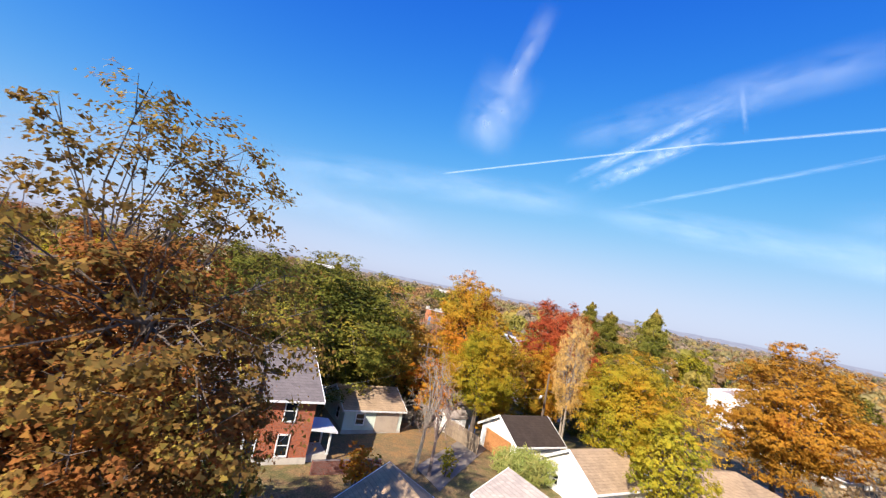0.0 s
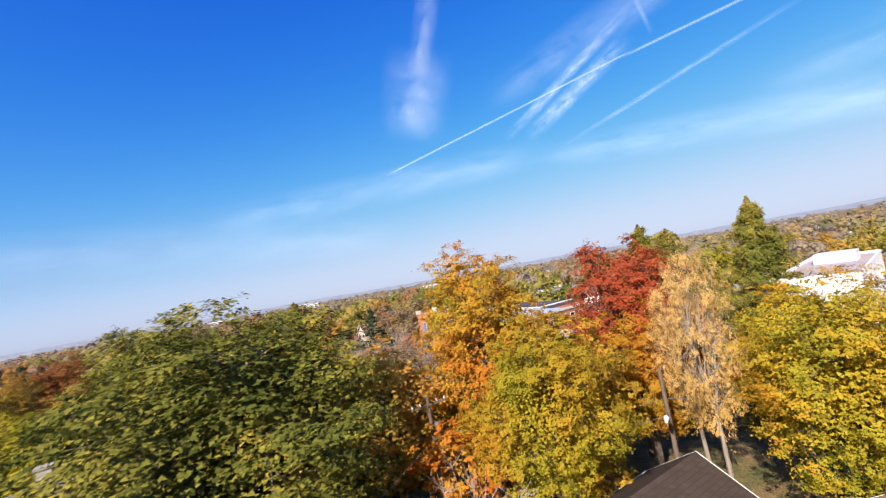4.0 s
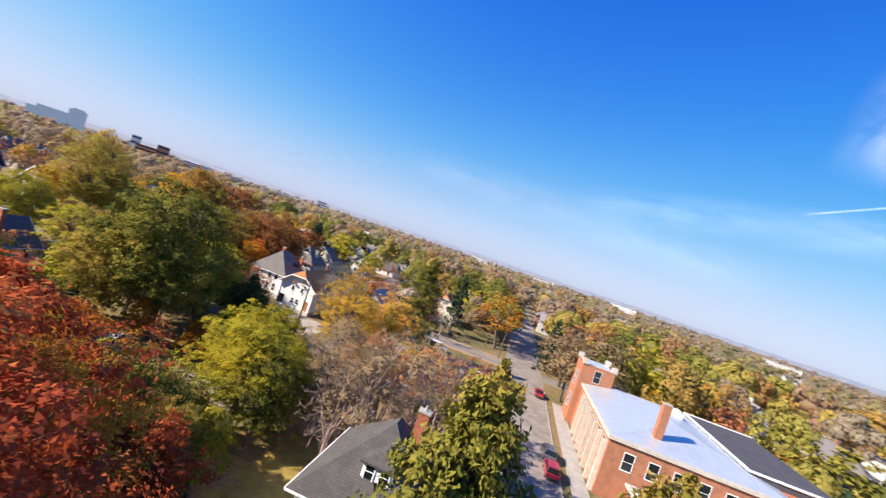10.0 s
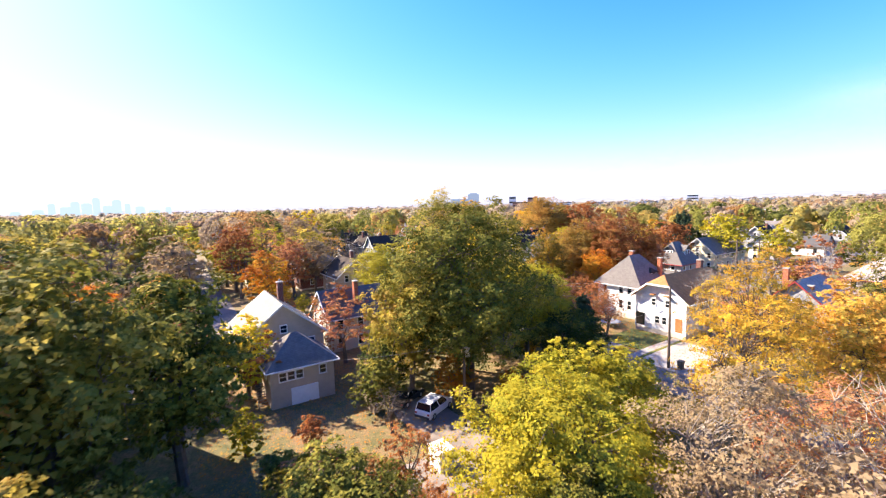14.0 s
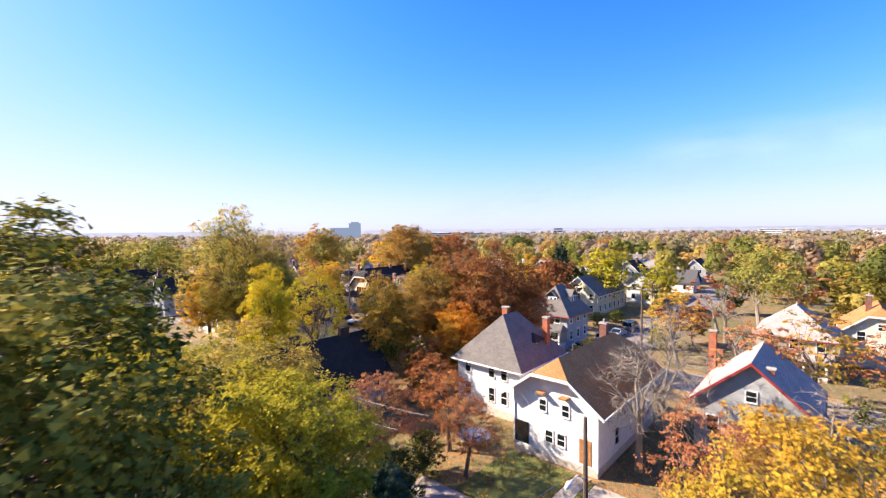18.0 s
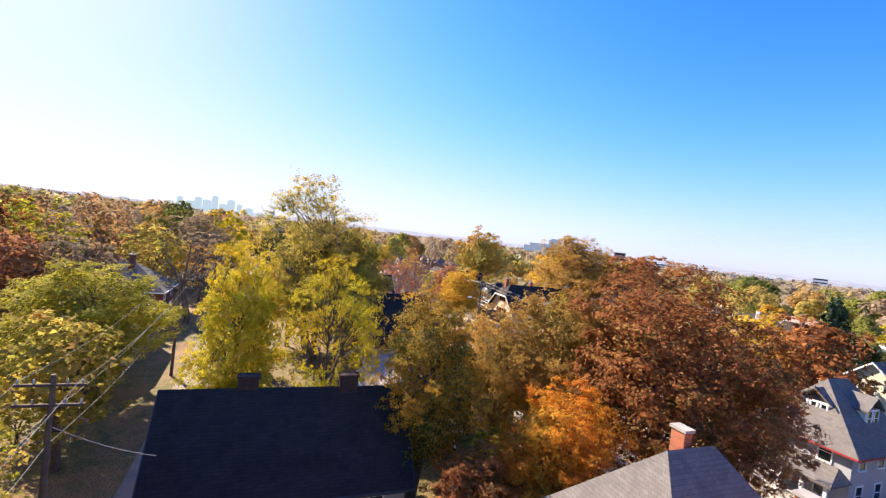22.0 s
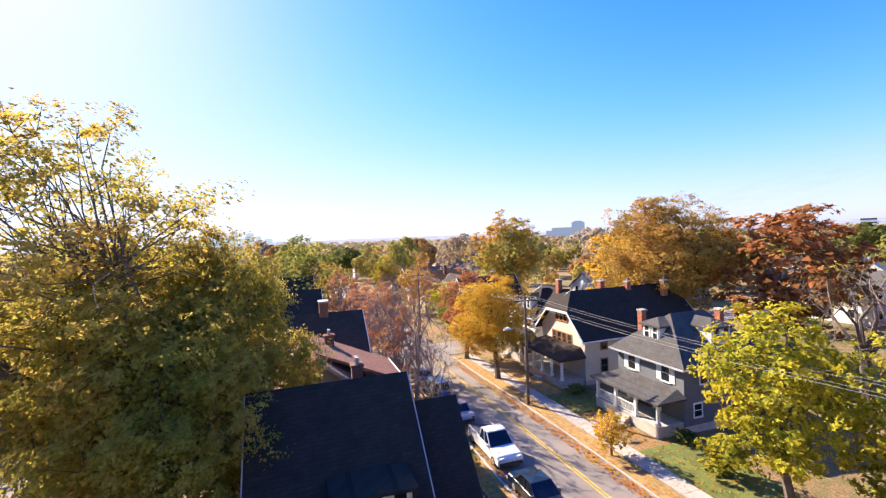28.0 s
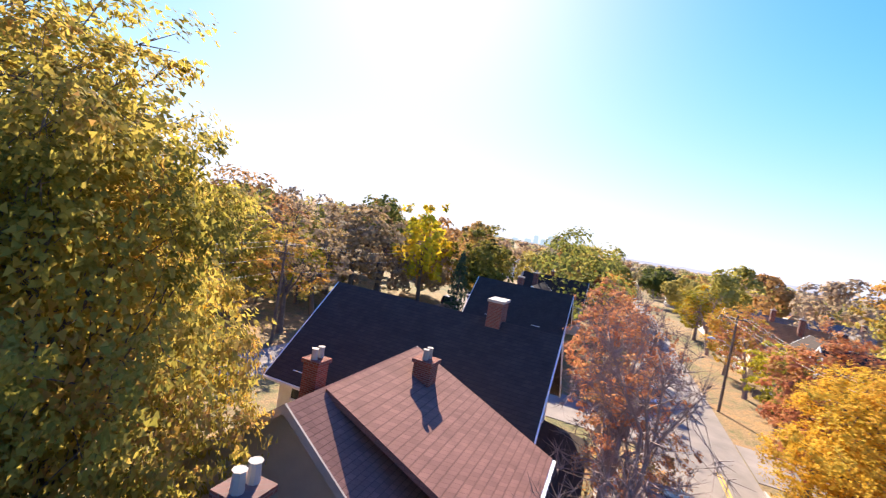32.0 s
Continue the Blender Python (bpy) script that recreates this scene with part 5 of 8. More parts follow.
hp = house("white two-storey house with a steep grey hip roof", -17.6, -9.4, 104.6, 113.6, "siding_white", "sh_grey", "hip", 5.5, 9.8, 0.55, z=2.6, inset=3.6,
           wins=[("S", u, z, 0.7, 1.4) for u in (-2.6, 0.6, 2.2) for z in (1.0, 3.6)] + [("E", u, z, 0.7, 1.3) for u in (-2.5, 1.5) for z in (1.0, 3.6)] + [("W", u, z, 0.7, 1.3) for u in (-2.5, 1.5) for z in (1.0, 3.6)])
chimney_on(hp, -0.7, 0.2, 8.0, 10.3, 0.7, 0.5, "brick", 0)
chimney_on(hp, 3.2, 2.6, 5.5, 9.2, 0.6, 0.6, "brick", 0)
dormer_on(hp, "E", 3.0, 1.2, 5.9, 1.6, 1.0, 2.6, "sh_dark", "white", 1, True)
dk = house("grey-sided house with a plain black shingle roof", -32.2, -24.4, 86.4, 99.9, "siding_mid", "sh_black", "gable_y", 4.2, 8.4, 0.45, z=1.6, trim="charcoal",
           wins=[("E", u, 2.7, 0.75, 1.1) for u in (-4.6, -2.4, 0.6, 3.2, 5.0)] + [("E", u, 0.6, 0.75, 1.2) for u in (-3, 2)] + [("S", u, z, 0.75, 1.3) for u in (-1.8, 1.8) for z in (0.8, 2.8)] + [("N", u, 0.8, 0.75, 1.3) for u in (-1.8, 1.8)])
chimney_on(dk, 0.0, 3.4, 7.4, 9.1, 0.6, 1.15, "brick_soot", 0, "brick_soot")
chimney_on(dk, -0.2, -2.6, 7.4, 9.0, 0.6, 1.15, "brick_soot", 0, "brick_soot")
rt = house("house with a pale shingle gable roof edged in red", 4.8, 13.4, 112.2, 121.5, "siding_mid", "sh_pale", "gable_y", 4.2, 8.0, 0.5, trim="red_trim", z=2.4, floors=1)
chimney_on(rt, -4.8, 6.0, 0, 8.0, 0.7, 0.7, "brick", 0)
chimney_on(rt, 1.2, -3.2, 4.5, 7.2, 0.6, 0.6, "brick", 0)

# ---- the main street ----
gr = house("slate-grey two-storey house with white shutters and front porch", -65.3, -57.9, 134.4, 143.6, "siding_grey", "sh_worn", "hip", 5.6, 8.7, 0.55, z=3.1, inset=3.2, trim="siding_mid",
           wins=[("E", -2.5, 3.6, 0.8, 1.3), ("E", 1.5, 3.6, 0.8, 1.3), ("E", -3.2, 1.0, 0.8, 1.0), ("E", 1.0, 1.0, 0.8, 1.3), ("W", -2, 3.6, 0.8, 1.3), ("W", -2, 1.2, 0.8, 1.3), ("S", -1.8, 1.0, 1.2, 1.5)])
for u in (-1.9, 1.9):
    window_at(gr, "S", -4.6, u, 3.55, 0.85, 1.35, "white", shutters="white")
door_on(gr, "S", -4.6, 0.9, 0.75, 0.95, 2.05, "white")
porch_on(gr, "S", -4.6, -3.8, 3.6, 2.6, 0.7, 2.7, "sh_worn", 4, True, 0.5)
dormer_on(gr, "S", -0.4, -3.75, 6.5, 1.9, 1.3, 3.0, "sh_worn", "white", 2, True, 0.6)
dormer_on(gr, "E", 2.9, 0.5, 6.5, 2.2, 1.3, 2.6, "sh_worn", "white", 2, True, 0.6)
chimney_on(gr, -3.1, -2.2, 5.0, 8.5, 0.55, 0.55, "brick", 0)
chimney_on(gr, 1.6, 2.0, 7.0, 8.9, 0.5, 0.5, "brick", 0)
gh = house("cream stucco house with a clipped black gable roof", -79.0, -70.6, 134.6, 150.5, "stucco_cream", "sh_black", "jerkin_y", 5.4, 9.5, 0.7, clip=0.42, z=3.0,
           wins=[("S", u, 3.4, 0.7, 1.35) for u in (-1.5, -0.5, 0.5, 1.5)] + [("S", u, 6.2, 0.55, 0.75) for u in (-0.8, 0.0, 0.8)] + [("E", u, z, 0.8, 1.4) for u in (-5.5, -1, 4) for z in (1.0, 3.5)] + [("W", u, z, 0.8, 1.4) for u in (-5.5, 3) for z in (1.0, 3.5)], frame="sh_brown")
porch_on(gh, "S", -7.95, -4.0, 4.0, 2.9, 0.6, 2.9, "sh_dark", 5, False, 0.9)
for i in range(4):
    chimney_on(gh, (-2.2, 0.2, -0.6, 1.8)[i], (-0.5, 1.5, 5.0, 5.6)[i], 8.2, 10.0, 0.6, 0.6, "brick", 1)
g4 = house("grey house with a dark hip roof behind the maples", -88.2, -82.0, 135.5, 146.0, "siding_mid", "sh_black", "gable_x", 5.4, 8.6, 0.5, z=3.0)
porch_on(g4, "S", -5.25, -2.9, 2.9, 2.4, 0.6, 2.9, "sh_dark", 4, False, 0.7)
dormer_on(g4, "S", 0, -4.0, 6.0, 2.4, 1.2, 3.0, "sh_black", "white", 2, False)
d2 = house("pale mauve house with a black shingle roof and wide dormer", -58.2, -48.8, 103.6, 110.1, "siding_pink", "sh_black", "gable_y", 4.3, 9.3, 0.6, z=3.2, trim="siding_pink",
           wins=[("E", -1.9, 2.35, 0.75, 1.35), ("E", 1.6, 2.2, 0.75, 1.25), ("E", -1.0, -0.2, 0.75, 1.2), ("S", 0, 2.3, 0.8, 1.3), ("W", 0, 2.3, 0.8, 1.3)])
dormer_on(d2, "E", 4.9, 1.2, 4.75, 3.0, 1.35, 3.6, "sh_black", "cream", 3, False, 0.12)
part("front_block", boxes((-2.9, 3.2, -0.6, 3.1, 6.0, 3.7)), M["siding_pink"], d2)
bm = bmesh.new()
fg = [bm.verts.new(p) for p in ((-2.9, 5.98, 3.7), (3.1, 5.98, 3.7), (0.1, 5.98, 7.4))]
bm.faces.new(fg[::-1])
bmesh.ops.solidify(bm, geom=bm.faces[:], thickness=0.15)
part("front_gable", bm, M["siding_pink"], d2)
bm = bmesh.new()
solid(bm, [(-3.6, 3.2, 3.3), (0.1, 3.2, 7.7), (0.1, 6.5, 7.7), (-3.6, 6.5, 3.3), (3.8, 3.2, 3.3), (3.8, 6.5, 3.3)], [[0, 1, 2, 3], [1, 4, 5, 2]], 0.18)
part("front_roof", bm, M["sh_black"], d2)
part("side_wing", boxes((1.1, 6.0, -0.6, 4.4, 8.0, 1.5)), M["siding_mid"], d2)
bm = bmesh.new()
solid(bm, [(0.8, 6.0, 2.6), (4.8, 6.0, 2.6), (4.8, 8.3, 1.6), (0.8, 8.3, 1.6)], [[0, 1, 2, 3]], 0.18)
part("wing_roof", bm, M["sh_black"], d2)
part("awning", boxes((4.75, 1.0, 1.5, 5.7, 2.3, 1.62)), M["sh_dark"], d2)
rr = house("tan stucco house with a faded red shingle roof", -67.4, -60.6, 100.6, 112.2, "stucco", "sh_red", "gable_x", 4.6, 9.0, 0.5, trim="siding_tan", z=3.0,
           wins=[("E", 1.5, 3.4, 0.6, 1.5), ("E", -2.5, 0.9, 0.9, 1.4), ("E", 2.5, 0.9, 0.9, 1.4), ("W", 0, 3.4, 0.8, 1.4), ("E", -1.0, 4.2, 0.7, 1.2)], frame="sh_brown")
bm = boxes((-3.35, 0.6, 4.2, 2.1, 5.6, 6.1))
bm2 = bmesh.new()
solid(bm2, [(-3.9, 0.1, 9.0), (2.4, 0.1, 9.0), (2.4, 6.2, 6.3), (-3.9, 6.2, 6.3)], [[0, 1, 2, 3]], 0.2)
part("front_wing", bm, M["stucco"], rr)
part("front_roof", bm2, M["sh_red"], rr)
part("gutter", boxes((-3.9, 6.2, 6.05, 2.4, 6.32, 6.27)), M["white"], rr)
chimney_on(d2, -3.2, 1.7, 5.0, 9.0, 0.6, 0.6, "brick_dark", 2, "brick_dark")
chimney_on(rr, -2.0, 1.3, 7.5, 9.1, 0.7, 0.7, "brick_dark", 2, "brick_dark")
chimney_on(rr, 0.4, -1.8, 6.5, 8.8, 0.6, 0.6, "brick_dark", 2, "brick_dark")
bb = house("dark-roofed house with white columned porch", -79.5, -69.8, 98.0, 111.0, "siding_white", "sh_dark", "gable_y", 5.4, 9.6, 0.6, z=3.0, floors=2)
chimney_on(bb, -0.2, 3.4, 8.4, 10.6, 1.3, 0.8, "brick_dark", 0)
porch_on(bb, "N", 6.5, -4.0, 4.0, 2.5, 0.6, 2.9, "sh_dark", 4, True, 0.8)
vic = house("grey Victorian house with red-edged grey hip roof", -25.4, -18.4, 133.6, 141.6, "siding_mid", "sh_grey", "hip", 5.8, 9.8, 0.6, z=2.4, inset=3.2, trim="red_trim")
dormer_on(vic, "S", 0, -2.9, 6.6, 2.2, 1.4, 3.2, "sh_grey", "white", 3, False, 1.1)
dormer_on(vic, "E", 2.4, 0.5, 6.6, 2.0, 1.4, 3.0, "sh_grey", "white", 2, False, 1.1)
porch_on(vic, "S", -4.0, -3.3, 3.3, 2.4, 0.7, 3.0, "sh_grey", 5, True, 0.7)
house("pale yellow house with a grey gable roof", -37.0, -27.5, 168.0, 186.0, "siding_cream", "sh_grey", "gable_y", 5.4, 9.4, 0.5, z=1.0)
r2 = house("house with red-trimmed roof and stacked porches", 6.0, 14.5, 144.0, 155.0, "siding_tan", "sh_pale", "hip", 5.8, 9.4, 0.5, trim="red_trim", z=1.2)
porch_on(r2, "S", -5.5, -3.6, 3.6, 2.2, 0.7, 3.0, "sh_pale", 4, True, 0.6)

# ---- the white commercial building beyond the spruces ----
cb = base("commercial_building", 127.0, 37.0, "long white two-storey commercial building with a flat mauve roof", "building", -1.5, turn=9.2)
part("wall", boxes((-23, -7, -3, 23, 7, 10.0)), M["stucco_white"], cb)
part("roof", boxes((-22.7, -6.7, 10.0, 22.7, 6.7, 10.15)), M["flat_mauve"], cb)
part("parapet", boxes((-23.1, -7.1, 10.0, 23.1, -6.7, 10.7), (-23.1, 6.7, 10.0, 23.1, 7.1, 10.7), (-23.1, -6.7, 10.0, -22.7, 6.7, 10.7), (22.7, -6.7, 10.0, 23.1, 6.7, 10.7)), M["white"], cb)
part("stair_house", boxes((6, -4, 10.1, 13, 4, 12.4)), M["stucco_white"], cb)
for i in range(5):
    window_at(cb, "W", -23, -5 + i * 2.5, 4.6, 1.1, 1.6)
    window_at(cb, "W", -23, -5 + i * 2.5, 1.2, 1.1, 1.6)
for i in range(9):
    window_at(cb, "S", -7, -19 + i * 4.7, 5.6, 1.2, 1.4)

hs2 = house("white house with a black gable roof and front dormer", -88.6, -81.8, 135.2, 143.2, "siding_white", "sh_black", "hip", 5.2, 8.6, 0.5, z=3.0, cols=2)
dormer_on(hs2, "S", 0.0, -3.2, 6.0, 2.2, 1.3, 3.0, "sh_black", "white", 2, False, 0.8)
chimney_on(hs2, 2.0, 0.8, 7.5, 9.8, 0.7, 0.6, "brick", 0)
porch_on(hs2, "S", -4.0, -3.4, 3.4, 2.4, 0.6, 2.8, "sh_dark", 4, True, 0.5)

# ---- trees of the first yards ----
tree(-17.6, -5.4, 19.3, 7.6, "sparse", "oakgold", "oak", k=2)
tree(-17.0, -4.8, 15.0, 5.5, "round", "russet", "oak")
tree(-25.6, -8.4, 15.0, 5.0, "round", "rust", "top")
tree(-31, 6, 17, 7, "round", "rust", "hi")
tree(-31, -13, 13, 5, "round", "rust", "hi")
tree(0, 28, 18.3, 10.4, "round", "green", "oak")
tree(-5, 39, 15, 6, "round", "green", "hi")
tree(15.2, 23.2, 18.4, 5.3, "oval", "goldrust", "oak")
tree(11.2, 21.4, 8, 3.0, "round", "orange", "mid")
tree(14, 16.4, 12.6, 4.4, "round", "honey", "oak")
tree(18.5, 19, 12, 4.2, "round", "gold", "hi")
tree(22.9, 12.0, 15.4, 2.0, "sparse", "sand", "oak", bark="bark_pale")
tree(25.4, 14.6, 14.2, 2.2, "sparse", "sand", "oak", bark="bark_pale")
tree(29.2, 21.4, 17.4, 5.8, "round", "red", "oak")
tree(24.5, 5.8, 12.8, 5.2, "round", "honey", "oak")
tree(29.5, 9.5, 12.0, 4.6, "round", "honey", "oak")
tree(21, -1.5, 9, 3.4, "bush", "lime", "hi")
tree(33.5, 3.5, 9.5, 4.0, "sparse", "gold", "hi")
tree(39.5, -2.5, 17.0, 7.4, "round", "bronze", "oak")
tree(34, -10, 11, 4, "sparse", "tan", "mid")
tree(47, 2, 12, 5, "round", "gold", "hi")
tree(41.9, 16.1, 19.9, 5.6, "conifer", "needle", "oak", k=0)
tree(39.9, 25.8, 20.2, 6.4, "conifer", "needle", "oak", k=1)
tree(44.4, 25.6, 19.4, 7.2, "conifer", "needle", "oak", k=2)
tree(4.0, 9.6, 10.4, 2.2, "bare", "tan", "hi", bark="bark_pale")
tree(5.0, 9.0, 8.0, 2.2, "bare", "tan", "hi", bark="twigs")
tree(6.2, 8.5, 2.6, 0.8, "bush", "lime", "low")
tree(18.0, 17.6, 4.5, 2.4, "bush", "gold", "mid")
tree(-22, 30, 9, 4, "sparse", "rosy", "mid")
tree(-29, 31, 12, 5, "round", "orange", "mid")
tree(-34, 22, 11, 5, "round", "olive", "mid")
tree(-23.5, 40, 9.5, 4.4, "sparse", "rosy", "mid")
tree(-28, 37, 10.5, 4.6, "round", "rust", "mid")
tree(-20, 46, 10, 4.0, "round", "yellow", "mid")
# ---- under the turn ----
tree(21.2, 30.6, 14.3, 6.0, "round", "maple", "oak")
tree(15, 34, 12, 4.8, "round", "leafturn", "top")
tree(22, 38.5, 9, 3.4, "round", "red", "hi")
tree(3.0, 33, 17.6, 6.6, "round", "olive", "hi")
tree(-8.6, 39, 16.6, 5.6, "round", "dark", "mid")
tree(6, 53, 6, 2.6, "sparse", "rust", "mid")
tree(13.2, 46, 8.5, 3.6, "round", "green", "hi")
tree(15.5, 41.8, 7.5, 3.0, "round", "gold", "mid")
tree(9, 49, 6, 2.6, "round", "rust", "mid")
tree(16.4, 56.0, 11.4, 6.4, "round", "lime", "oak")
tree(11.0, 64.5, 10.5, 5.0, "round", "lime", "top")
tree(23.0, 61.5, 13.0, 5.8, "sparse", "tan", "oak", bark="bark_pale")
tree(28.5, 66, 13.5, 5.8, "bare", "tan", "hi", bark="bark_pale")
tree(33, 70, 11.5, 5.2, "sparse", "rosy", "hi")
tree(37.5, 76, 11, 4.8, "sparse", "rosy", "hi")
tree(27, 78, 9, 4.6, "sparse", "gold", "hi")
tree(36.5, 62, 9.5, 4.2, "sparse", "olive", "hi")
tree(14.8, 83.6, 14.4, 5.6, "sparse", "gold", "oak")
tree(18.5, 74.5, 13.5, 5.4, "sparse", "gold", "top")
tree(20.5, 92, 12.5, 5.8, "round", "amber", "top")
tree(9.5, 95.5, 9.5, 3.6, "sparse", "rosy", "hi")
tree(21.8, 106.5, 20.8, 7.4, "conifer", "needle", "oak")
tree(4.0, 107.5, 12, 4.6, "bare", "tan", "top", bark="bark_pale")
tree(2.6, 103.4, 10.6, 4.2, "bare", "tan", "top", bark="bark_pale")
tree(-5.4, 66.6, 21.4, 9.4, "round", "green", "oak")
tree(-9.5, 61.5, 15.5, 5.6, "round", "leafturn", "hi")
tree(-22, 75.5, 13, 5.8, "round", "lime", "top")
tree(-29, 73, 12, 5.4, "sparse", "willow", "hi")
tree(-13.5, 70.5, 14, 5.0, "round", "green", "hi")
tree(3.5, 73.5, 10.5, 4.2, "round", "dark", "top")
tree(-0.5, 79.5, 10.5, 3.6, "conifer", "fir", "top")
tree(-9.5, 57, 5.5, 3.2, "bush", "green", "mid")
tree(-13.5, 60.5, 6, 3.4, "bush", "dark", "mid")
tree(-3.5, 56, 5, 2.4, "bare", "tan", "mid")
tree(-4.6, 63.8, 6.5, 2.2, "round", "orange", "mid")
tree(10.5, 45.6, 8.5, 3.8, "round", "green", "hi")
tree(21.0, 45.4, 7.5, 3.4, "round", "lime", "hi")
tree(12.4, 68.4, 10, 4.8, "round", "lime", "top")
tree(25.6, 68.5, 11, 5.0, "sparse", "rosy", "top", bark="bark_pale")
tree(30.5, 77.0, 10, 4.6, "sparse", "amber", "hi")
tree(17.0, 38.4, 7.5, 3.6, "round", "rust", "hi")
tree(9.0, 28.0, 14, 5.4, "round", "amber", "hi")
tree(12.6, 37.0, 10, 4.2, "round", "dark", "hi")
tree(26.0, 18.6, 12.4, 4.0, "round", "goldrust", "oak")
tree(21.5, 25.0, 13.0, 4.4, "bare", "tan", "hi")
tree(30.0, 57.0, 12.5, 4.8, "sparse", "tan", "hi", bark="twigs")
tree(37.0, 57.5, 13.0, 5.0, "bare", "tan", "hi", bark="twigs")
tree(34.0, 63.0, 13.5, 5.2, "sparse", "tan", "hi", bark="twigs")
tree(40.0, 64.5, 12.5, 4.8, "sparse", "rosy", "hi", bark="twigs")
tree(28.0, 53.0, 11.0, 4.2, "bare", "tan", "hi", bark="twigs")
tree(-24, 59, 9.5, 4.4, "sparse", "rosy", "mid")
tree(-31, 61, 10, 4.6, "sparse", "rust", "mid")
tree(-19.5, 47.0, 8, 3.6, "sparse", "rust", "low")
tree(-17, 64, 11, 4.4, "round", "lime", "mid")
# ---- along the alley ----
tree(-7.4, 77.2, 13.6, 5.8, "round", "lime", "oak")
tree(-14.8, 79.6, 14.2, 5.8, "round", "leafturn", "oak")
tree(-7.5, 93.5, 6.6, 2.6, "sparse", "rosy", "top")
tree(-11.5, 96, 7.4, 3.0, "sparse", "rust", "top")
tree(-15.5, 98.5, 7.5, 3.0, "sparse", "rust", "hi")
tree(-47.5, 76.8, 12.2, 7.4, "round", "willow", "oak")
tree(-36, 79, 11, 4.5, "round", "leafturn", "mid")
tree(-32.2, 89.0, 16.2, 3.4, "oval", "yellow", "oak")
tree(-32.8, 95.9, 16.0, 4.2, "sparse", "yellow", "oak")
tree(-27.2, 101.4, 14.6, 4.3, "oval", "greengold", "oak")
tree(-31.0, 109.2, 13.0, 4.4, "round", "brownamber", "oak")
tree(-20.6, 108.0, 10.4, 4.1, "round", "orange", "oak")
tree(-21.6, 102.6, 7.0, 3.0, "round", "rust", "hi")
tree(-22.6, 117.0, 17.6, 7.6, "round", "redrust", "oak")
tree(-28.6, 113.4, 15.4, 5.4, "round", "brownamber", "oak")
tree(-20.8, 125.0, 11.6, 3.8, "round", "rosy", "top")
tree(-14.8, 119.2, 6.0, 2.4, "round", "red", "mid")
tree(-9, 121.0, 6, 2.6, "bush", "gold", "mid")
tree(-37.5, 114.6, 8, 3.2, "round", "gold", "top")
# ---- main street ----
tree(-55.5, 96.4, 22.6, 8.2, "sparse", "leafturn", "oak", k=1)
tree(-56.6, 97.4, 17.2, 6.0, "round", "leafturn", "oak")
tree(-53.0, 99.4, 14.6, 4.8, "round", "leafturn", "oak")
tree(-63.5, 94.5, 12.5, 5.0, "round", "gold", "top")
tree(-57.2, 102.4, 16.6, 4.3, "round", "leafturn", "oak")
tree(-47.5, 130.6, 12.0, 4.4, "round", "lime", "hi")
tree(-43.0, 133, 10.5, 4.0, "round", "lime", "hi")
tree(-57.2, 126.6, 3.6, 1.5, "round", "gold", "mid")
tree(-52.5, 131.6, 3.0, 1.8, "bush", "lime", "low")
tree(-56.6, 133.0, 1.2, 1.1, "bush", "dark", "low")
tree(-69.0, 132.2, 1.0, 1.2, "bush", "olive", "low")
tree(-76.8, 127.1, 11.6, 5.0, "round", "gold", "oak")
tree(-86.4, 127.2, 12.4, 4.2, "oval", "rosy", "hi")
tree(-69.0, 115.2, 12.0, 3.2, "bare", "tan", "hi", bark="twigs")
tree(-77.0, 115.0, 12.5, 3.6, "bare", "tan", "hi", bark="twigs")
tree(-84.0, 115.2, 12.5, 3.8, "bare", "tan", "hi", bark="twigs")
tree(-72.5, 114.6, 10.5, 3.0, "bare", "tan", "hi", bark="twigs")
tree(-62.6, 114.8, 9.5, 2.6, "bare", "tan", "hi", bark="twigs")
tree(-80.5, 114.6, 11.5, 3.6, "sparse", "rosy", "hi", bark="twigs")
tree(-88.0, 114.4, 11.5, 3.8, "sparse", "rosy", "hi", bark="twigs")
tree(-73.6, 115.8, 9.5, 2.8, "sparse", "rosy", "hi", bark="twigs")
tree(-62.4, 114.9, 5.0, 1.3, "oval", "dark", "low")
tree(-59.6, 116.4, 1.6, 0.9, "bush", "lime", "low")
tree(-79, 154, 20.6, 10.0, "round", "brownamber", "oak")
tree(-66, 160, 19.5, 8.0, "round", "rust", "mid")
tree(-55, 152, 15, 6.5, "bare", "tan", "mid")
tree(-46, 150, 14, 5.5, "round", "rust", "mid")
tree(-92, 158, 17, 6, "round", "gold", "mid")
tree(-121, 152, 21.5, 8.6, "round", "amber", "hi")
tree(-99, 130.5, 8, 3.0, "round", "olive", "low")
tree(-100, 113, 11, 4, "bare", "tan", "low")
tree(-110, 113, 12, 4.5, "sparse", "rosy", "low")
tree(-121.7, 82, 19, 6.0, "round", "yellow", "low")
tree(-30, 150, 15, 6, "round", "rust", "mid")
tree(-41, 158, 15, 6, "round", "gold", "mid")
tree(-33.5, 140, 11, 3.6, "round", "rosy", "mid")
tree(-35.7, 163.5, 17, 3.4, "conifer", "fir", "low")
tree(-6.5, 150, 10, 4.4, "sparse", "gold", "low")
tree(-3, 138, 9, 4.4, "bare", "tan", "mid", bark="bark_pale")
tree(0, 158, 11, 5, "bare", "tan", "low", bark="bark_pale")
tree(19, 134, 10, 4.4, "sparse", "rosy", "mid")
tree(25, 144, 18, 4.0, "conifer", "fir", "low")
tree(54, 140, 15, 3.8, "conifer", "fir", "low")
tree(59, 143, 14, 3.6, "conifer", "fir", "low")
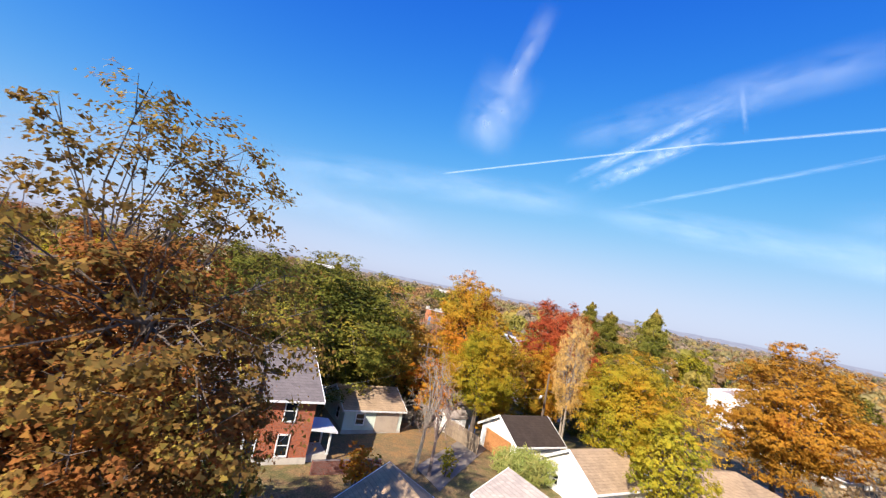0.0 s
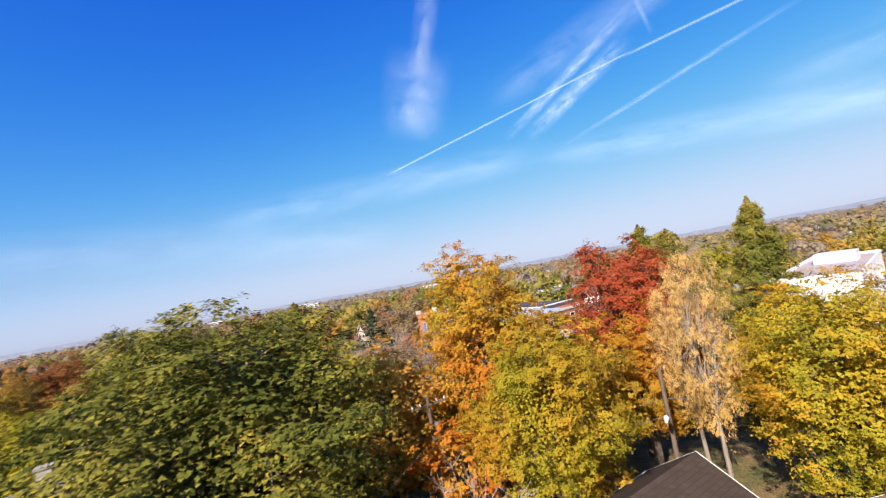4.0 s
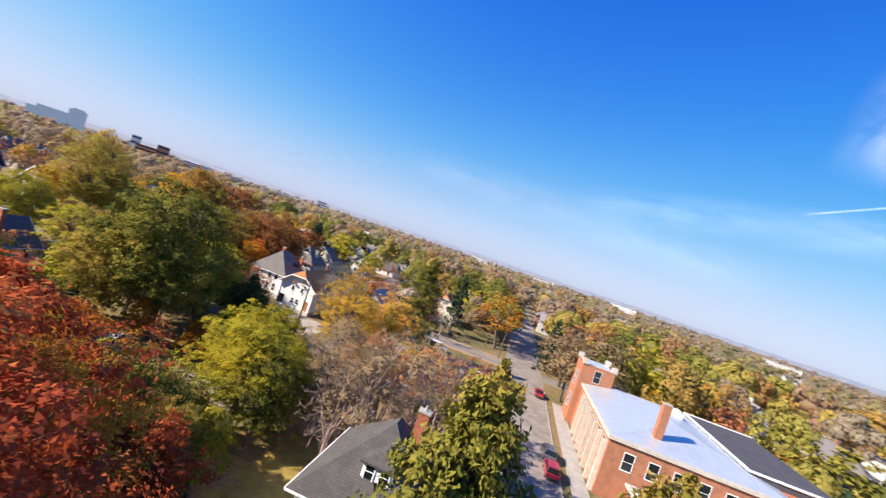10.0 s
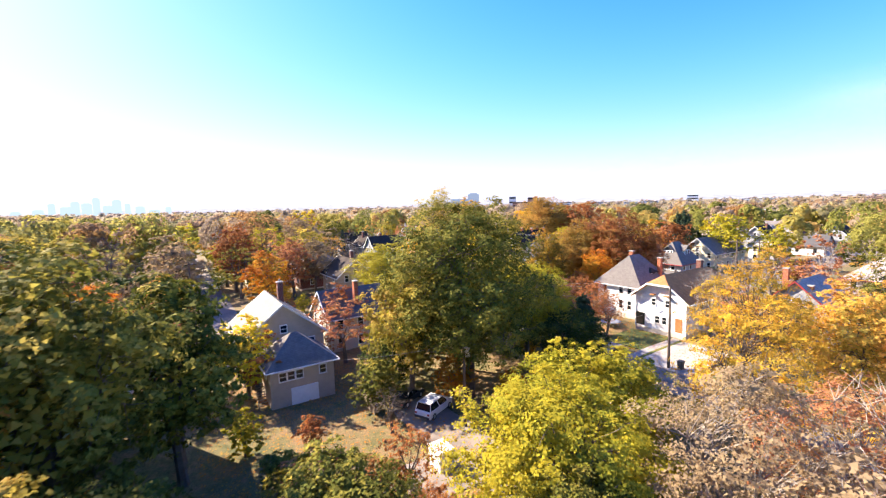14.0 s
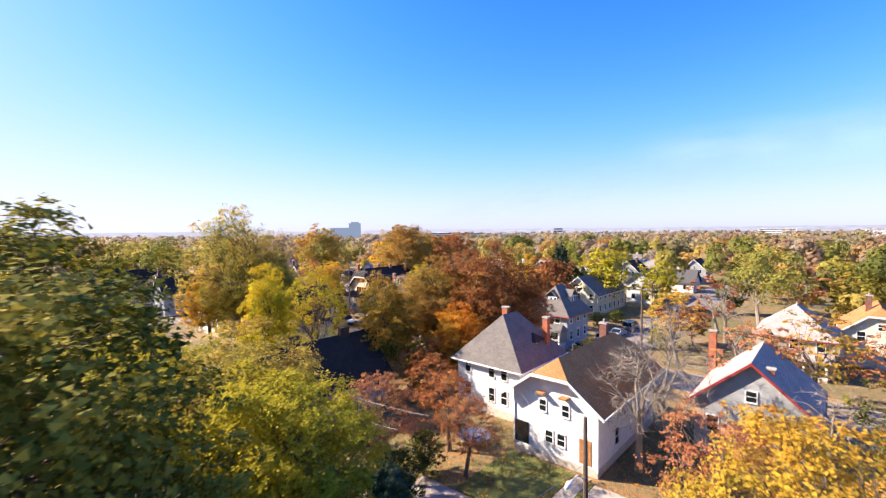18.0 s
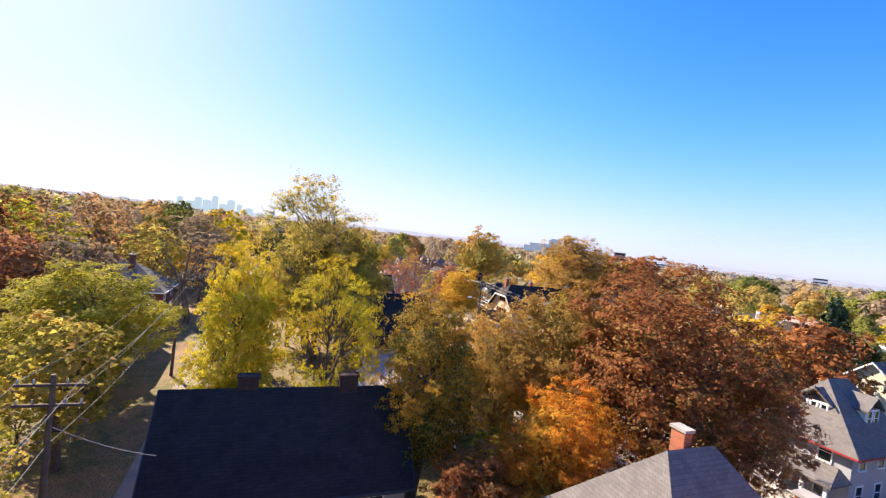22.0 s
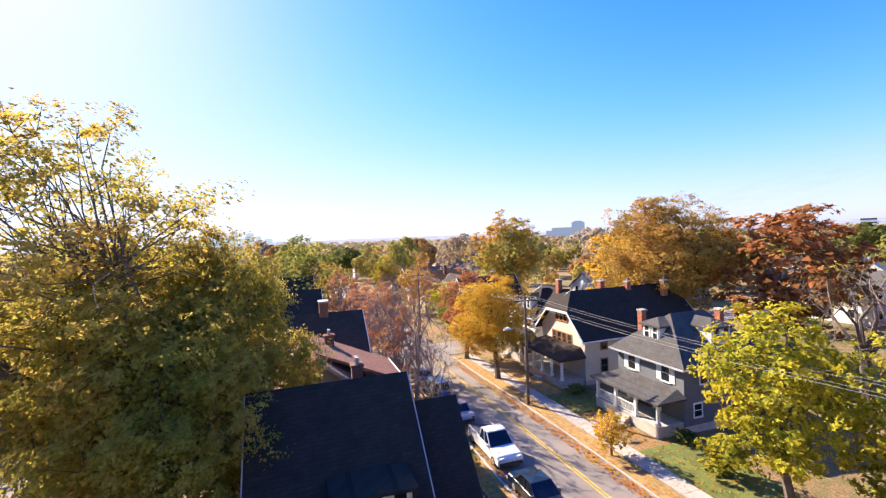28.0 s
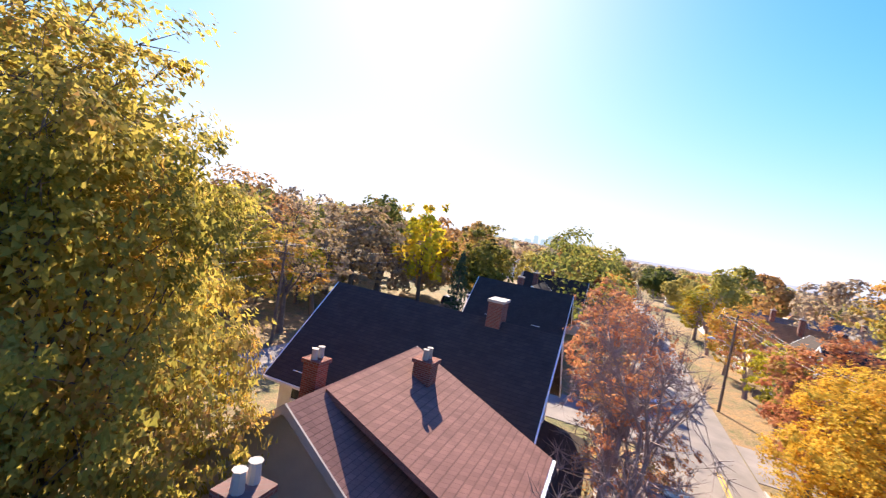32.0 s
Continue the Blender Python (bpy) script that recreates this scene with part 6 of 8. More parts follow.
# yards across the side street
for q in ((58, 30, 9, 4.5, "sparse", "tan"), (58, 44.5, 10, 4.6, "round", "olive"), (75, 32, 8, 4.0, "round", "amber"), (79, 43, 9, 4.5, "round", "willow"), (89, 36, 9, 4.5, "round", "gold"), (67, 53, 9.5, 4.6, "sparse", "rosy"), (96.5, 25, 7, 3.5, "round", "lime"), (61, 20, 8, 4.0, "sparse", "rosy"),
          (71, 24, 7, 3.6, "round", "willow"), (101, 13, 8, 4.0, "round", "amber"), (65, 6.5, 8, 4.0, "sparse", "tan"), (72, -3, 10, 5.0, "round", "gold"), (87, -5, 10, 5.0, "round", "olive"), (100, -4, 10, 5.0, "sparse", "rosy"), (58, 12, 7, 3.4, "bare", "tan"), (92, 46, 10, 4.8, "round", "olive")):
    tree(*q, "mid")
tree(168, 103, 27, 9.0, "round", "olive", "mid")
tree(203, 31, 31, 8.0, "sparse", "sand", "mid", bark="bark_pale")
tree(213, 18, 20, 7.5, "round", "gold", "mid")
tree(206, 40, 17, 6.5, "round", "green", "mid")
tree(212, 50, 22, 7.0, "round", "leafturn", "mid")
tree(196, 58, 19, 7.0, "round", "amber", "mid")
tree(182, 66, 21, 7.5, "round", "leafturn", "mid")
tree(160, 62, 18, 4.2, "conifer", "fir", "mid")
tree(176, 84, 20, 8.0, "round", "willow", "mid")
tree(148, 70, 17, 7.0, "round", "lime", "mid")
tree(146, 88, 18, 7.0, "round", "amber", "mid")
tree(128, 84, 15, 6.0, "round", "olive", "mid")
tree(104, 52, 9, 4.0, "round", "orange", "mid")
tree(96, 92, 10, 3.2, "conifer", "fir", "low")

tree(-5.2, 143, 11, 4.6, "sparse", "amber", "mid")
tree(4.5, 140.5, 9, 4.0, "bare", "tan", "low", bark="bark_pale")
tree(-2.5, 165, 12, 5.2, "sparse", "rosy", "low", bark="bark_pale")
tree(3, 176, 12, 5.5, "bare", "tan", "low", bark="bark_pale")
tree(9, 186, 13, 6, "sparse", "rosy", "low", bark="bark_pale")
tree(-4, 152, 7, 3.4, "round", "rust", "low")
tree(18, 178, 14, 6.5, "round", "leafturn", "low")
tree(28, 168, 13, 6, "round", "lime", "low")
tree(-23.5, 158.5, 3.0, 2.6, "bush", "dark", "mid")
tree(-21.6, 164.5, 2.8, 2.4, "bush", "dark", "mid")
tree(-7.6, 146.0, 4.2, 2.6, "bush", "lime", "mid")
tree(-48.0, 192.0, 15, 4.0, "conifer", "fir", "mid")
tree(-44.0, 182.0, 17, 4.2, "conifer", "fir", "mid")
tree(8, 123.5, 10, 4.4, "sparse", "rosy", "mid", bark="bark_pale")
tree(12.5, 131, 11, 5, "sparse", "amber", "mid")
tree(24.5, 128, 9, 4.2, "bare", "tan", "mid", bark="bark_pale")
tree(14, 111, 8.5, 3.8, "bare", "tan", "mid", bark="bark_pale")
tree(11.5, 102.5, 8, 3.8, "round", "amber", "hi")
tree(-18, 182, 13, 5.4, "round", "lime", "mid")
tree(-30, 180, 16, 7, "round", "lime", "mid")

for i, (x, y, h, r, shape, hue) in enumerate(((-103, 115.0, 10, 3.8, "bare", "tan"), (-116, 114.8, 11, 4.2, "sparse", "rosy"), (-128, 114.6, 11, 4.4, "bare", "tan"), (-141, 114.5, 12, 5.0, "sparse", "amber"), (-157, 114.2, 12, 5.0, "round", "rust"),
                                                (-103, 130.4, 9, 3.6, "round", "lime"), (-115, 130.6, 11, 4.2, "sparse", "rosy"), (-127, 130.8, 11, 4.4, "round", "amber"), (-142, 131.0, 12, 5.0, "bare", "tan"), (-158, 131.2, 12, 5.0, "round", "honey"))):
    tree(x, y, h, r, shape, hue, "mid", bark="twigs", near="along the street")
# ---- woods beyond: each tree still its own thing, then far woods as stuff ----
rnd = random.Random(11)
VIEWS = ((-15, -22), (5, 3), (25, 9), (42, 20), (30, 42), (15, 66), (0, 90), (-25, 104), (-50, 113))
KEEP = [(46, 92, -8, 46), (54, 128, 46, 100), (60, 96, 20, 50), (92, 190, -4, 48), (-420, -100, 114, 129), (-34, -10, 40, 62), (-100, 50, 112, 134), (-420, 45, 81.5, 90), (41, 56, -40, 330), (-420, -26, 43, 52), (-100, -87, 88, 330), (-20, -7, 128, 330), (20, 44, 90, 119), (138, 262, 12, 44)]
for o in scene.objects:
    if o.get("category") in ("house", "garage", "shed", "church", "building", "annex"):
        w0 = max((abs(v[0]) for c in o.children if c.type == "MESH" and c.name.startswith("wall") for v in c.bound_box), default=5)
        w1 = max((abs(v[1]) for c in o.children if c.type == "MESH" and c.name.startswith("wall") for v in c.bound_box), default=5)
        x, y = o.matrix_world.translation[:2]
        KEEP.append((x - w0 - 3.5, x + w0 + 3.5, y - w1 - 3.5, y + w1 + 3.5))
SPOT = [tuple(o.matrix_world.translation[:2]) for o in scene.objects if o.get("category") in ("tree", "shrub")]
MIX = ["gold", "rust", "amber", "olive", "rosy", "orange", "tan", "willow", "lime", "amber", "olive", "tan", "rust", "leafturn"]


def free(x, y, gap):
    return all(not (a < x < b_ and c < y < d) for a, b_, c, d in KEEP) and all((x - p) ** 2 + (y - q) ** 2 > gap * gap for p, q in SPOT)

# yards between the limes and behind the white house
for q in ((19.8, 54.2, 9.4, 4.2, "round", "green"), (20.6, 58.6, 8.2, 3.8, "round", "olive"), (17.6, 44.6, 9.0, 3.6, "round", "green"), (19.6, 41.6, 8.4, 3.4, "round", "leafturn"), (12.4, 51.0, 5.0, 2.6, "round", "rust"),
          (-9.6, 82.6, 9.0, 4.0, "sparse", "leafturn"), (-12.6, 89.0, 9.0, 3.6, "sparse", "rosy")):
    tree(*q, "top")
for q in ((-9.4, 87.6, 4.6, 2.3), (-6.0, 85.6, 3.2, 1.9), (-10.4, 91.6, 4.0, 1.8)):
    tree(*q, "bush", "dark", "hi")

# ---- more houses of the neighbourhood, built once and copied ----
KINDS = [house("white two-storey house with a grey gable roof among trees", -4, 4, -6, 6, "siding_white", "sh_grey", "gable_y", 5.6, 8.8, 0.45, z=0, cols=2),
         house("tan house with a dark gable roof among trees", -5, 5, -4, 4, "siding_tan", "sh_dark", "gable_x", 5.2, 8.6, 0.45, z=0, cols=2),
         house("red brick house with a grey hip roof among trees", -4.5, 4.5, -5.5, 5.5, "brick_dark", "sh_grey", "hip", 5.6, 8.8, 0.5, z=0, cols=2),
         house("grey-sided house with a black gable roof among trees", -4, 4, -5.5, 5.5, "siding_mid", "sh_black", "gable_y", 5.4, 9.2, 0.45, z=0, cols=2),
         house("cream stucco house with a brown clipped gable roof", -4.2, 4.2, -5.5, 5.5, "stucco_cream", "sh_brown", "jerkin_y", 5.4, 8.8, 0.5, z=0, cols=2),
         house("low white bungalow with a pale roof among trees", -4.5, 4.5, -4, 4, "siding_white", "sh_pale", "gable_x", 3.0, 5.4, 0.45, z=0, floors=1, cols=2)]
for i, kd in enumerate(KINDS):
    chimney_on(kd, 1.2, 0.8, 4.5, 10.0 if i < 5 else 6.4, 0.7, 0.7, "brick_dark", 1)
first = [True] * len(KINDS)
lots = []
for row, (yy, turn) in enumerate([(134 + 8, 0), (106, 180), (96 - 24, 0), (60, 0), (36, 180), (160, 180), (182, 0), (205, 180), (12, 0), (-20, 180), (-50, 0), (232, 0), (262, 180), (-82, 0)]):
    x = -330 + row * 3
    while x < 330:
        x += rnd.uniform(12.5, 17)
        lots.append((x, yy + rnd.uniform(-2, 2) + (8 if 100 < yy < 150 and x > -20 else 0), turn))
rnd.shuffle(lots)
lots = [(-106, 139.5, 0), (-119, 139, 0), (-133, 139.5, 0), (-148, 140, 0), (-105, 103.5, 180), (-119, 103, 180), (-134, 103.5, 180)] + lots
placed = 0
for x, y, turn in lots:
    if placed >= 78:
        break
    if math.hypot(x - 5, y - 60) < 62 or not free(x, y, 4.0) or not free(x + 5, y, 3) or not free(x - 5, y, 3) or not free(x, y + 5, 3) or not free(x, y - 5, 3):
        continue
    if math.hypot(x + 10, y - 60) > 300:
        continue
    k = rnd.randrange(len(KINDS))
    m4 = pose(x, y, ground_z(x, y), 0, 0, turn)
    if first[k]:
        KINDS[k].matrix_world = m4
        first[k] = False
    else:
        copy_thing(KINDS[k], m4)
    KEEP.append((x - 7, x + 7, y - 8, y + 8))
    placed += 1

# small trees and shrubs that fill the back yards
made = 0
for i in range(3000):
    if made >= 44:
        break
    x, y = rnd.uniform(-62, 42), rnd.uniform(4, 116)
    if not free(x, y, 4.2) or (-9 < x < 9 and 88 < y < 104) or (x > 18 and 40 < y < 60) or (-27 < x < 14 and 96 < y < 104):
        continue
    h = rnd.uniform(2.5, 6.5)
    tree(x, y, h, h * rnd.uniform(0.4, 0.6), rnd.choice(["bush", "bush", "round", "sparse"]), rnd.choice(["rust", "olive", "gold", "orange", "tan", "green", "lime", "rosy"]), "low")
    SPOT.append((x, y))
    made += 1

made = 0
for i in range(6000):
    if made >= 150:
        break
    r, a = 36 + 74 * rnd.random() ** 0.8, rnd.uniform(0, 2 * math.pi)
    x, y = -8 + math.cos(a) * r * 1.1, 66 + math.sin(a) * r
    if math.hypot(x - 8, y - 50) < 52 or math.hypot(x + 4, y + 12) < 36 or (-100 < x < -20 and 88 < y < 176) or not free(x, y, 5.6):
        continue
    if -34 < x < 30 and 86 < y < 130:
        continue
    hue = rnd.choice(MIX)
    shape = rnd.choice(["round", "round", "oval", "spread", "sparse", "sparse"])
    if rnd.random() < 0.22:
        shape, hue = "bare", "tan"
    elif rnd.random() < 0.06:
        shape, hue = "conifer", "fir"
    h = rnd.uniform(9, 17.5)
    gap = min(math.hypot(x - p, y - q_) for p, q_ in VIEWS)
    wide = h * (0.2 if shape == "conifer" else rnd.uniform(0.36, 0.5))
    if not (-24 < x < 34 and 126 < y < 172):
        tree(x, y, h, wide, shape, hue, "hi" if gap < 42 else "mid" if gap < 80 else "low")
    SPOT.append((x, y))
    made += 1


def by_island(name, stops, rough):
    m, t, b = nodes_of(name)
    geo = t.nodes.new("ShaderNodeNewGeometry")
    r = ramp(t, stops)
    r.color_ramp.interpolation = "CONSTANT"
    t.links.new(geo.outputs["Random Per Island"], r.inputs["Fac"])
    n1 = nd(t, "ShaderNodeTexNoise", Scale=0.8, Detail=5.0)
    t.links.new(coords(t), n1.inputs["Vector"])
    mx = t.nodes.new("ShaderNodeMixRGB")
    mx.blend_type = "MULTIPLY"
    mx.inputs["Fac"].default_value = 0.35
    t.links.new(r.outputs["Color"], mx.inputs["Color1"])
    t.links.new(n1.outputs["Fac"], mx.inputs["Color2"])
    t.links.new(mx.outputs["Color"], b.inputs["Base Color"])
    b.inputs["Roughness"].default_value = rough
    return m


WALLS_FAR = by_island("walls_of_far_houses", [(0, (0.75, 0.74, 0.72)), (0.36, (0.6, 0.58, 0.52)), (0.55, (0.4, 0.36, 0.31)), (0.7, (0.33, 0.17, 0.12)), (0.84, (0.36, 0.38, 0.41))], 0.85)
ROOFS_FAR = by_island("roofs_of_far_houses", [(0, (0.3, 0.27, 0.26)), (0.3, (0.2, 0.18, 0.175)), (0.5, (0.36, 0.27, 0.22)), (0.68, (0.1, 0.095, 0.095)), (0.86, (0.5, 0.46, 0.43))], 0.9)
fv, ff, fm = [], [], []


def far_house(x, y, z, w, d, e, r, across):
    """One gabled house of the outer streets: walls, gables, a roof with eaves, a chimney and window openings."""
    def put(vs, fs, mat):
        k = len(fv)
        for a, b_, c in vs:
            fv.append((x + b_, y + a, z + c) if across else (x + a, y + b_, z + c))
        for f in fs:
            ff.append(tuple(k + i for i in (reversed(f) if across else f)))
            fm.append(mat)
    put([(-w, -d, -2), (w, -d, -2), (w, d, -2), (-w, d, -2), (-w, -d, e), (w, -d, e), (w, d, e), (-w, d, e), (0, -d, r), (0, d, r)],
        [(0, 1, 5, 8, 4), (1, 2, 6, 5), (2, 3, 7, 9, 6), (3, 0, 4, 7)], 0)
    o, q = 0.5, 0.22
    k = (r - e) / w * o
    for sx in (-1, 1):
        up = [(0, -d - o, r + q), (sx * (w + o), -d - o, e - k + q), (sx * (w + o), d + o, e - k + q), (0, d + o, r + q)]
        up += [(a, b_, c - q) for a, b_, c in up]
        put(up, [(0, 1, 2, 3), (1, 0, 4, 5), (2, 1, 5, 6), (3, 2, 6, 7)] if sx > 0 else [(3, 2, 1, 0), (5, 4, 0, 1), (6, 5, 1, 2), (7, 6, 2, 3)], 1)
    cx, cy = w * 0.35, d * rnd.uniform(-0.5, 0.5)
    put([(cx + a, cy + b_, c) for c in (e, r + 1.1) for a, b_ in ((-0.4, -0.4), (0.4, -0.4), (0.4, 0.4), (-0.4, 0.4))], [(0, 1, 5, 4), (1, 2, 6, 5), (2, 3, 7, 6), (3, 0, 4, 7), (4, 5, 6, 7)], 0)
    for zz in (1.1, 3.7) if e > 4 else (1.1,):
        for sd, u in [(-1, -w * 0.5), (-1, w * 0.5), (1, -w * 0.5), (1, w * 0.5)]:
            yy = sd * (d + 0.03)
            put([(u - 0.45, yy, zz), (u + 0.45, yy, zz), (u + 0.45, yy, zz + 1.4), (u - 0.45, yy, zz + 1.4)], [(0, 1, 2, 3) if sd < 0 else (3, 2, 1, 0)], 2)
        for sd, u in [(-1, -d * 0.5), (-1, d * 0.5), (1, -d * 0.5), (1, d * 0.5)]:
            xx = sd * (w + 0.03)
            put([(xx, u - 0.45, zz), (xx, u + 0.45, zz), (xx, u + 0.45, zz + 1.4), (xx, u - 0.45, zz + 1.4)], [(3, 2, 1, 0) if sd < 0 else (0, 1, 2, 3)], 2)


built = 0
for i in range(9000):
    if built >= 420:
        break
    r, a = 135 + 800 * rnd.random() ** 1.7, rnd.uniform(0, 2 * math.pi)
    x, y = -10 + math.cos(a) * r, 62 + math.sin(a) * r
    y = round((y - 8) / 27.0) * 27.0 + 8 + rnd.uniform(-2, 2)
    if not free(x, y, 3.0):
        continue
    tall = rnd.random() < 0.62
    e = rnd.uniform(5.0, 5.8) if tall else rnd.uniform(2.8, 3.4)
    far_house(x, y, ground_z(x, y), rnd.uniform(3.6, 4.8), rnd.uniform(4.5, 6.5), e, e + rnd.uniform(2.4, 3.8), rnd.random() < 0.4)
    KEEP.append((x - 6.5, x + 6.5, y - 8, y + 8))
    built += 1
far_rows = raw("far_houses", fv, ff, WALLS_FAR)
far_rows.data.materials.append(ROOFS_FAR)
far_rows.data.materials.append(M["glass"])
far_rows.data.polygons.foreach_set("material_index", fm)
tagged(far_rows, "rows of far white, tan and brick houses with grey and brown roofs", "houses", kind="stuff")

ball = bmesh.new()
bmesh.ops.create_icosphere(ball, subdivisions=2, radius=1.0)
B2 = np.array([v.co[:] for v in ball.verts]), np.array([[v.index for v in f.verts] for f in ball.faces])
ball.free()
ball = bmesh.new()
bmesh.ops.create_icosphere(ball, subdivisions=1, radius=1.0)
B1 = np.array([v.co[:] for v in ball.verts]), np.array([[v.index for v in f.verts] for f in ball.faces])
ball.free()


def crown_hues(name, stops, clear=0.5):
    """Far crowns: each tree has one hue of its own out of the autumn range, its leaves vary a little."""
    m, t, b = nodes_of(name)
    own = t.nodes.new("ShaderNodeAttribute")
    own.attribute_name = "crown_hue"
    r = ramp(t, stops)
    t.links.new(own.outputs["Fac"], r.inputs["Fac"])
    geo = t.nodes.new("ShaderNodeNewGeometry")
    mv = t.nodes.new("ShaderNodeMapRange")
    mv.inputs["To Min"].default_value, mv.inputs["To Max"].default_value = 0.78, 1.22
    t.links.new(geo.outputs["Random Per Island"], mv.inputs["Value"])
    h = nd(t, "ShaderNodeHueSaturation")
    t.links.new(r.outputs["Color"], h.inputs["Color"])
    t.links.new(mv.outputs["Result"], h.inputs["Value"])
    tr = t.nodes.new("ShaderNodeBsdfTranslucent")
    mix = t.nodes.new("ShaderNodeMixShader")
    mix.inputs["Fac"].default_value = clear
    t.links.new(h.outputs["Color"], b.inputs["Base Color"])
    t.links.new(h.outputs["Color"], tr.inputs["Color"])
    b.inputs["Roughness"].default_value = 0.8
    b.inputs["Specular IOR Level"].default_value = 0.1
    t.links.new(b.outputs["BSDF"], mix.inputs[1])
    t.links.new(tr.outputs["BSDF"], mix.inputs[2])
    t.links.new(mix.outputs["Shader"], t.nodes["Material Output"].inputs["Surface"])
    return m


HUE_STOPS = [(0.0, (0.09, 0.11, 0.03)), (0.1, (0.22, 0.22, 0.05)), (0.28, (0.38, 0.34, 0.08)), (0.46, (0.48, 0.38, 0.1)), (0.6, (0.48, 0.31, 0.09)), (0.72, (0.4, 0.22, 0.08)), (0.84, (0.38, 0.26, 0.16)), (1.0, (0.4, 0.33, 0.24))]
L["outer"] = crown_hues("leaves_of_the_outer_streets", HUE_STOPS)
# distance haze is mixed into these leaf colours, more of it farther out
L["distant"] = crown_hues("distant_woods_haze_tinted", [(p, tuple(0.6 * v + 0.4 * w for v, w in zip(c, (0.42, 0.34, 0.26)))) for p, c in HUE_STOPS], 0.55)
L["horizon"] = crown_hues("horizon_woods_haze_tinted", [(p, tuple(0.25 * v + 0.75 * w for v, w in zip(c, (0.42, 0.36, 0.33)))) for p, c in HUE_STOPS], 0.55)


def woods(name, mat, n, seed, lo, hi, label, power=2.2):
    """Woods too many to count, as one object: every tree a crown of leafy lobes round a solid heart."""
    global rng
    rng = np.random.default_rng(seed)
    q = random.Random(seed)
    cs, ss, outs, hues, cv, cf, ch, used = [], [], [], [], [], [], [], 0
    i = 0
    while i < n:
        u = q.random() ** power
        r, a = lo + (hi - lo) * u, q.uniform(0, 2 * math.pi)
        x, y = -10 + math.cos(a) * r, 62 + math.sin(a) * r
        if not free(x, y, 2.0):
            continue
        i += 1
        gap = min(math.hypot(x - p, y - q_) for p, q_ in VIEWS)
        if gap < 72:
            i -= 1
            continue
        wide_ = 1.0 + 1.6 * min(1.0, r / 2500)
        h = q.uniform(9.0, 19.5)
        rad = h * q.uniform(0.3, 0.46) * wide_
        size = np.array((rad, rad, h * 0.42))
        centre = np.array((x, y, ground_z(x, y) + h * 0.58))
        hue = q.random()
        bv, bf = B2 if gap < 300 else B1
        if gap > 170:
            cv.append(centre + bv * rng.uniform(0.75, 1.0, (len(bv), 1)) * size * 0.64)
            cf.append(bf + used)
            ch.append(np.full(len(bv), hue))
            used += len(bv)
        near = gap < 330
        blade = 0.0038 * gap if near else min(rad * 0.2, 0.0034 * gap)
        nb = int(min(620 if gap > 170 else 1500, (3.6 if gap > 170 else 7.5) * rad * rad / blade ** 2)) if near else (70 if gap < 700 else 34)
        lobes = 20 if near else 10
        d = rng.normal(size=(lobes, 3)) + (0, 0, 0.3)
        d /= np.linalg.norm(d, axis=1, keepdims=True)
        pick = rng.integers(0, lobes, nb)
        v = rng.normal(size=(nb, 3)) + d[pick] * 0.9 + (0, 0, 0.2)
        v /= np.linalg.norm(v, axis=1, keepdims=True)
        lobe = rng.uniform(0.55, 0.78, lobes)[pick][:, None]
        cs.append(centre + d[pick] * size * lobe + v * size * 0.34 * rng.uniform(0.7, 1.0, (nb, 1)))
        ss.append(blade * rng.uniform(0.65, 1.35, nb))
        outs.append(v * 2.4 + (0, 0, 0.2))
        hues.append(np.repeat(np.full(nb, hue), 3))
    me = leaf_mesh(name, np.concatenate(cs), np.concatenate(ss), np.concatenate(outs), 0.7, 3)
    lv = len(me.vertices)
    core_v, core_f = np.concatenate(cv), np.concatenate(cf)
    co = np.empty(lv * 3)
    me.vertices.foreach_get("co", co)
    both = bpy.data.meshes.new(name)
    nl, nc = lv // 3, len(core_f)
    both.vertices.add(lv + len(core_v))
    both.vertices.foreach_set("co", np.concatenate([co, core_v.ravel()]))
    both.loops.add(3 * (nl + nc))
    both.loops.foreach_set("vertex_index", np.concatenate([np.arange(lv), (core_f + lv).ravel()]))
    both.polygons.add(nl + nc)
    both.polygons.foreach_set("loop_start", np.arange(nl + nc) * 3)
    both.polygons.foreach_set("use_smooth", np.concatenate([np.zeros(nl, bool), np.ones(nc, bool)]))
    both.update(calc_edges=True)
    both.attributes.new("crown_hue", "FLOAT", "POINT").data.foreach_set("value", np.concatenate(hues + ch))
    bpy.data.meshes.remove(me)
    return tagged(link(name, both, mat), label, "woods", kind="stuff")


woods("outer_woods", L["outer"], 900, 31, 86, 340, "gold, rust, olive and half-bare trees of the outer streets", 1.5)
woods("far_woods", L["distant"], 3600, 21, 320, 1500, "distant brown, golden and rosy grey autumn woods, tinted for haze", 1.6)
woods("far_woods", L["horizon"], 2000, 28, 1300, 3600, "woods along the horizon, tinted pale for haze", 1.2)

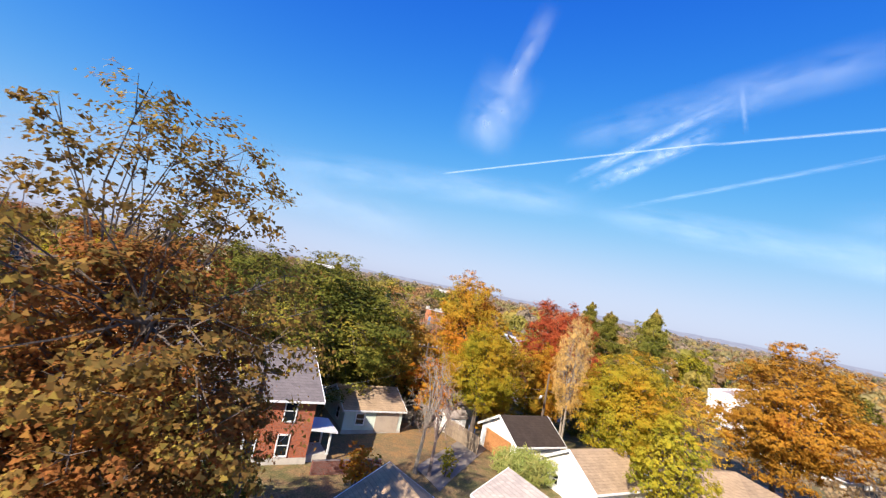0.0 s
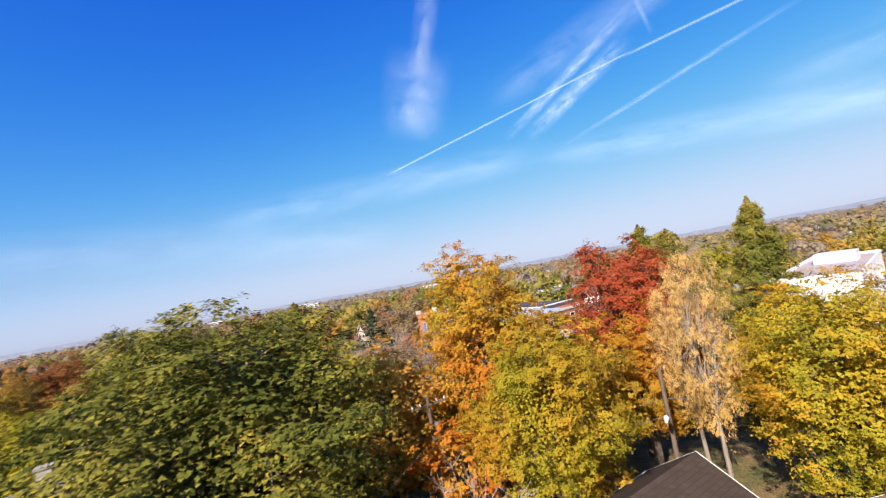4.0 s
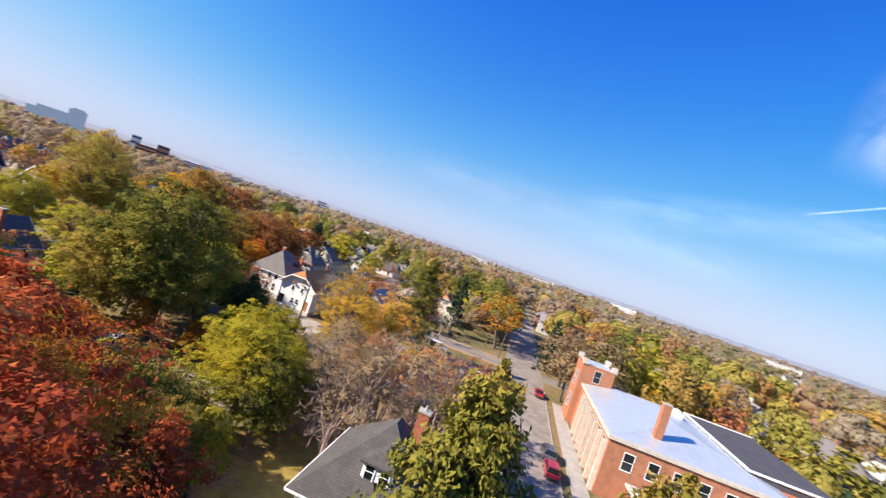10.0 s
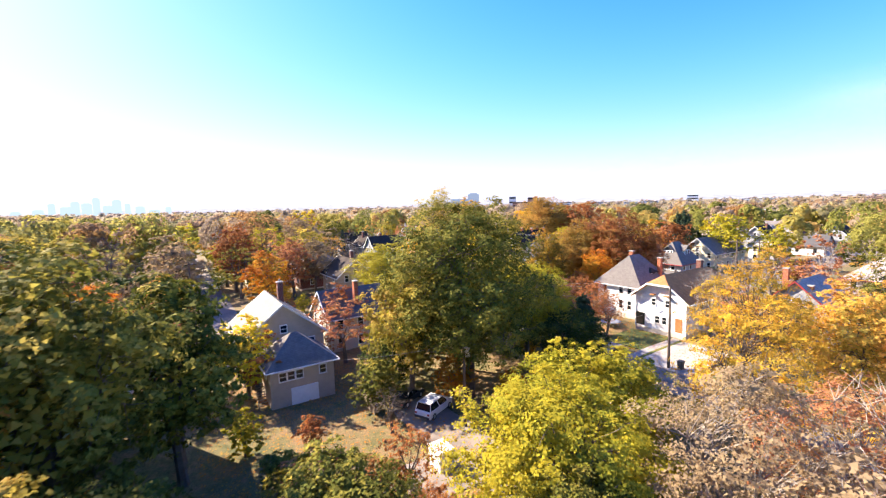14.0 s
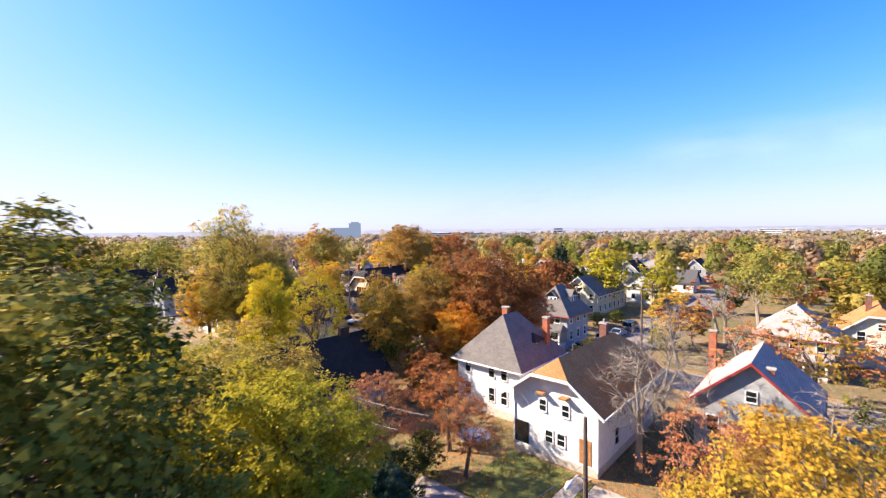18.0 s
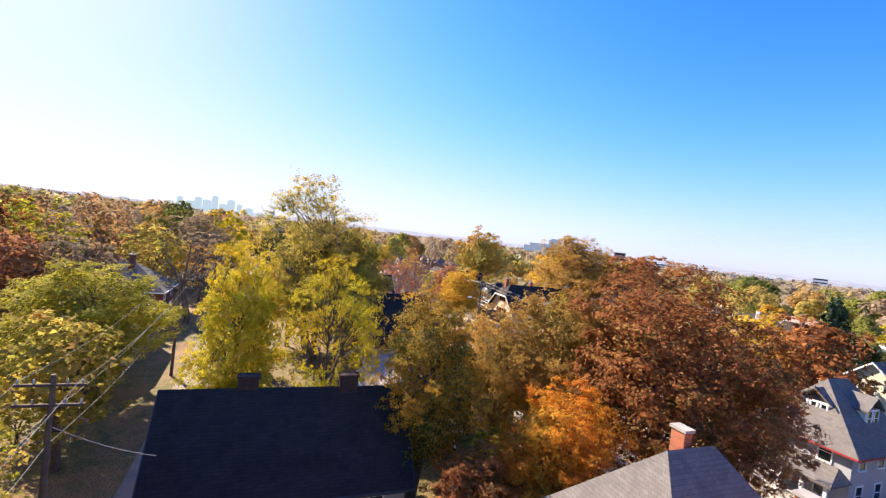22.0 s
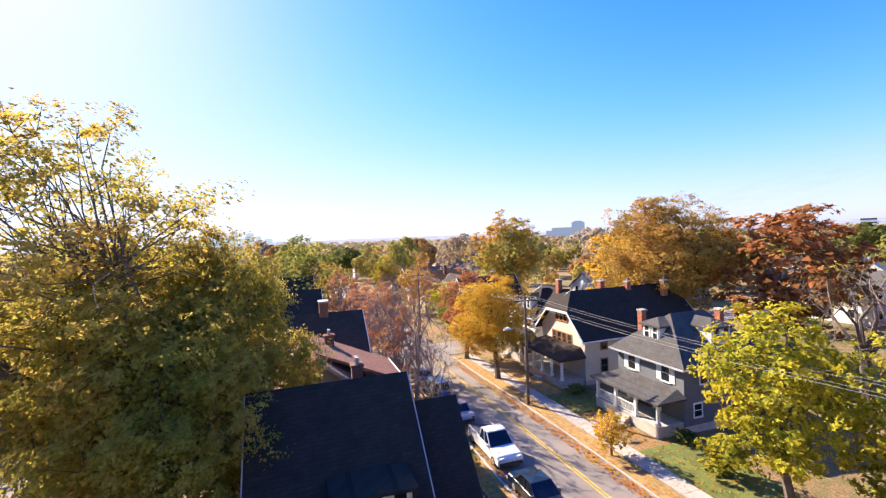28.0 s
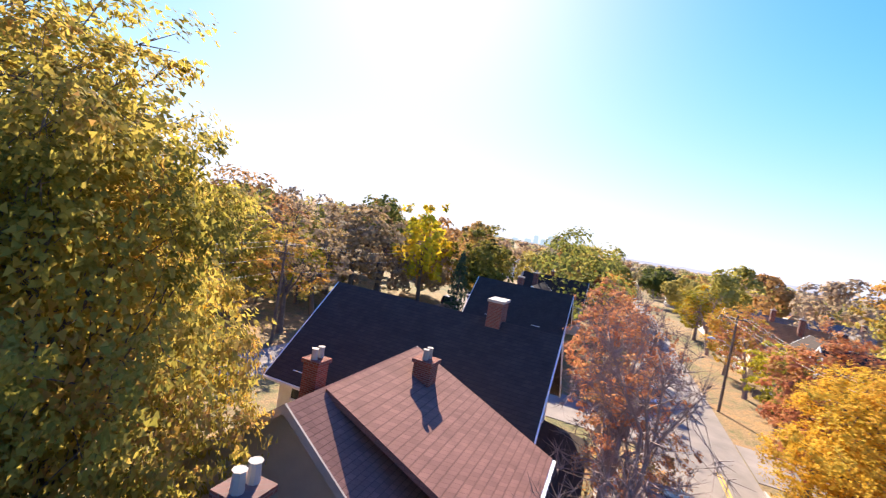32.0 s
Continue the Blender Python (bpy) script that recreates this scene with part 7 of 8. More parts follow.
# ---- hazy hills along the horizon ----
# the haze over the hills is a mottled blue-grey glow of their surface
m, t, b = nodes_of("hill_haze_glow")
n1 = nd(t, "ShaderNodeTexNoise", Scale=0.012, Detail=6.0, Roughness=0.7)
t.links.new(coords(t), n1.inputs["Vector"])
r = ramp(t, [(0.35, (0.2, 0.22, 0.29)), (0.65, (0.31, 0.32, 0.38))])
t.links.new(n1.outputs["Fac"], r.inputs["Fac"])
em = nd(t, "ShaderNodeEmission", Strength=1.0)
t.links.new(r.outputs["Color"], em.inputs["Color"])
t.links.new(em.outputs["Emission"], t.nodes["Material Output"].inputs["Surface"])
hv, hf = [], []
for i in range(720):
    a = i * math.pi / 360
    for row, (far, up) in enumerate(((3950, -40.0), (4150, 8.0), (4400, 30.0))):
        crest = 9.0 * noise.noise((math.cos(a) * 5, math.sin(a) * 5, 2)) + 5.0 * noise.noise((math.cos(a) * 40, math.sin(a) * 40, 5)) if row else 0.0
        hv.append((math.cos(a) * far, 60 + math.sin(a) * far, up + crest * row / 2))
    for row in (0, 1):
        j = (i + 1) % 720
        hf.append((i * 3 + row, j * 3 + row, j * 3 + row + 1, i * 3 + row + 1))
tagged(raw("backdrop", hv, hf, m), "low hills along the horizon, glowing blue-grey for haze", "hills", kind="structure")

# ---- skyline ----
# an even blue-grey glow puts distance haze on the far towers and hospital
m, t, b = nodes_of("skyline_haze_glow")
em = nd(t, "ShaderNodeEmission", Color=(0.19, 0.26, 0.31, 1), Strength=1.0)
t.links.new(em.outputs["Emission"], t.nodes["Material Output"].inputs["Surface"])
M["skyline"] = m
m, t, b = nodes_of("facade_haze_glow")
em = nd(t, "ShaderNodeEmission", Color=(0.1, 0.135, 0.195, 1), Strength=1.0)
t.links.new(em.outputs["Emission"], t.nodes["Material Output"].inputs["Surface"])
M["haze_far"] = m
M["haze_white"] = surface("white_facade", (0.75, 0.76, 0.78), 0.8, 0.05, 0.1, 1.0, 0.1)
M["haze_brick"] = surface("distant_brick_facade", (0.4, 0.24, 0.18), 0.8, 0.05, 0.1, 1.0, 0.1)


def tower(yaw, far, w, d, h, mat, label, name="office_tower", step=True, rows=8):
    x, y = -math.sin(radians(yaw)) * far, math.cos(radians(yaw)) * far
    g = ground_z(x, y)
    root = base(name, x, y, label, "tower" if h > 60 else "building", g, turn=yaw)
    part("shaft", boxes((-w / 2, -d / 2, -3, w / 2, d / 2, h)), mat, root)
    if step:
        part("crown", boxes((-w / 3, -d / 3, h, w / 3, d / 3, h * 1.07)), mat, root)
    for i in range(rows):
        z = h * (i + 0.5) / rows
        part("window_band", boxes((-w / 2 * 0.94, -d / 2 - 0.3, z, w / 2 * 0.94, -d / 2 + 0.2, z + h / rows * 0.35)), M["glass"], root)
    return root


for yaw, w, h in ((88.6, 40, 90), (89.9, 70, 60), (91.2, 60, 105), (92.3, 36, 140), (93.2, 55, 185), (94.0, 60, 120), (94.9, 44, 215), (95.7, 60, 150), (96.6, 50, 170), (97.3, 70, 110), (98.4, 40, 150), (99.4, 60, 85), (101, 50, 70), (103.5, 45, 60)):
    tower(yaw, 3900, w, 50, h * 0.56, M["skyline"], "office tower on the skyline, glowing pale blue for haze", rows=0)
tower(52.6, 1450, 70, 30, 42, M["haze_far"], "broad glazed hospital block on the horizon, glowing blue-grey for haze", "hospital", False, 0)
tower(51.0, 1450, 36, 30, 56, M["haze_far"], "tall hospital tower on the horizon, glowing pale blue-grey for haze", "hospital", True, 0)
tower(53.9, 1460, 40, 30, 34, M["haze_far"], "lower glazed hospital wing on the horizon, glowing blue-grey for haze", "hospital", False, 0)
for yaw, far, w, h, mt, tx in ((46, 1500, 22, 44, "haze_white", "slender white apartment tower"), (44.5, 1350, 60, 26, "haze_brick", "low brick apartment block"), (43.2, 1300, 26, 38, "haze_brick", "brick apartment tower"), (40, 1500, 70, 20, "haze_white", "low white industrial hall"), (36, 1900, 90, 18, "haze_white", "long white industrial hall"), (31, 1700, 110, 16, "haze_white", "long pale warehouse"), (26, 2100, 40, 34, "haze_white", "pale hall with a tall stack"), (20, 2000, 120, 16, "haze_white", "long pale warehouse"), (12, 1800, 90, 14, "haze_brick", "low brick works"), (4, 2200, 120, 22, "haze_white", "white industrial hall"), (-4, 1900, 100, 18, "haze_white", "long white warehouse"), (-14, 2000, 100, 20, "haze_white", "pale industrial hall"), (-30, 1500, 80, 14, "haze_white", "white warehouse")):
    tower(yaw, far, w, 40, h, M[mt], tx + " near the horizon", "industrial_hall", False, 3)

# ---- high clouds and vapour trails ----
def vapour(name, soft, dense, along, across, curl):
    m, t, b = nodes_of(name)
    gen = coords(t, "Generated")
    sep = t.nodes.new("ShaderNodeSeparateXYZ")
    t.links.new(gen, sep.inputs["Vector"])

    def hump(out, edge):
        a = t.nodes.new("ShaderNodeMath")
        a.operation = "PINGPONG"
        a.inputs[1].default_value = 0.5
        t.links.new(out, a.inputs[0])
        mr = t.nodes.new("ShaderNodeMapRange")
        mr.interpolation_type = "SMOOTHSTEP"
        mr.inputs["From Max"].default_value = edge
        t.links.new(a.outputs[0], mr.inputs["Value"])
        return mr.outputs["Result"]
    hu, hv = hump(sep.outputs["X"], along), hump(sep.outputs["Y"], 0.5)
    mp = t.nodes.new("ShaderNodeMapping")
    mp.inputs["Scale"].default_value = across
    t.links.new(gen, mp.inputs["Vector"])
    n1 = nd(t, "ShaderNodeTexNoise", Scale=3.0, Detail=7.0, Roughness=0.62, Distortion=curl)
    t.links.new(mp.outputs["Vector"], n1.inputs["Vector"])
    r = ramp(t, [(soft, (0, 0, 0)), (min(1.0, soft + 0.4), (1, 1, 1))])
    t.links.new(n1.outputs["Fac"], r.inputs["Fac"])
    x = None
    for o in (hu, hv, r.outputs["Color"]):
        if x is None:
            x = o
            continue
        mu = t.nodes.new("ShaderNodeMath")
        mu.operation = "MULTIPLY"
        t.links.new(x, mu.inputs[0])
        t.links.new(o, mu.inputs[1])
        x = mu.outputs[0]
    mu = t.nodes.new("ShaderNodeMath")
    mu.operation = "MULTIPLY"
    mu.inputs[1].default_value = dense
    t.links.new(x, mu.inputs[0])
    tr = t.nodes.new("ShaderNodeBsdfTransparent")
    df = t.nodes.new("ShaderNodeBsdfDiffuse")
    df.inputs["Color"].default_value = (0.62, 0.76, 0.97, 1)
    mix = t.nodes.new("ShaderNodeMixShader")
    t.links.new(mu.outputs[0], mix.inputs["Fac"])
    t.links.new(tr.outputs["BSDF"], mix.inputs[1])
    t.links.new(df.outputs["BSDF"], mix.inputs[2])
    t.links.new(mix.outputs["Shader"], t.nodes["Material Output"].inputs["Surface"])
    return m


V_LINE = vapour("sharp_vapour_trail", 0.1, 0.36, 0.06, (18, 0.6, 1), 0.1)
V_FAINT = vapour("faint_vapour_trail", 0.3, 0.26, 0.3, (4, 1.0, 1), 0.15)
V_SOFT = vapour("spread_vapour_trail", 0.3, 0.5, 0.3, (4, 1.0, 1), 0.15)
V_WISP = vapour("thin_wispy_cloud", 0.22, 0.36, 0.36, (1.1, 0.8, 1), 0.5)
V_VEIL = vapour("faint_cloud_veil", 0.28, 0.24, 0.3, (2.0, 0.8, 1), 0.1)


def trail(a0, e0, a1, e1, width, mat, label, name="vapour_trail"):
    """A sheet of ice cloud high and far off, from one heading and height to another, width in degrees."""
    far = 4300.0

    def at(a, e):
        a, e = radians(a), radians(e)
        return Vector((-math.sin(a) * math.cos(e), math.cos(a) * math.cos(e), math.sin(e))) * far
    p, q = at(a0, e0), at(a1, e1)
    c = (p + q) / 2
    ux = (q - p).normalized()
    uz = -c.normalized()
    uy = uz.cross(ux).normalized()
    n, w, ln = 24, far * math.tan(radians(width)) / 2, (q - p).length
    vs = [(ln * (i / n - 0.5), w * s, 0) for i in range(n + 1) for s in (-1, 0, 1)]
    fs = [(i * 3 + j, i * 3 + 3 + j, i * 3 + 4 + j, i * 3 + 1 + j) for i in range(n) for j in (0, 1)]
    ob = raw(name, vs, fs, mat)
    rot = Matrix((ux, uy, ux.cross(uy))).transposed().to_4x4()
    ob.matrix_world = Matrix.Translation(c) @ rot
    return tagged(ob, label, "cloud")


trail(-26.5, 14.6, -60.2, 22.0, 0.34, V_LINE, "sharp white vapour trail across the blue sky")
trail(-58.0, 21.6, -115, 18.0, 0.42, V_LINE, "sharp white vapour trail across the blue sky")
trail(-42.6, 15.9, -61.5, 26.6, 1.7, V_SOFT, "spreading vapour trail crossing another")
trail(-45.5, 15.5, -60.5, 23.8, 2.6, V_SOFT, "spreading soft vapour trail")
trail(-40.5, 20.2, -78, 29.6, 5.5, V_VEIL, "broad thin wispy cloud streak", "wispy_cloud")
trail(-30.8, 17.6, -34.2, 29.5, 9.5, V_WISP, "pale feathered wisp of cloud", "wispy_cloud")
trail(-32.6, 24.0, -37.5, 36.5, 3.4, V_WISP, "narrow tail of a feathered cloud", "wispy_cloud")
trail(-48.5, 13.3, -78, 20.8, 0.7, V_FAINT, "faint short vapour trail")
trail(-88, 22.2, -103, 23.5, 0.9, V_FAINT, "faint short vapour trail")
trail(-104, 22.4, -116, 22.2, 1.0, V_FAINT, "faint short vapour trail")
trail(-106, 22.6, -113, 17.5, 0.9, V_FAINT, "faint short vapour trail")
trail(-61.1, 28.2, -62.4, 22.6, 0.7, V_FAINT, "faint upright vapour streak")
trail(-2, 10.5, -50, 13.6, 5.0, V_VEIL, "long faint band of high cloud", "cloud_veil")
trail(-44, 13.0, -95, 7.0, 4.5, V_VEIL, "long faint band of high cloud", "cloud_veil")
trail(-68, 13.2, -120, 12.2, 6.0, V_VEIL, "faint veil of high cloud", "cloud_veil")
trail(46, 1.2, -12, 11.6, 7.0, V_VEIL, "slanting veil of high cloud", "cloud_veil")
trail(20, 9.0, -30, 6.5, 6.0, V_VEIL, "faint veil low over the horizon", "cloud_veil")

# ---- cars ----
def car(x, y, turn, paint, kind="sedan", label="", z=None):
    """A parked car; its nose points along its own +x."""
    ln, wd, ht, nose, tail, belt = {"sedan": (4.6, 1.8, 1.45, 1.25, 0.85, 0.88), "suv": (4.7, 1.9, 1.75, 1.2, 0.15, 1.0), "pickup": (5.5, 1.95, 1.85, 1.5, 2.1, 1.08), "van": (4.9, 1.95, 1.9, 0.9, 0.1, 1.05)}[kind]
    root = new("pickup_truck" if kind == "pickup" else "car")
    root.matrix_world = pose(x, y, (ground_z(x, y) if z is None else z) + 0.06, 0, 0, turn)
    word = {"sedan": "sedan", "suv": "sport utility vehicle", "pickup": "pickup truck", "van": "minivan"}[kind]
    tagged(root, label or (paint + " " + word + " parked at the kerb"), "truck" if kind == "pickup" else "car")
    h = ln / 2
    prof = [(-h, 0.32), (-h + 0.05, belt - 0.14), (-h + 0.15, belt), (h - nose, belt), (h - 0.25, belt - 0.16), (h, belt - 0.35), (h, 0.32)]
    bm = bmesh.new()
    rings = []
    for s, k in ((-wd / 2, 0.985), (-wd / 2 + 0.06, 1.0), (wd / 2 - 0.06, 1.0), (wd / 2, 0.985)):
        rings.append([bm.verts.new((px * k, s, 0.32 + (pz - 0.32) * (1 if k == 1 else 0.93))) for px, pz in prof])
    for a, b_ in zip(rings, rings[1:]):
        for i in range(len(prof)):
            bm.faces.new((a[i], a[(i + 1) % len(prof)], b_[(i + 1) % len(prof)], b_[i]))
    bm.faces.new(rings[0][::-1])
    bm.faces.new(rings[-1])
    part("body", bm, PAINT[paint], root)
    x0, x1 = -h + tail + 0.1, h - nose
    cab = [(x0, belt - 0.01), (x0 + (0.12 if kind != "sedan" else 0.55), ht - 0.05), (x1 - 0.75, ht - 0.04), (x1 + 0.1, belt - 0.01)]
    if kind in ("suv", "van"):
        cab[0] = (-h + 0.22, belt - 0.01)
        cab[1] = (-h + 0.45, ht - 0.05)
    bm = bmesh.new()
    rr_ = []
    for s in (-1, 1):
        rr_.append([bm.verts.new((px, s * (wd / 2 - (0.05 if pz < ht - 0.3 else 0.22)), pz)) for px, pz in cab])
    for i in range(4):
        bm.faces.new((rr_[0][i], rr_[0][(i + 1) % 4], rr_[1][(i + 1) % 4], rr_[1][i]))
    bm.faces.new(rr_[0][::-1])
    bm.faces.new(rr_[1])
    part("glazing", bm, M["glass"], root)
    bm = bmesh.new()
    ax, bx_ = cab[1][0] - 0.03, cab[2][0] + 0.05
    solid(bm, [(ax, -wd / 2 + 0.2, ht - 0.02), (bx_, -wd / 2 + 0.2, ht - 0.02), (bx_, wd / 2 - 0.2, ht - 0.02), (ax, wd / 2 - 0.2, ht - 0.02), ((ax + bx_) / 2, 0, ht + 0.03)], [[0, 1, 4], [1, 2, 4], [2, 3, 4], [3, 0, 4]], 0.07)
    part("roof_panel", bm, PAINT[paint], root)
    for s in (-1, 1):
        for pa, pb in ((cab[0], cab[1]), (cab[3], cab[2]), (((cab[0][0] + cab[3][0]) / 2, belt), ((cab[1][0] + cab[2][0]) / 2, ht - 0.05))):
            bm = bmesh.new()
            tube(bm, [(pa[0], s * (wd / 2 - 0.04), pa[1]), (pb[0], s * (wd / 2 - 0.2), pb[1])], [0.05, 0.045], 5)
            part("pillar", bm, PAINT[paint], root)
        part("headlight", boxes((h - 0.12, s * (wd / 2 - 0.3) - 0.16, belt - 0.38, h + 0.015, s * (wd / 2 - 0.3) + 0.16, belt - 0.24)), M["white"], root)
        part("tail_light", boxes((-h - 0.015, s * (wd / 2 - 0.2) - 0.12, belt - 0.34, -h + 0.1, s * (wd / 2 - 0.2) + 0.12, belt - 0.16)), M["red_trim"], root)
        part("mirror", boxes((x1 - 0.25, s * (wd / 2 + 0.06) - 0.08, belt, x1 - 0.1, s * (wd / 2 + 0.06) + 0.08, belt + 0.14)), PAINT[paint], root)
        for wx in (-h + 0.85, h - 0.9):
            bm = bmesh.new()
            yy = s * (wd / 2 - 0.1)
            tube(bm, [(wx, yy - 0.11, 0.32), (wx, yy + 0.11, 0.32)], [0.33, 0.33], 16)
            wl = part("tyre", bm, M["rubber"], root)
            bm = bmesh.new()
            tube(bm, [(wx, yy - 0.125, 0.32), (wx, yy + 0.125, 0.32)], [0.2, 0.2], 12)
            part("rim", bm, M["steel"], wl)
    if kind == "pickup":
        part("bed", boxes((-h + 0.15, -wd / 2 + 0.12, belt - 0.3, -h + 1.85, wd / 2 - 0.12, belt + 0.01)), M["charcoal"], root)
        part("bed_rail", boxes((-h + 0.1, -wd / 2 + 0.02, belt, -h + 1.9, -wd / 2 + 0.12, belt + 0.06)), PAINT[paint], root)
        part("bed_rail", boxes((-h + 0.1, wd / 2 - 0.12, belt, -h + 1.9, wd / 2 - 0.02, belt + 0.06)), PAINT[paint], root)
    part("bumper", boxes((h - 0.06, -wd / 2 + 0.08, 0.3, h + 0.06, wd / 2 - 0.08, 0.52)), M["charcoal"], root)
    part("bumper", boxes((-h - 0.06, -wd / 2 + 0.08, 0.3, -h + 0.06, wd / 2 - 0.08, 0.52)), M["charcoal"], root)
    return root


car(-61.2, 119.1, 0, "white", "pickup", "white crew-cab pickup truck parked beside the verge")
car(-68.6, 118.9, 180, "silver", "sedan")
car(-54.6, 118.9, 0, "black", "sedan", "black sedan parked in the shade below the mauve house")
car(-75.2, 119.0, 180, "blue", "suv")
car(-80.2, 119.0, 180, "grey", "sedan")
car(-102, 119.0, 0, "silver", "suv")
car(-34.2, 105.2, 70, "black", "sedan", "black sedan parked in the yard under the maple")
for yy, p, k in ((135.2, "blue", "sedan"), (145.0, "white", "suv"), (151.5, "silver", "sedan"), (158.5, "grey", "van"), (180, "red", "sedan")):
    car(-16.6, yy, 90, p, k, p + " car parked along the side street")
car(25.0, 106.5, 20, "red", "sedan", "red car parked under the trees by the lot")
car(41.8, 96.0, 85, "green", "sedan", "green sedan parked beside the grass strip")
car(39.2, 104.5, 60, "black", "suv", "black sport utility vehicle in the parking lot")
car(38.8, 112.0, 60, "grey", "sedan", "dark grey sedan in the parking lot")
car(26.5, 118.0, 10, "white", "van", "white van at the edge of the parking lot")
car(44.6, 109.5, 90, "silver", "sedan", "silver sedan parked along the side street")
car(51.4, 113.0, 90, "red", "sedan", "red sedan parked along the side street")
car(51.8, 83.0, 90, "grey", "suv", "dark grey car parked before the church")
car(51.8, 77.2, 90, "red", "suv", "dark red car parked before the church")
car(-5.2, 61.8, 115, "white", "suv", "white sport utility vehicle in the shaded gravel yard")
car(-9.0, 60.6, 120, "black", "sedan", "black car beside the white one in the yard")
car(6.0, 37.5, 100, "white", "van", "white van half hidden beneath the trees")
car(-88.0, 49.2, 0, "white", "sedan", "white car parked on the narrow street")
car(2.6, 32.0, 20, "black", "sedan", "dark car parked under the big green tree")
car(134, 21.0, 10, "black", "sedan", "black car in the sunlit parking lot")
car(124.0, 19.5, 15, "grey", "suv", "dark grey car in the sunlit parking lot")
car(171, 27.5, 5, "white", "sedan", "white car in the sunlit parking lot")
car(170.5, 32.3, 0, "black", "suv", "black car in the sunlit parking lot")
for i, xx in enumerate((-118, -131, -146, -160, -178, -205, -236)):
    car(xx, 84.7, 180, ("silver", "black", "white", "grey", "red", "blue", "white")[i], ("sedan", "suv")[i % 2], ("silver", "black", "white", "grey", "red", "blue", "white")[i] + " car parked along the distant alley")

# ---- utility poles ----
def pole(x, y, h, turn=0.0, arms=1, can=False, lamp=False, label="weathered wooden utility pole with crossarm and cables"):
    root = base("utility_pole", x, y, label, "utility pole", turn=turn)
    bm = bmesh.new()
    tube(bm, [(0, 0, -0.5), (0.02, 0, h * 0.5), (0.03, 0.02, h)], [0.17, 0.14, 0.1], 9)
    part("shaft", bm, M["pole_wood"], root)
    for i in range(arms):
        z = h - 0.5 - 0.9 * i
        arm = part("crossarm", boxes((-1.3, -0.16, z, 1.3, -0.06, z + 0.12)), M["pole_wood"], root)
        for u in (-1.15, -0.6, 0.6, 1.15):
            bm = bmesh.new()
            tube(bm, [(u, -0.11, z + 0.1), (u, -0.11, z + 0.2), (u, -0.11, z + 0.32)], [0.03, 0.06, 0.03], 7)
            part("insulator", bm, M["stone"], arm)
    if can:
        bm = bmesh.new()
        tube(bm, [(0.42, 0, h - 2.6), (0.42, 0, h - 2.55), (0.42, 0, h - 1.7), (0.42, 0, h - 1.62)], [0.22, 0.27, 0.27, 0.1], 12)
        part("transformer", bm, M["steel"], root, "pale grey transformer can")
    if lamp:
        bm = bmesh.new()
        tube(bm, [(0, 0, h * 0.66), (-0.9, 0.0, h * 0.72), (-1.7, 0, h * 0.72)], [0.035, 0.03, 0.03], 6)
        la = part("lamp_arm", bm, M["steel"], root)
        bm = bmesh.new()
        tube(bm, [(-1.6, 0, h * 0.72), (-1.9, 0, h * 0.72 + 0.02), (-2.35, 0, h * 0.715)], [0.08, 0.16, 0.07], 8)
        part("lamp_head", bm, M["white"], la)
    return root


def cable(p, q, sag=0.8, r=0.02, mat="cable", label="slack overhead cable between poles"):
    bm = bmesh.new()
    n = 14
    pts = [(p[0] + (q[0] - p[0]) * i / n, p[1] + (q[1] - p[1]) * i / n, p[2] + (q[2] - p[2]) * i / n - sag * 4 * (i / n) * (1 - i / n)) for i in range(n + 1)]
    tube(bm, pts, [r] * (n + 1), 5)
    return tagged(part("cable", bm, M[mat]), label, "cable")


pole(-68.0, 126.0, 10.6, 90, 1, False, True, "wooden utility pole with street lamp beside the verge")
pole(-106, 126.2, 10.6, 90, 1, False, True, "wooden utility pole with street lamp beside the verge")
pole(-32, 129.6, 10.6, 90, 1)
pole(4.5, 88.9, 10.0, 90, 0, False, True, "slim wooden pole with street lamp beside the alley")
for xx in (-24, -53, -86, -120, -158):
    pole(xx, 82.6, 10.8, 90, 2)
pole(-10.2, 150.5, 10.8, 0, 3, False, False, "tall utility pole with three stacked crossarms")
pole(-4.2, 125.6, 12.6, 0, 1, False, False)
pole(36.6, 142, 10.0, 20, 2)
pole(41.0, 133.6, 10.0, 20, 1)
pole(-0.8, 62.6, 9.8, 20, 0, True, False, "wooden pole carrying a grey transformer in the yard")
pole(10.2, 22.6, 9.6, 0, 1, True, False, "wooden pole carrying a grey transformer by the garage")
pole(22.0, 14.5, 8.5, 30, 0, False, True, "wooden pole with a street lamp above the garages")
pole(-11.0, 1.2, 10.0, 0, 0, False, False, "dark wooden pole in front of the brick house")
pole(21.0, -0.5, 6.6, 0, 0, False, False, "weathered pole beside the pale garage")
pole(98.2, 8.0, 11.2, 0, 1)
pole(-60, 42.8, 10.5, 90, 1)
pole(-110, 42.8, 10.5, 90, 1)
for dy in (-1.15, -0.6, 0.6, 1.15):
    for a, b_ in ((-106, -68), (-68, -32)):
        ya, yb = (126.2, 126.0) if a < -70 else (126.0, 129.6)
        cable((a, ya + dy, ground_z(a, ya) + 10.4), (b_, yb + dy, ground_z(b_, yb) + 10.4), 0.7, 0.012)
for a, b_ in ((-158, -120), (-120, -86), (-86, -53), (-53, -24), (-24, -2)):
    for dy, dz in ((-1.1, 10.5), (0.0, 9.0), (1.1, 10.5), (0.1, 7.6)):
        cable((a, 82.5 + dy, ground_z(a, 82.6) + dz), (b_, 82.5 + dy, ground_z(b_, 82.6) + dz), 0.8, 0.012, "cable_pale", "pale overhead cable above the alley")
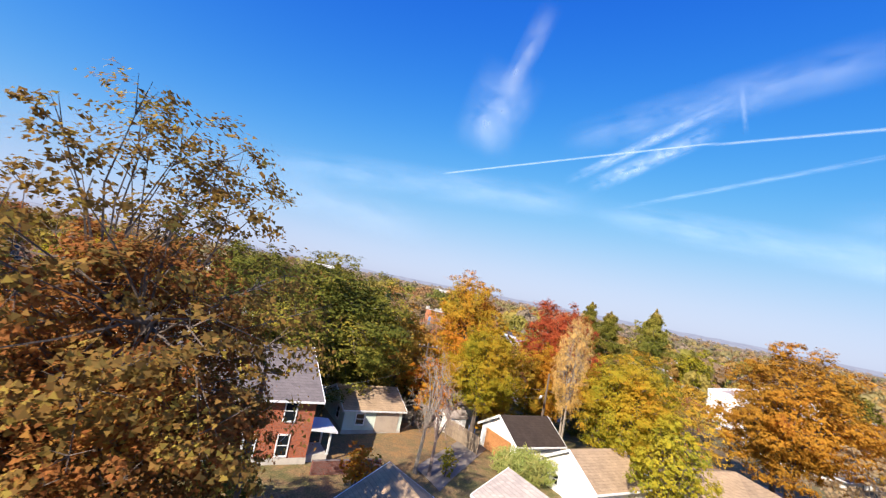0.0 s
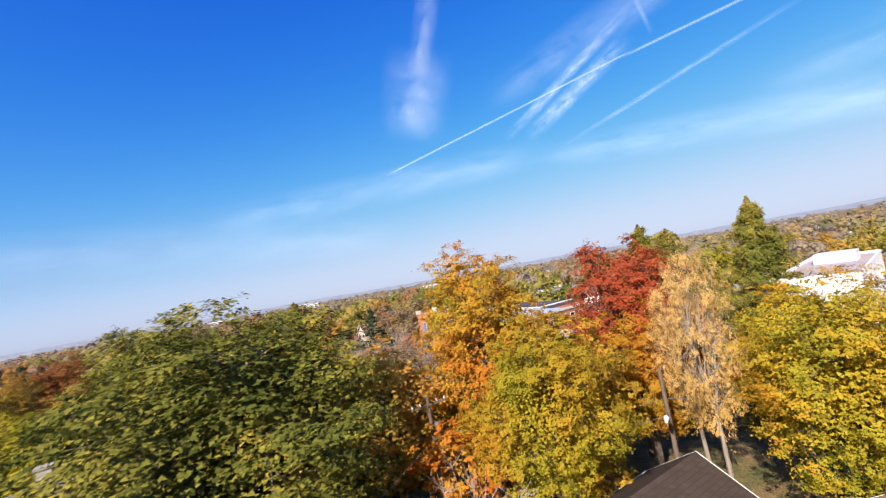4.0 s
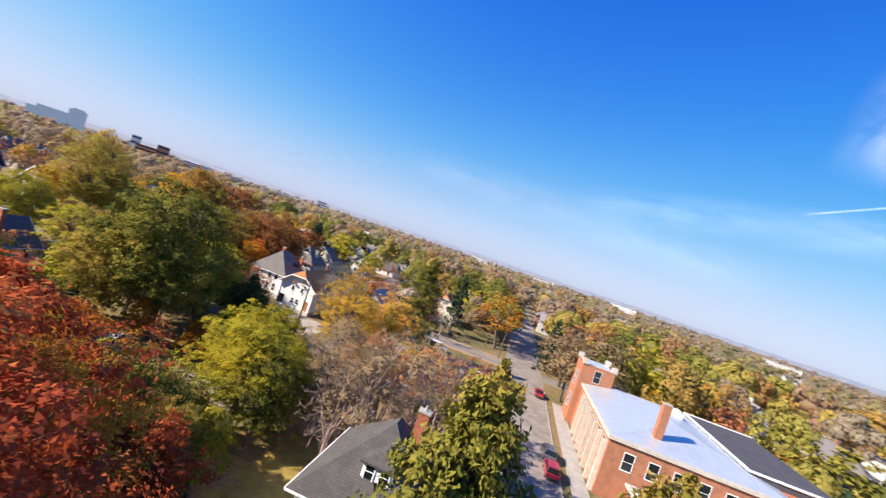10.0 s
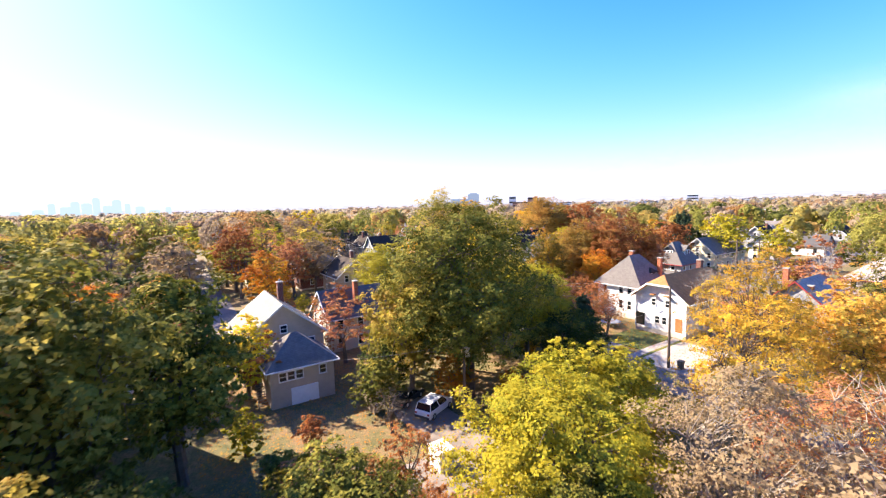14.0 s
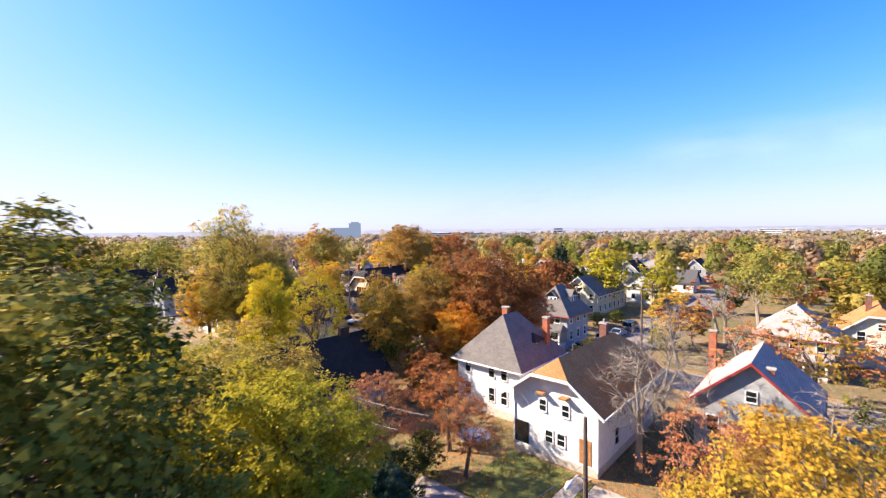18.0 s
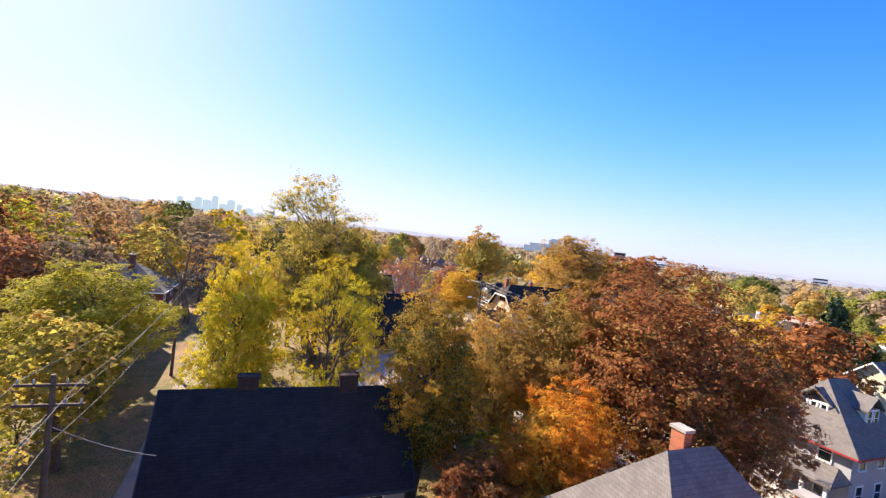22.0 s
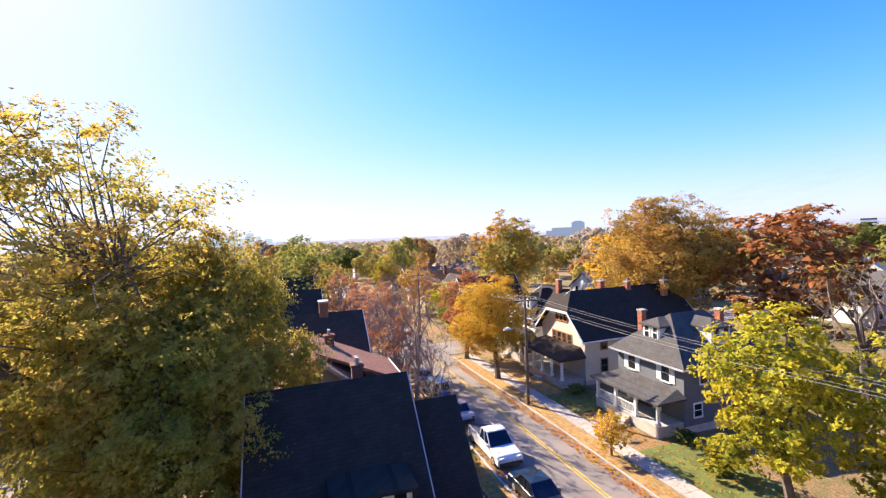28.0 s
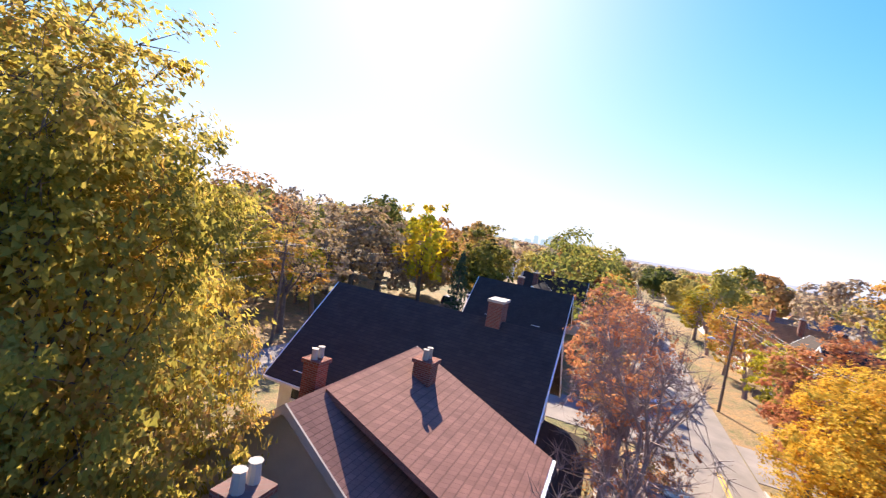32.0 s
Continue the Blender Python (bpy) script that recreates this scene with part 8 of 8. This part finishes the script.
cable((-24, 82.6, ground_z(-24, 82.6) + 8.5), (-25.5, 86.6, 7.6), 0.2, 0.02, "cable_pale", "pale service cable running to the roof")
cable((10.2, 22.6, ground_z(10, 22) + 7.5), (22.0, 14.5, ground_z(22, 14) + 6.6), 0.6, 0.012)
cable((10.2, 22.6, ground_z(10, 22) + 6.6), (22.0, 14.5, ground_z(22, 14) + 5.6), 0.7, 0.012)
cable((22.0, 14.5, ground_z(22, 14) + 6.6), (36, 6, 11.5), 0.6, 0.012)
cable((-9.0, 3.2, ground_z(-9, 3) + 5.2), (-6.0, 12.0, 9.4), 0.3, 0.015)
cable((10.2, 22.6, ground_z(10, 22) + 7.0), (-4.6, 16.0, 10.6), 0.6, 0.012)
cable((-0.8, 62.6, ground_z(-1, 62) + 8.5), (-15.6, 51.0, 5.4), 0.5, 0.012)
cable((4.5, 88.9, ground_z(4.5, 88.9) + 8.0), (-7, 100.5, 7.4), 0.4, 0.012)
cable((4.5, 88.9, ground_z(4.5, 88.9) + 7.5), (-0.8, 62.6, ground_z(-1, 62) + 8.2), 0.7, 0.012)

# ---- fences, bins, yard clutter ----
def fence(x0, y0, x1, y1, h, label, gap=0.16):
    root = base("fence", x0, y0, label, "fence", 0.0)
    root.matrix_world = Matrix()
    n = max(2, int(math.hypot(x1 - x0, y1 - y0) / gap))
    ang = math.atan2(y1 - y0, x1 - x0)
    me = None
    for i in range(n):
        x, y = x0 + (x1 - x0) * (i + 0.5) / n, y0 + (y1 - y0) * (i + 0.5) / n
        if me is None:
            bm = boxes((-gap * 0.44, -0.012, 0, gap * 0.44, 0.012, h))
            ob = part("board", bm, M["fence_wood"], root)
            me = ob.data
        else:
            ob = link("board", me, None, root)
        ob.location, ob.rotation_euler = (x, y, ground_z(x, y) + random.uniform(-0.05, 0.03)), (0, random.uniform(-0.02, 0.012), ang)
    return root


fence(12.2, 12.4, 12.4, 19.0, 1.7, "weathered plank fence along the gravel alley")
fence(12.4, 22.0, 12.6, 33.0, 1.7, "weathered plank fence along the gravel alley")
fence(-4.2, 26.5, 0.4, 26.5, 1.6, "grey plank fence behind the lawn")
fence(-24.0, 102.5, -18.2, 102.5, 1.6, "low plank fence between the back yards", 0.2)
fence(7.6, 99.0, 7.6, 110.0, 1.7, "plank fence beside the concrete drive", 0.2)
fence(-13.5, 56.2, -8.0, 56.2, 1.5, "plank fence beside the coach house", 0.2)


def bin_at(x, y, mat, label):
    root = base("wheelie_bin", x, y, label, "bin")
    bm = bmesh.new()
    vs = [(sx * k, sy * k, z) for z, k in ((0.08, 0.24), (1.0, 0.31)) for sx, sy in ((-1, -1), (1, -1), (1, 1), (-1, 1))]
    v = [bm.verts.new(p) for p in vs]
    for f in ((0, 3, 2, 1), (4, 5, 6, 7), (0, 1, 5, 4), (1, 2, 6, 5), (2, 3, 7, 6), (3, 0, 4, 7)):
        bm.faces.new([v[i] for i in f])
    part("body", bm, mat, root)
    part("lid", boxes((-0.34, -0.36, 1.0, 0.34, 0.34, 1.07)), mat, root)
    for s in (-0.22, 0.22):
        bm = bmesh.new()
        tube(bm, [(s - 0.04, 0.28, 0.1), (s + 0.04, 0.28, 0.1)], [0.1, 0.1], 10)
        part("wheel", bm, M["rubber"], root)


bin_at(5.6, 89.6, M["charcoal"], "black wheelie bin standing by the alley pole")
bin_at(15.6, 18.4, PAINT["blue"], "dark blue wheelie bin beside the white shed")
bin_at(13.6, 15.2, M["charcoal"], "black wheelie bin against the fence")
bin_at(15.0, 6.2, M["charcoal"], "dark wheelie bin beside the pale garage")
box_root = base("storage_box", 3.6, 57.0, "white storage cabinet standing in the yard", "cabinet")
part("body", boxes((-0.9, -0.7, 0, 0.9, 0.7, 1.7)), M["white"], box_root)
part("lid", boxes((-0.95, -0.75, 1.7, 0.95, 0.75, 1.78)), M["flat_pale"], box_root)
tramp = base("trampoline", -10.5, 98.5, "round blue trampoline in the back yard", "trampoline")
bm = bmesh.new()
tube(bm, [(0, 0, 0.78), (0, 0, 0.82)], [1.5, 1.5], 24)
part("mat", bm, PAINT["blue"], tramp)
for k in range(6):
    a = k * math.pi / 3
    bm = bmesh.new()
    tube(bm, [(1.4 * math.cos(a), 1.4 * math.sin(a), 0), (1.4 * math.cos(a), 1.4 * math.sin(a), 0.8)], [0.03, 0.03], 6)
    part("leg", bm, M["steel"], tramp)

# tall grass by the garages, hedges
rng = np.random.default_rng(5)
n = 2600
c = np.stack([rng.uniform(11.0, 15.5, n), rng.uniform(5.0, 9.0, n), np.zeros(n)], 1)
hh = rng.uniform(0.5, 2.3, n)
me = leaf_mesh("tall_grass", c + np.array([0, 0, 1]) * hh[:, None] + np.array([0, 0, ground_z(13, 7)]), rng.uniform(0.25, 0.5, n), np.tile((0.8, 0.2, 0.0), (n, 1)), 0.09)
tagged(link("tall_grass", me, M["dry_grass"]), "tall pale green and straw-coloured reeds by the garage", "grass", kind="stuff")
n = 26000
pts = []
q = random.Random(3)
for i in range(n):
    s = q.random()
    if s < 0.45:
        x, y = q.uniform(-86, -22), 0
        y = q.choice((q.uniform(125.9, 133.5), q.uniform(113.5, 117.5), q.uniform(117.8, 119.2), q.uniform(124.6, 125.6))) + bend(x)
    elif s < 0.7:
        x, y = q.uniform(-24, 24), q.uniform(40, 62)
    else:
        x, y = q.uniform(-30, 14), q.uniform(84, 116)
    pts.append((x, y, ground_z(x, y) + 0.16))
me = leaf_mesh("fallen_leaves", np.array(pts), rng.uniform(0.05, 0.12, n), np.tile((0, 0, 4.0), (n, 1)), 0.7)
tagged(link("fallen_leaves", me, L["orange"]), "scattered fallen orange and yellow leaves", "leaf litter", kind="stuff")
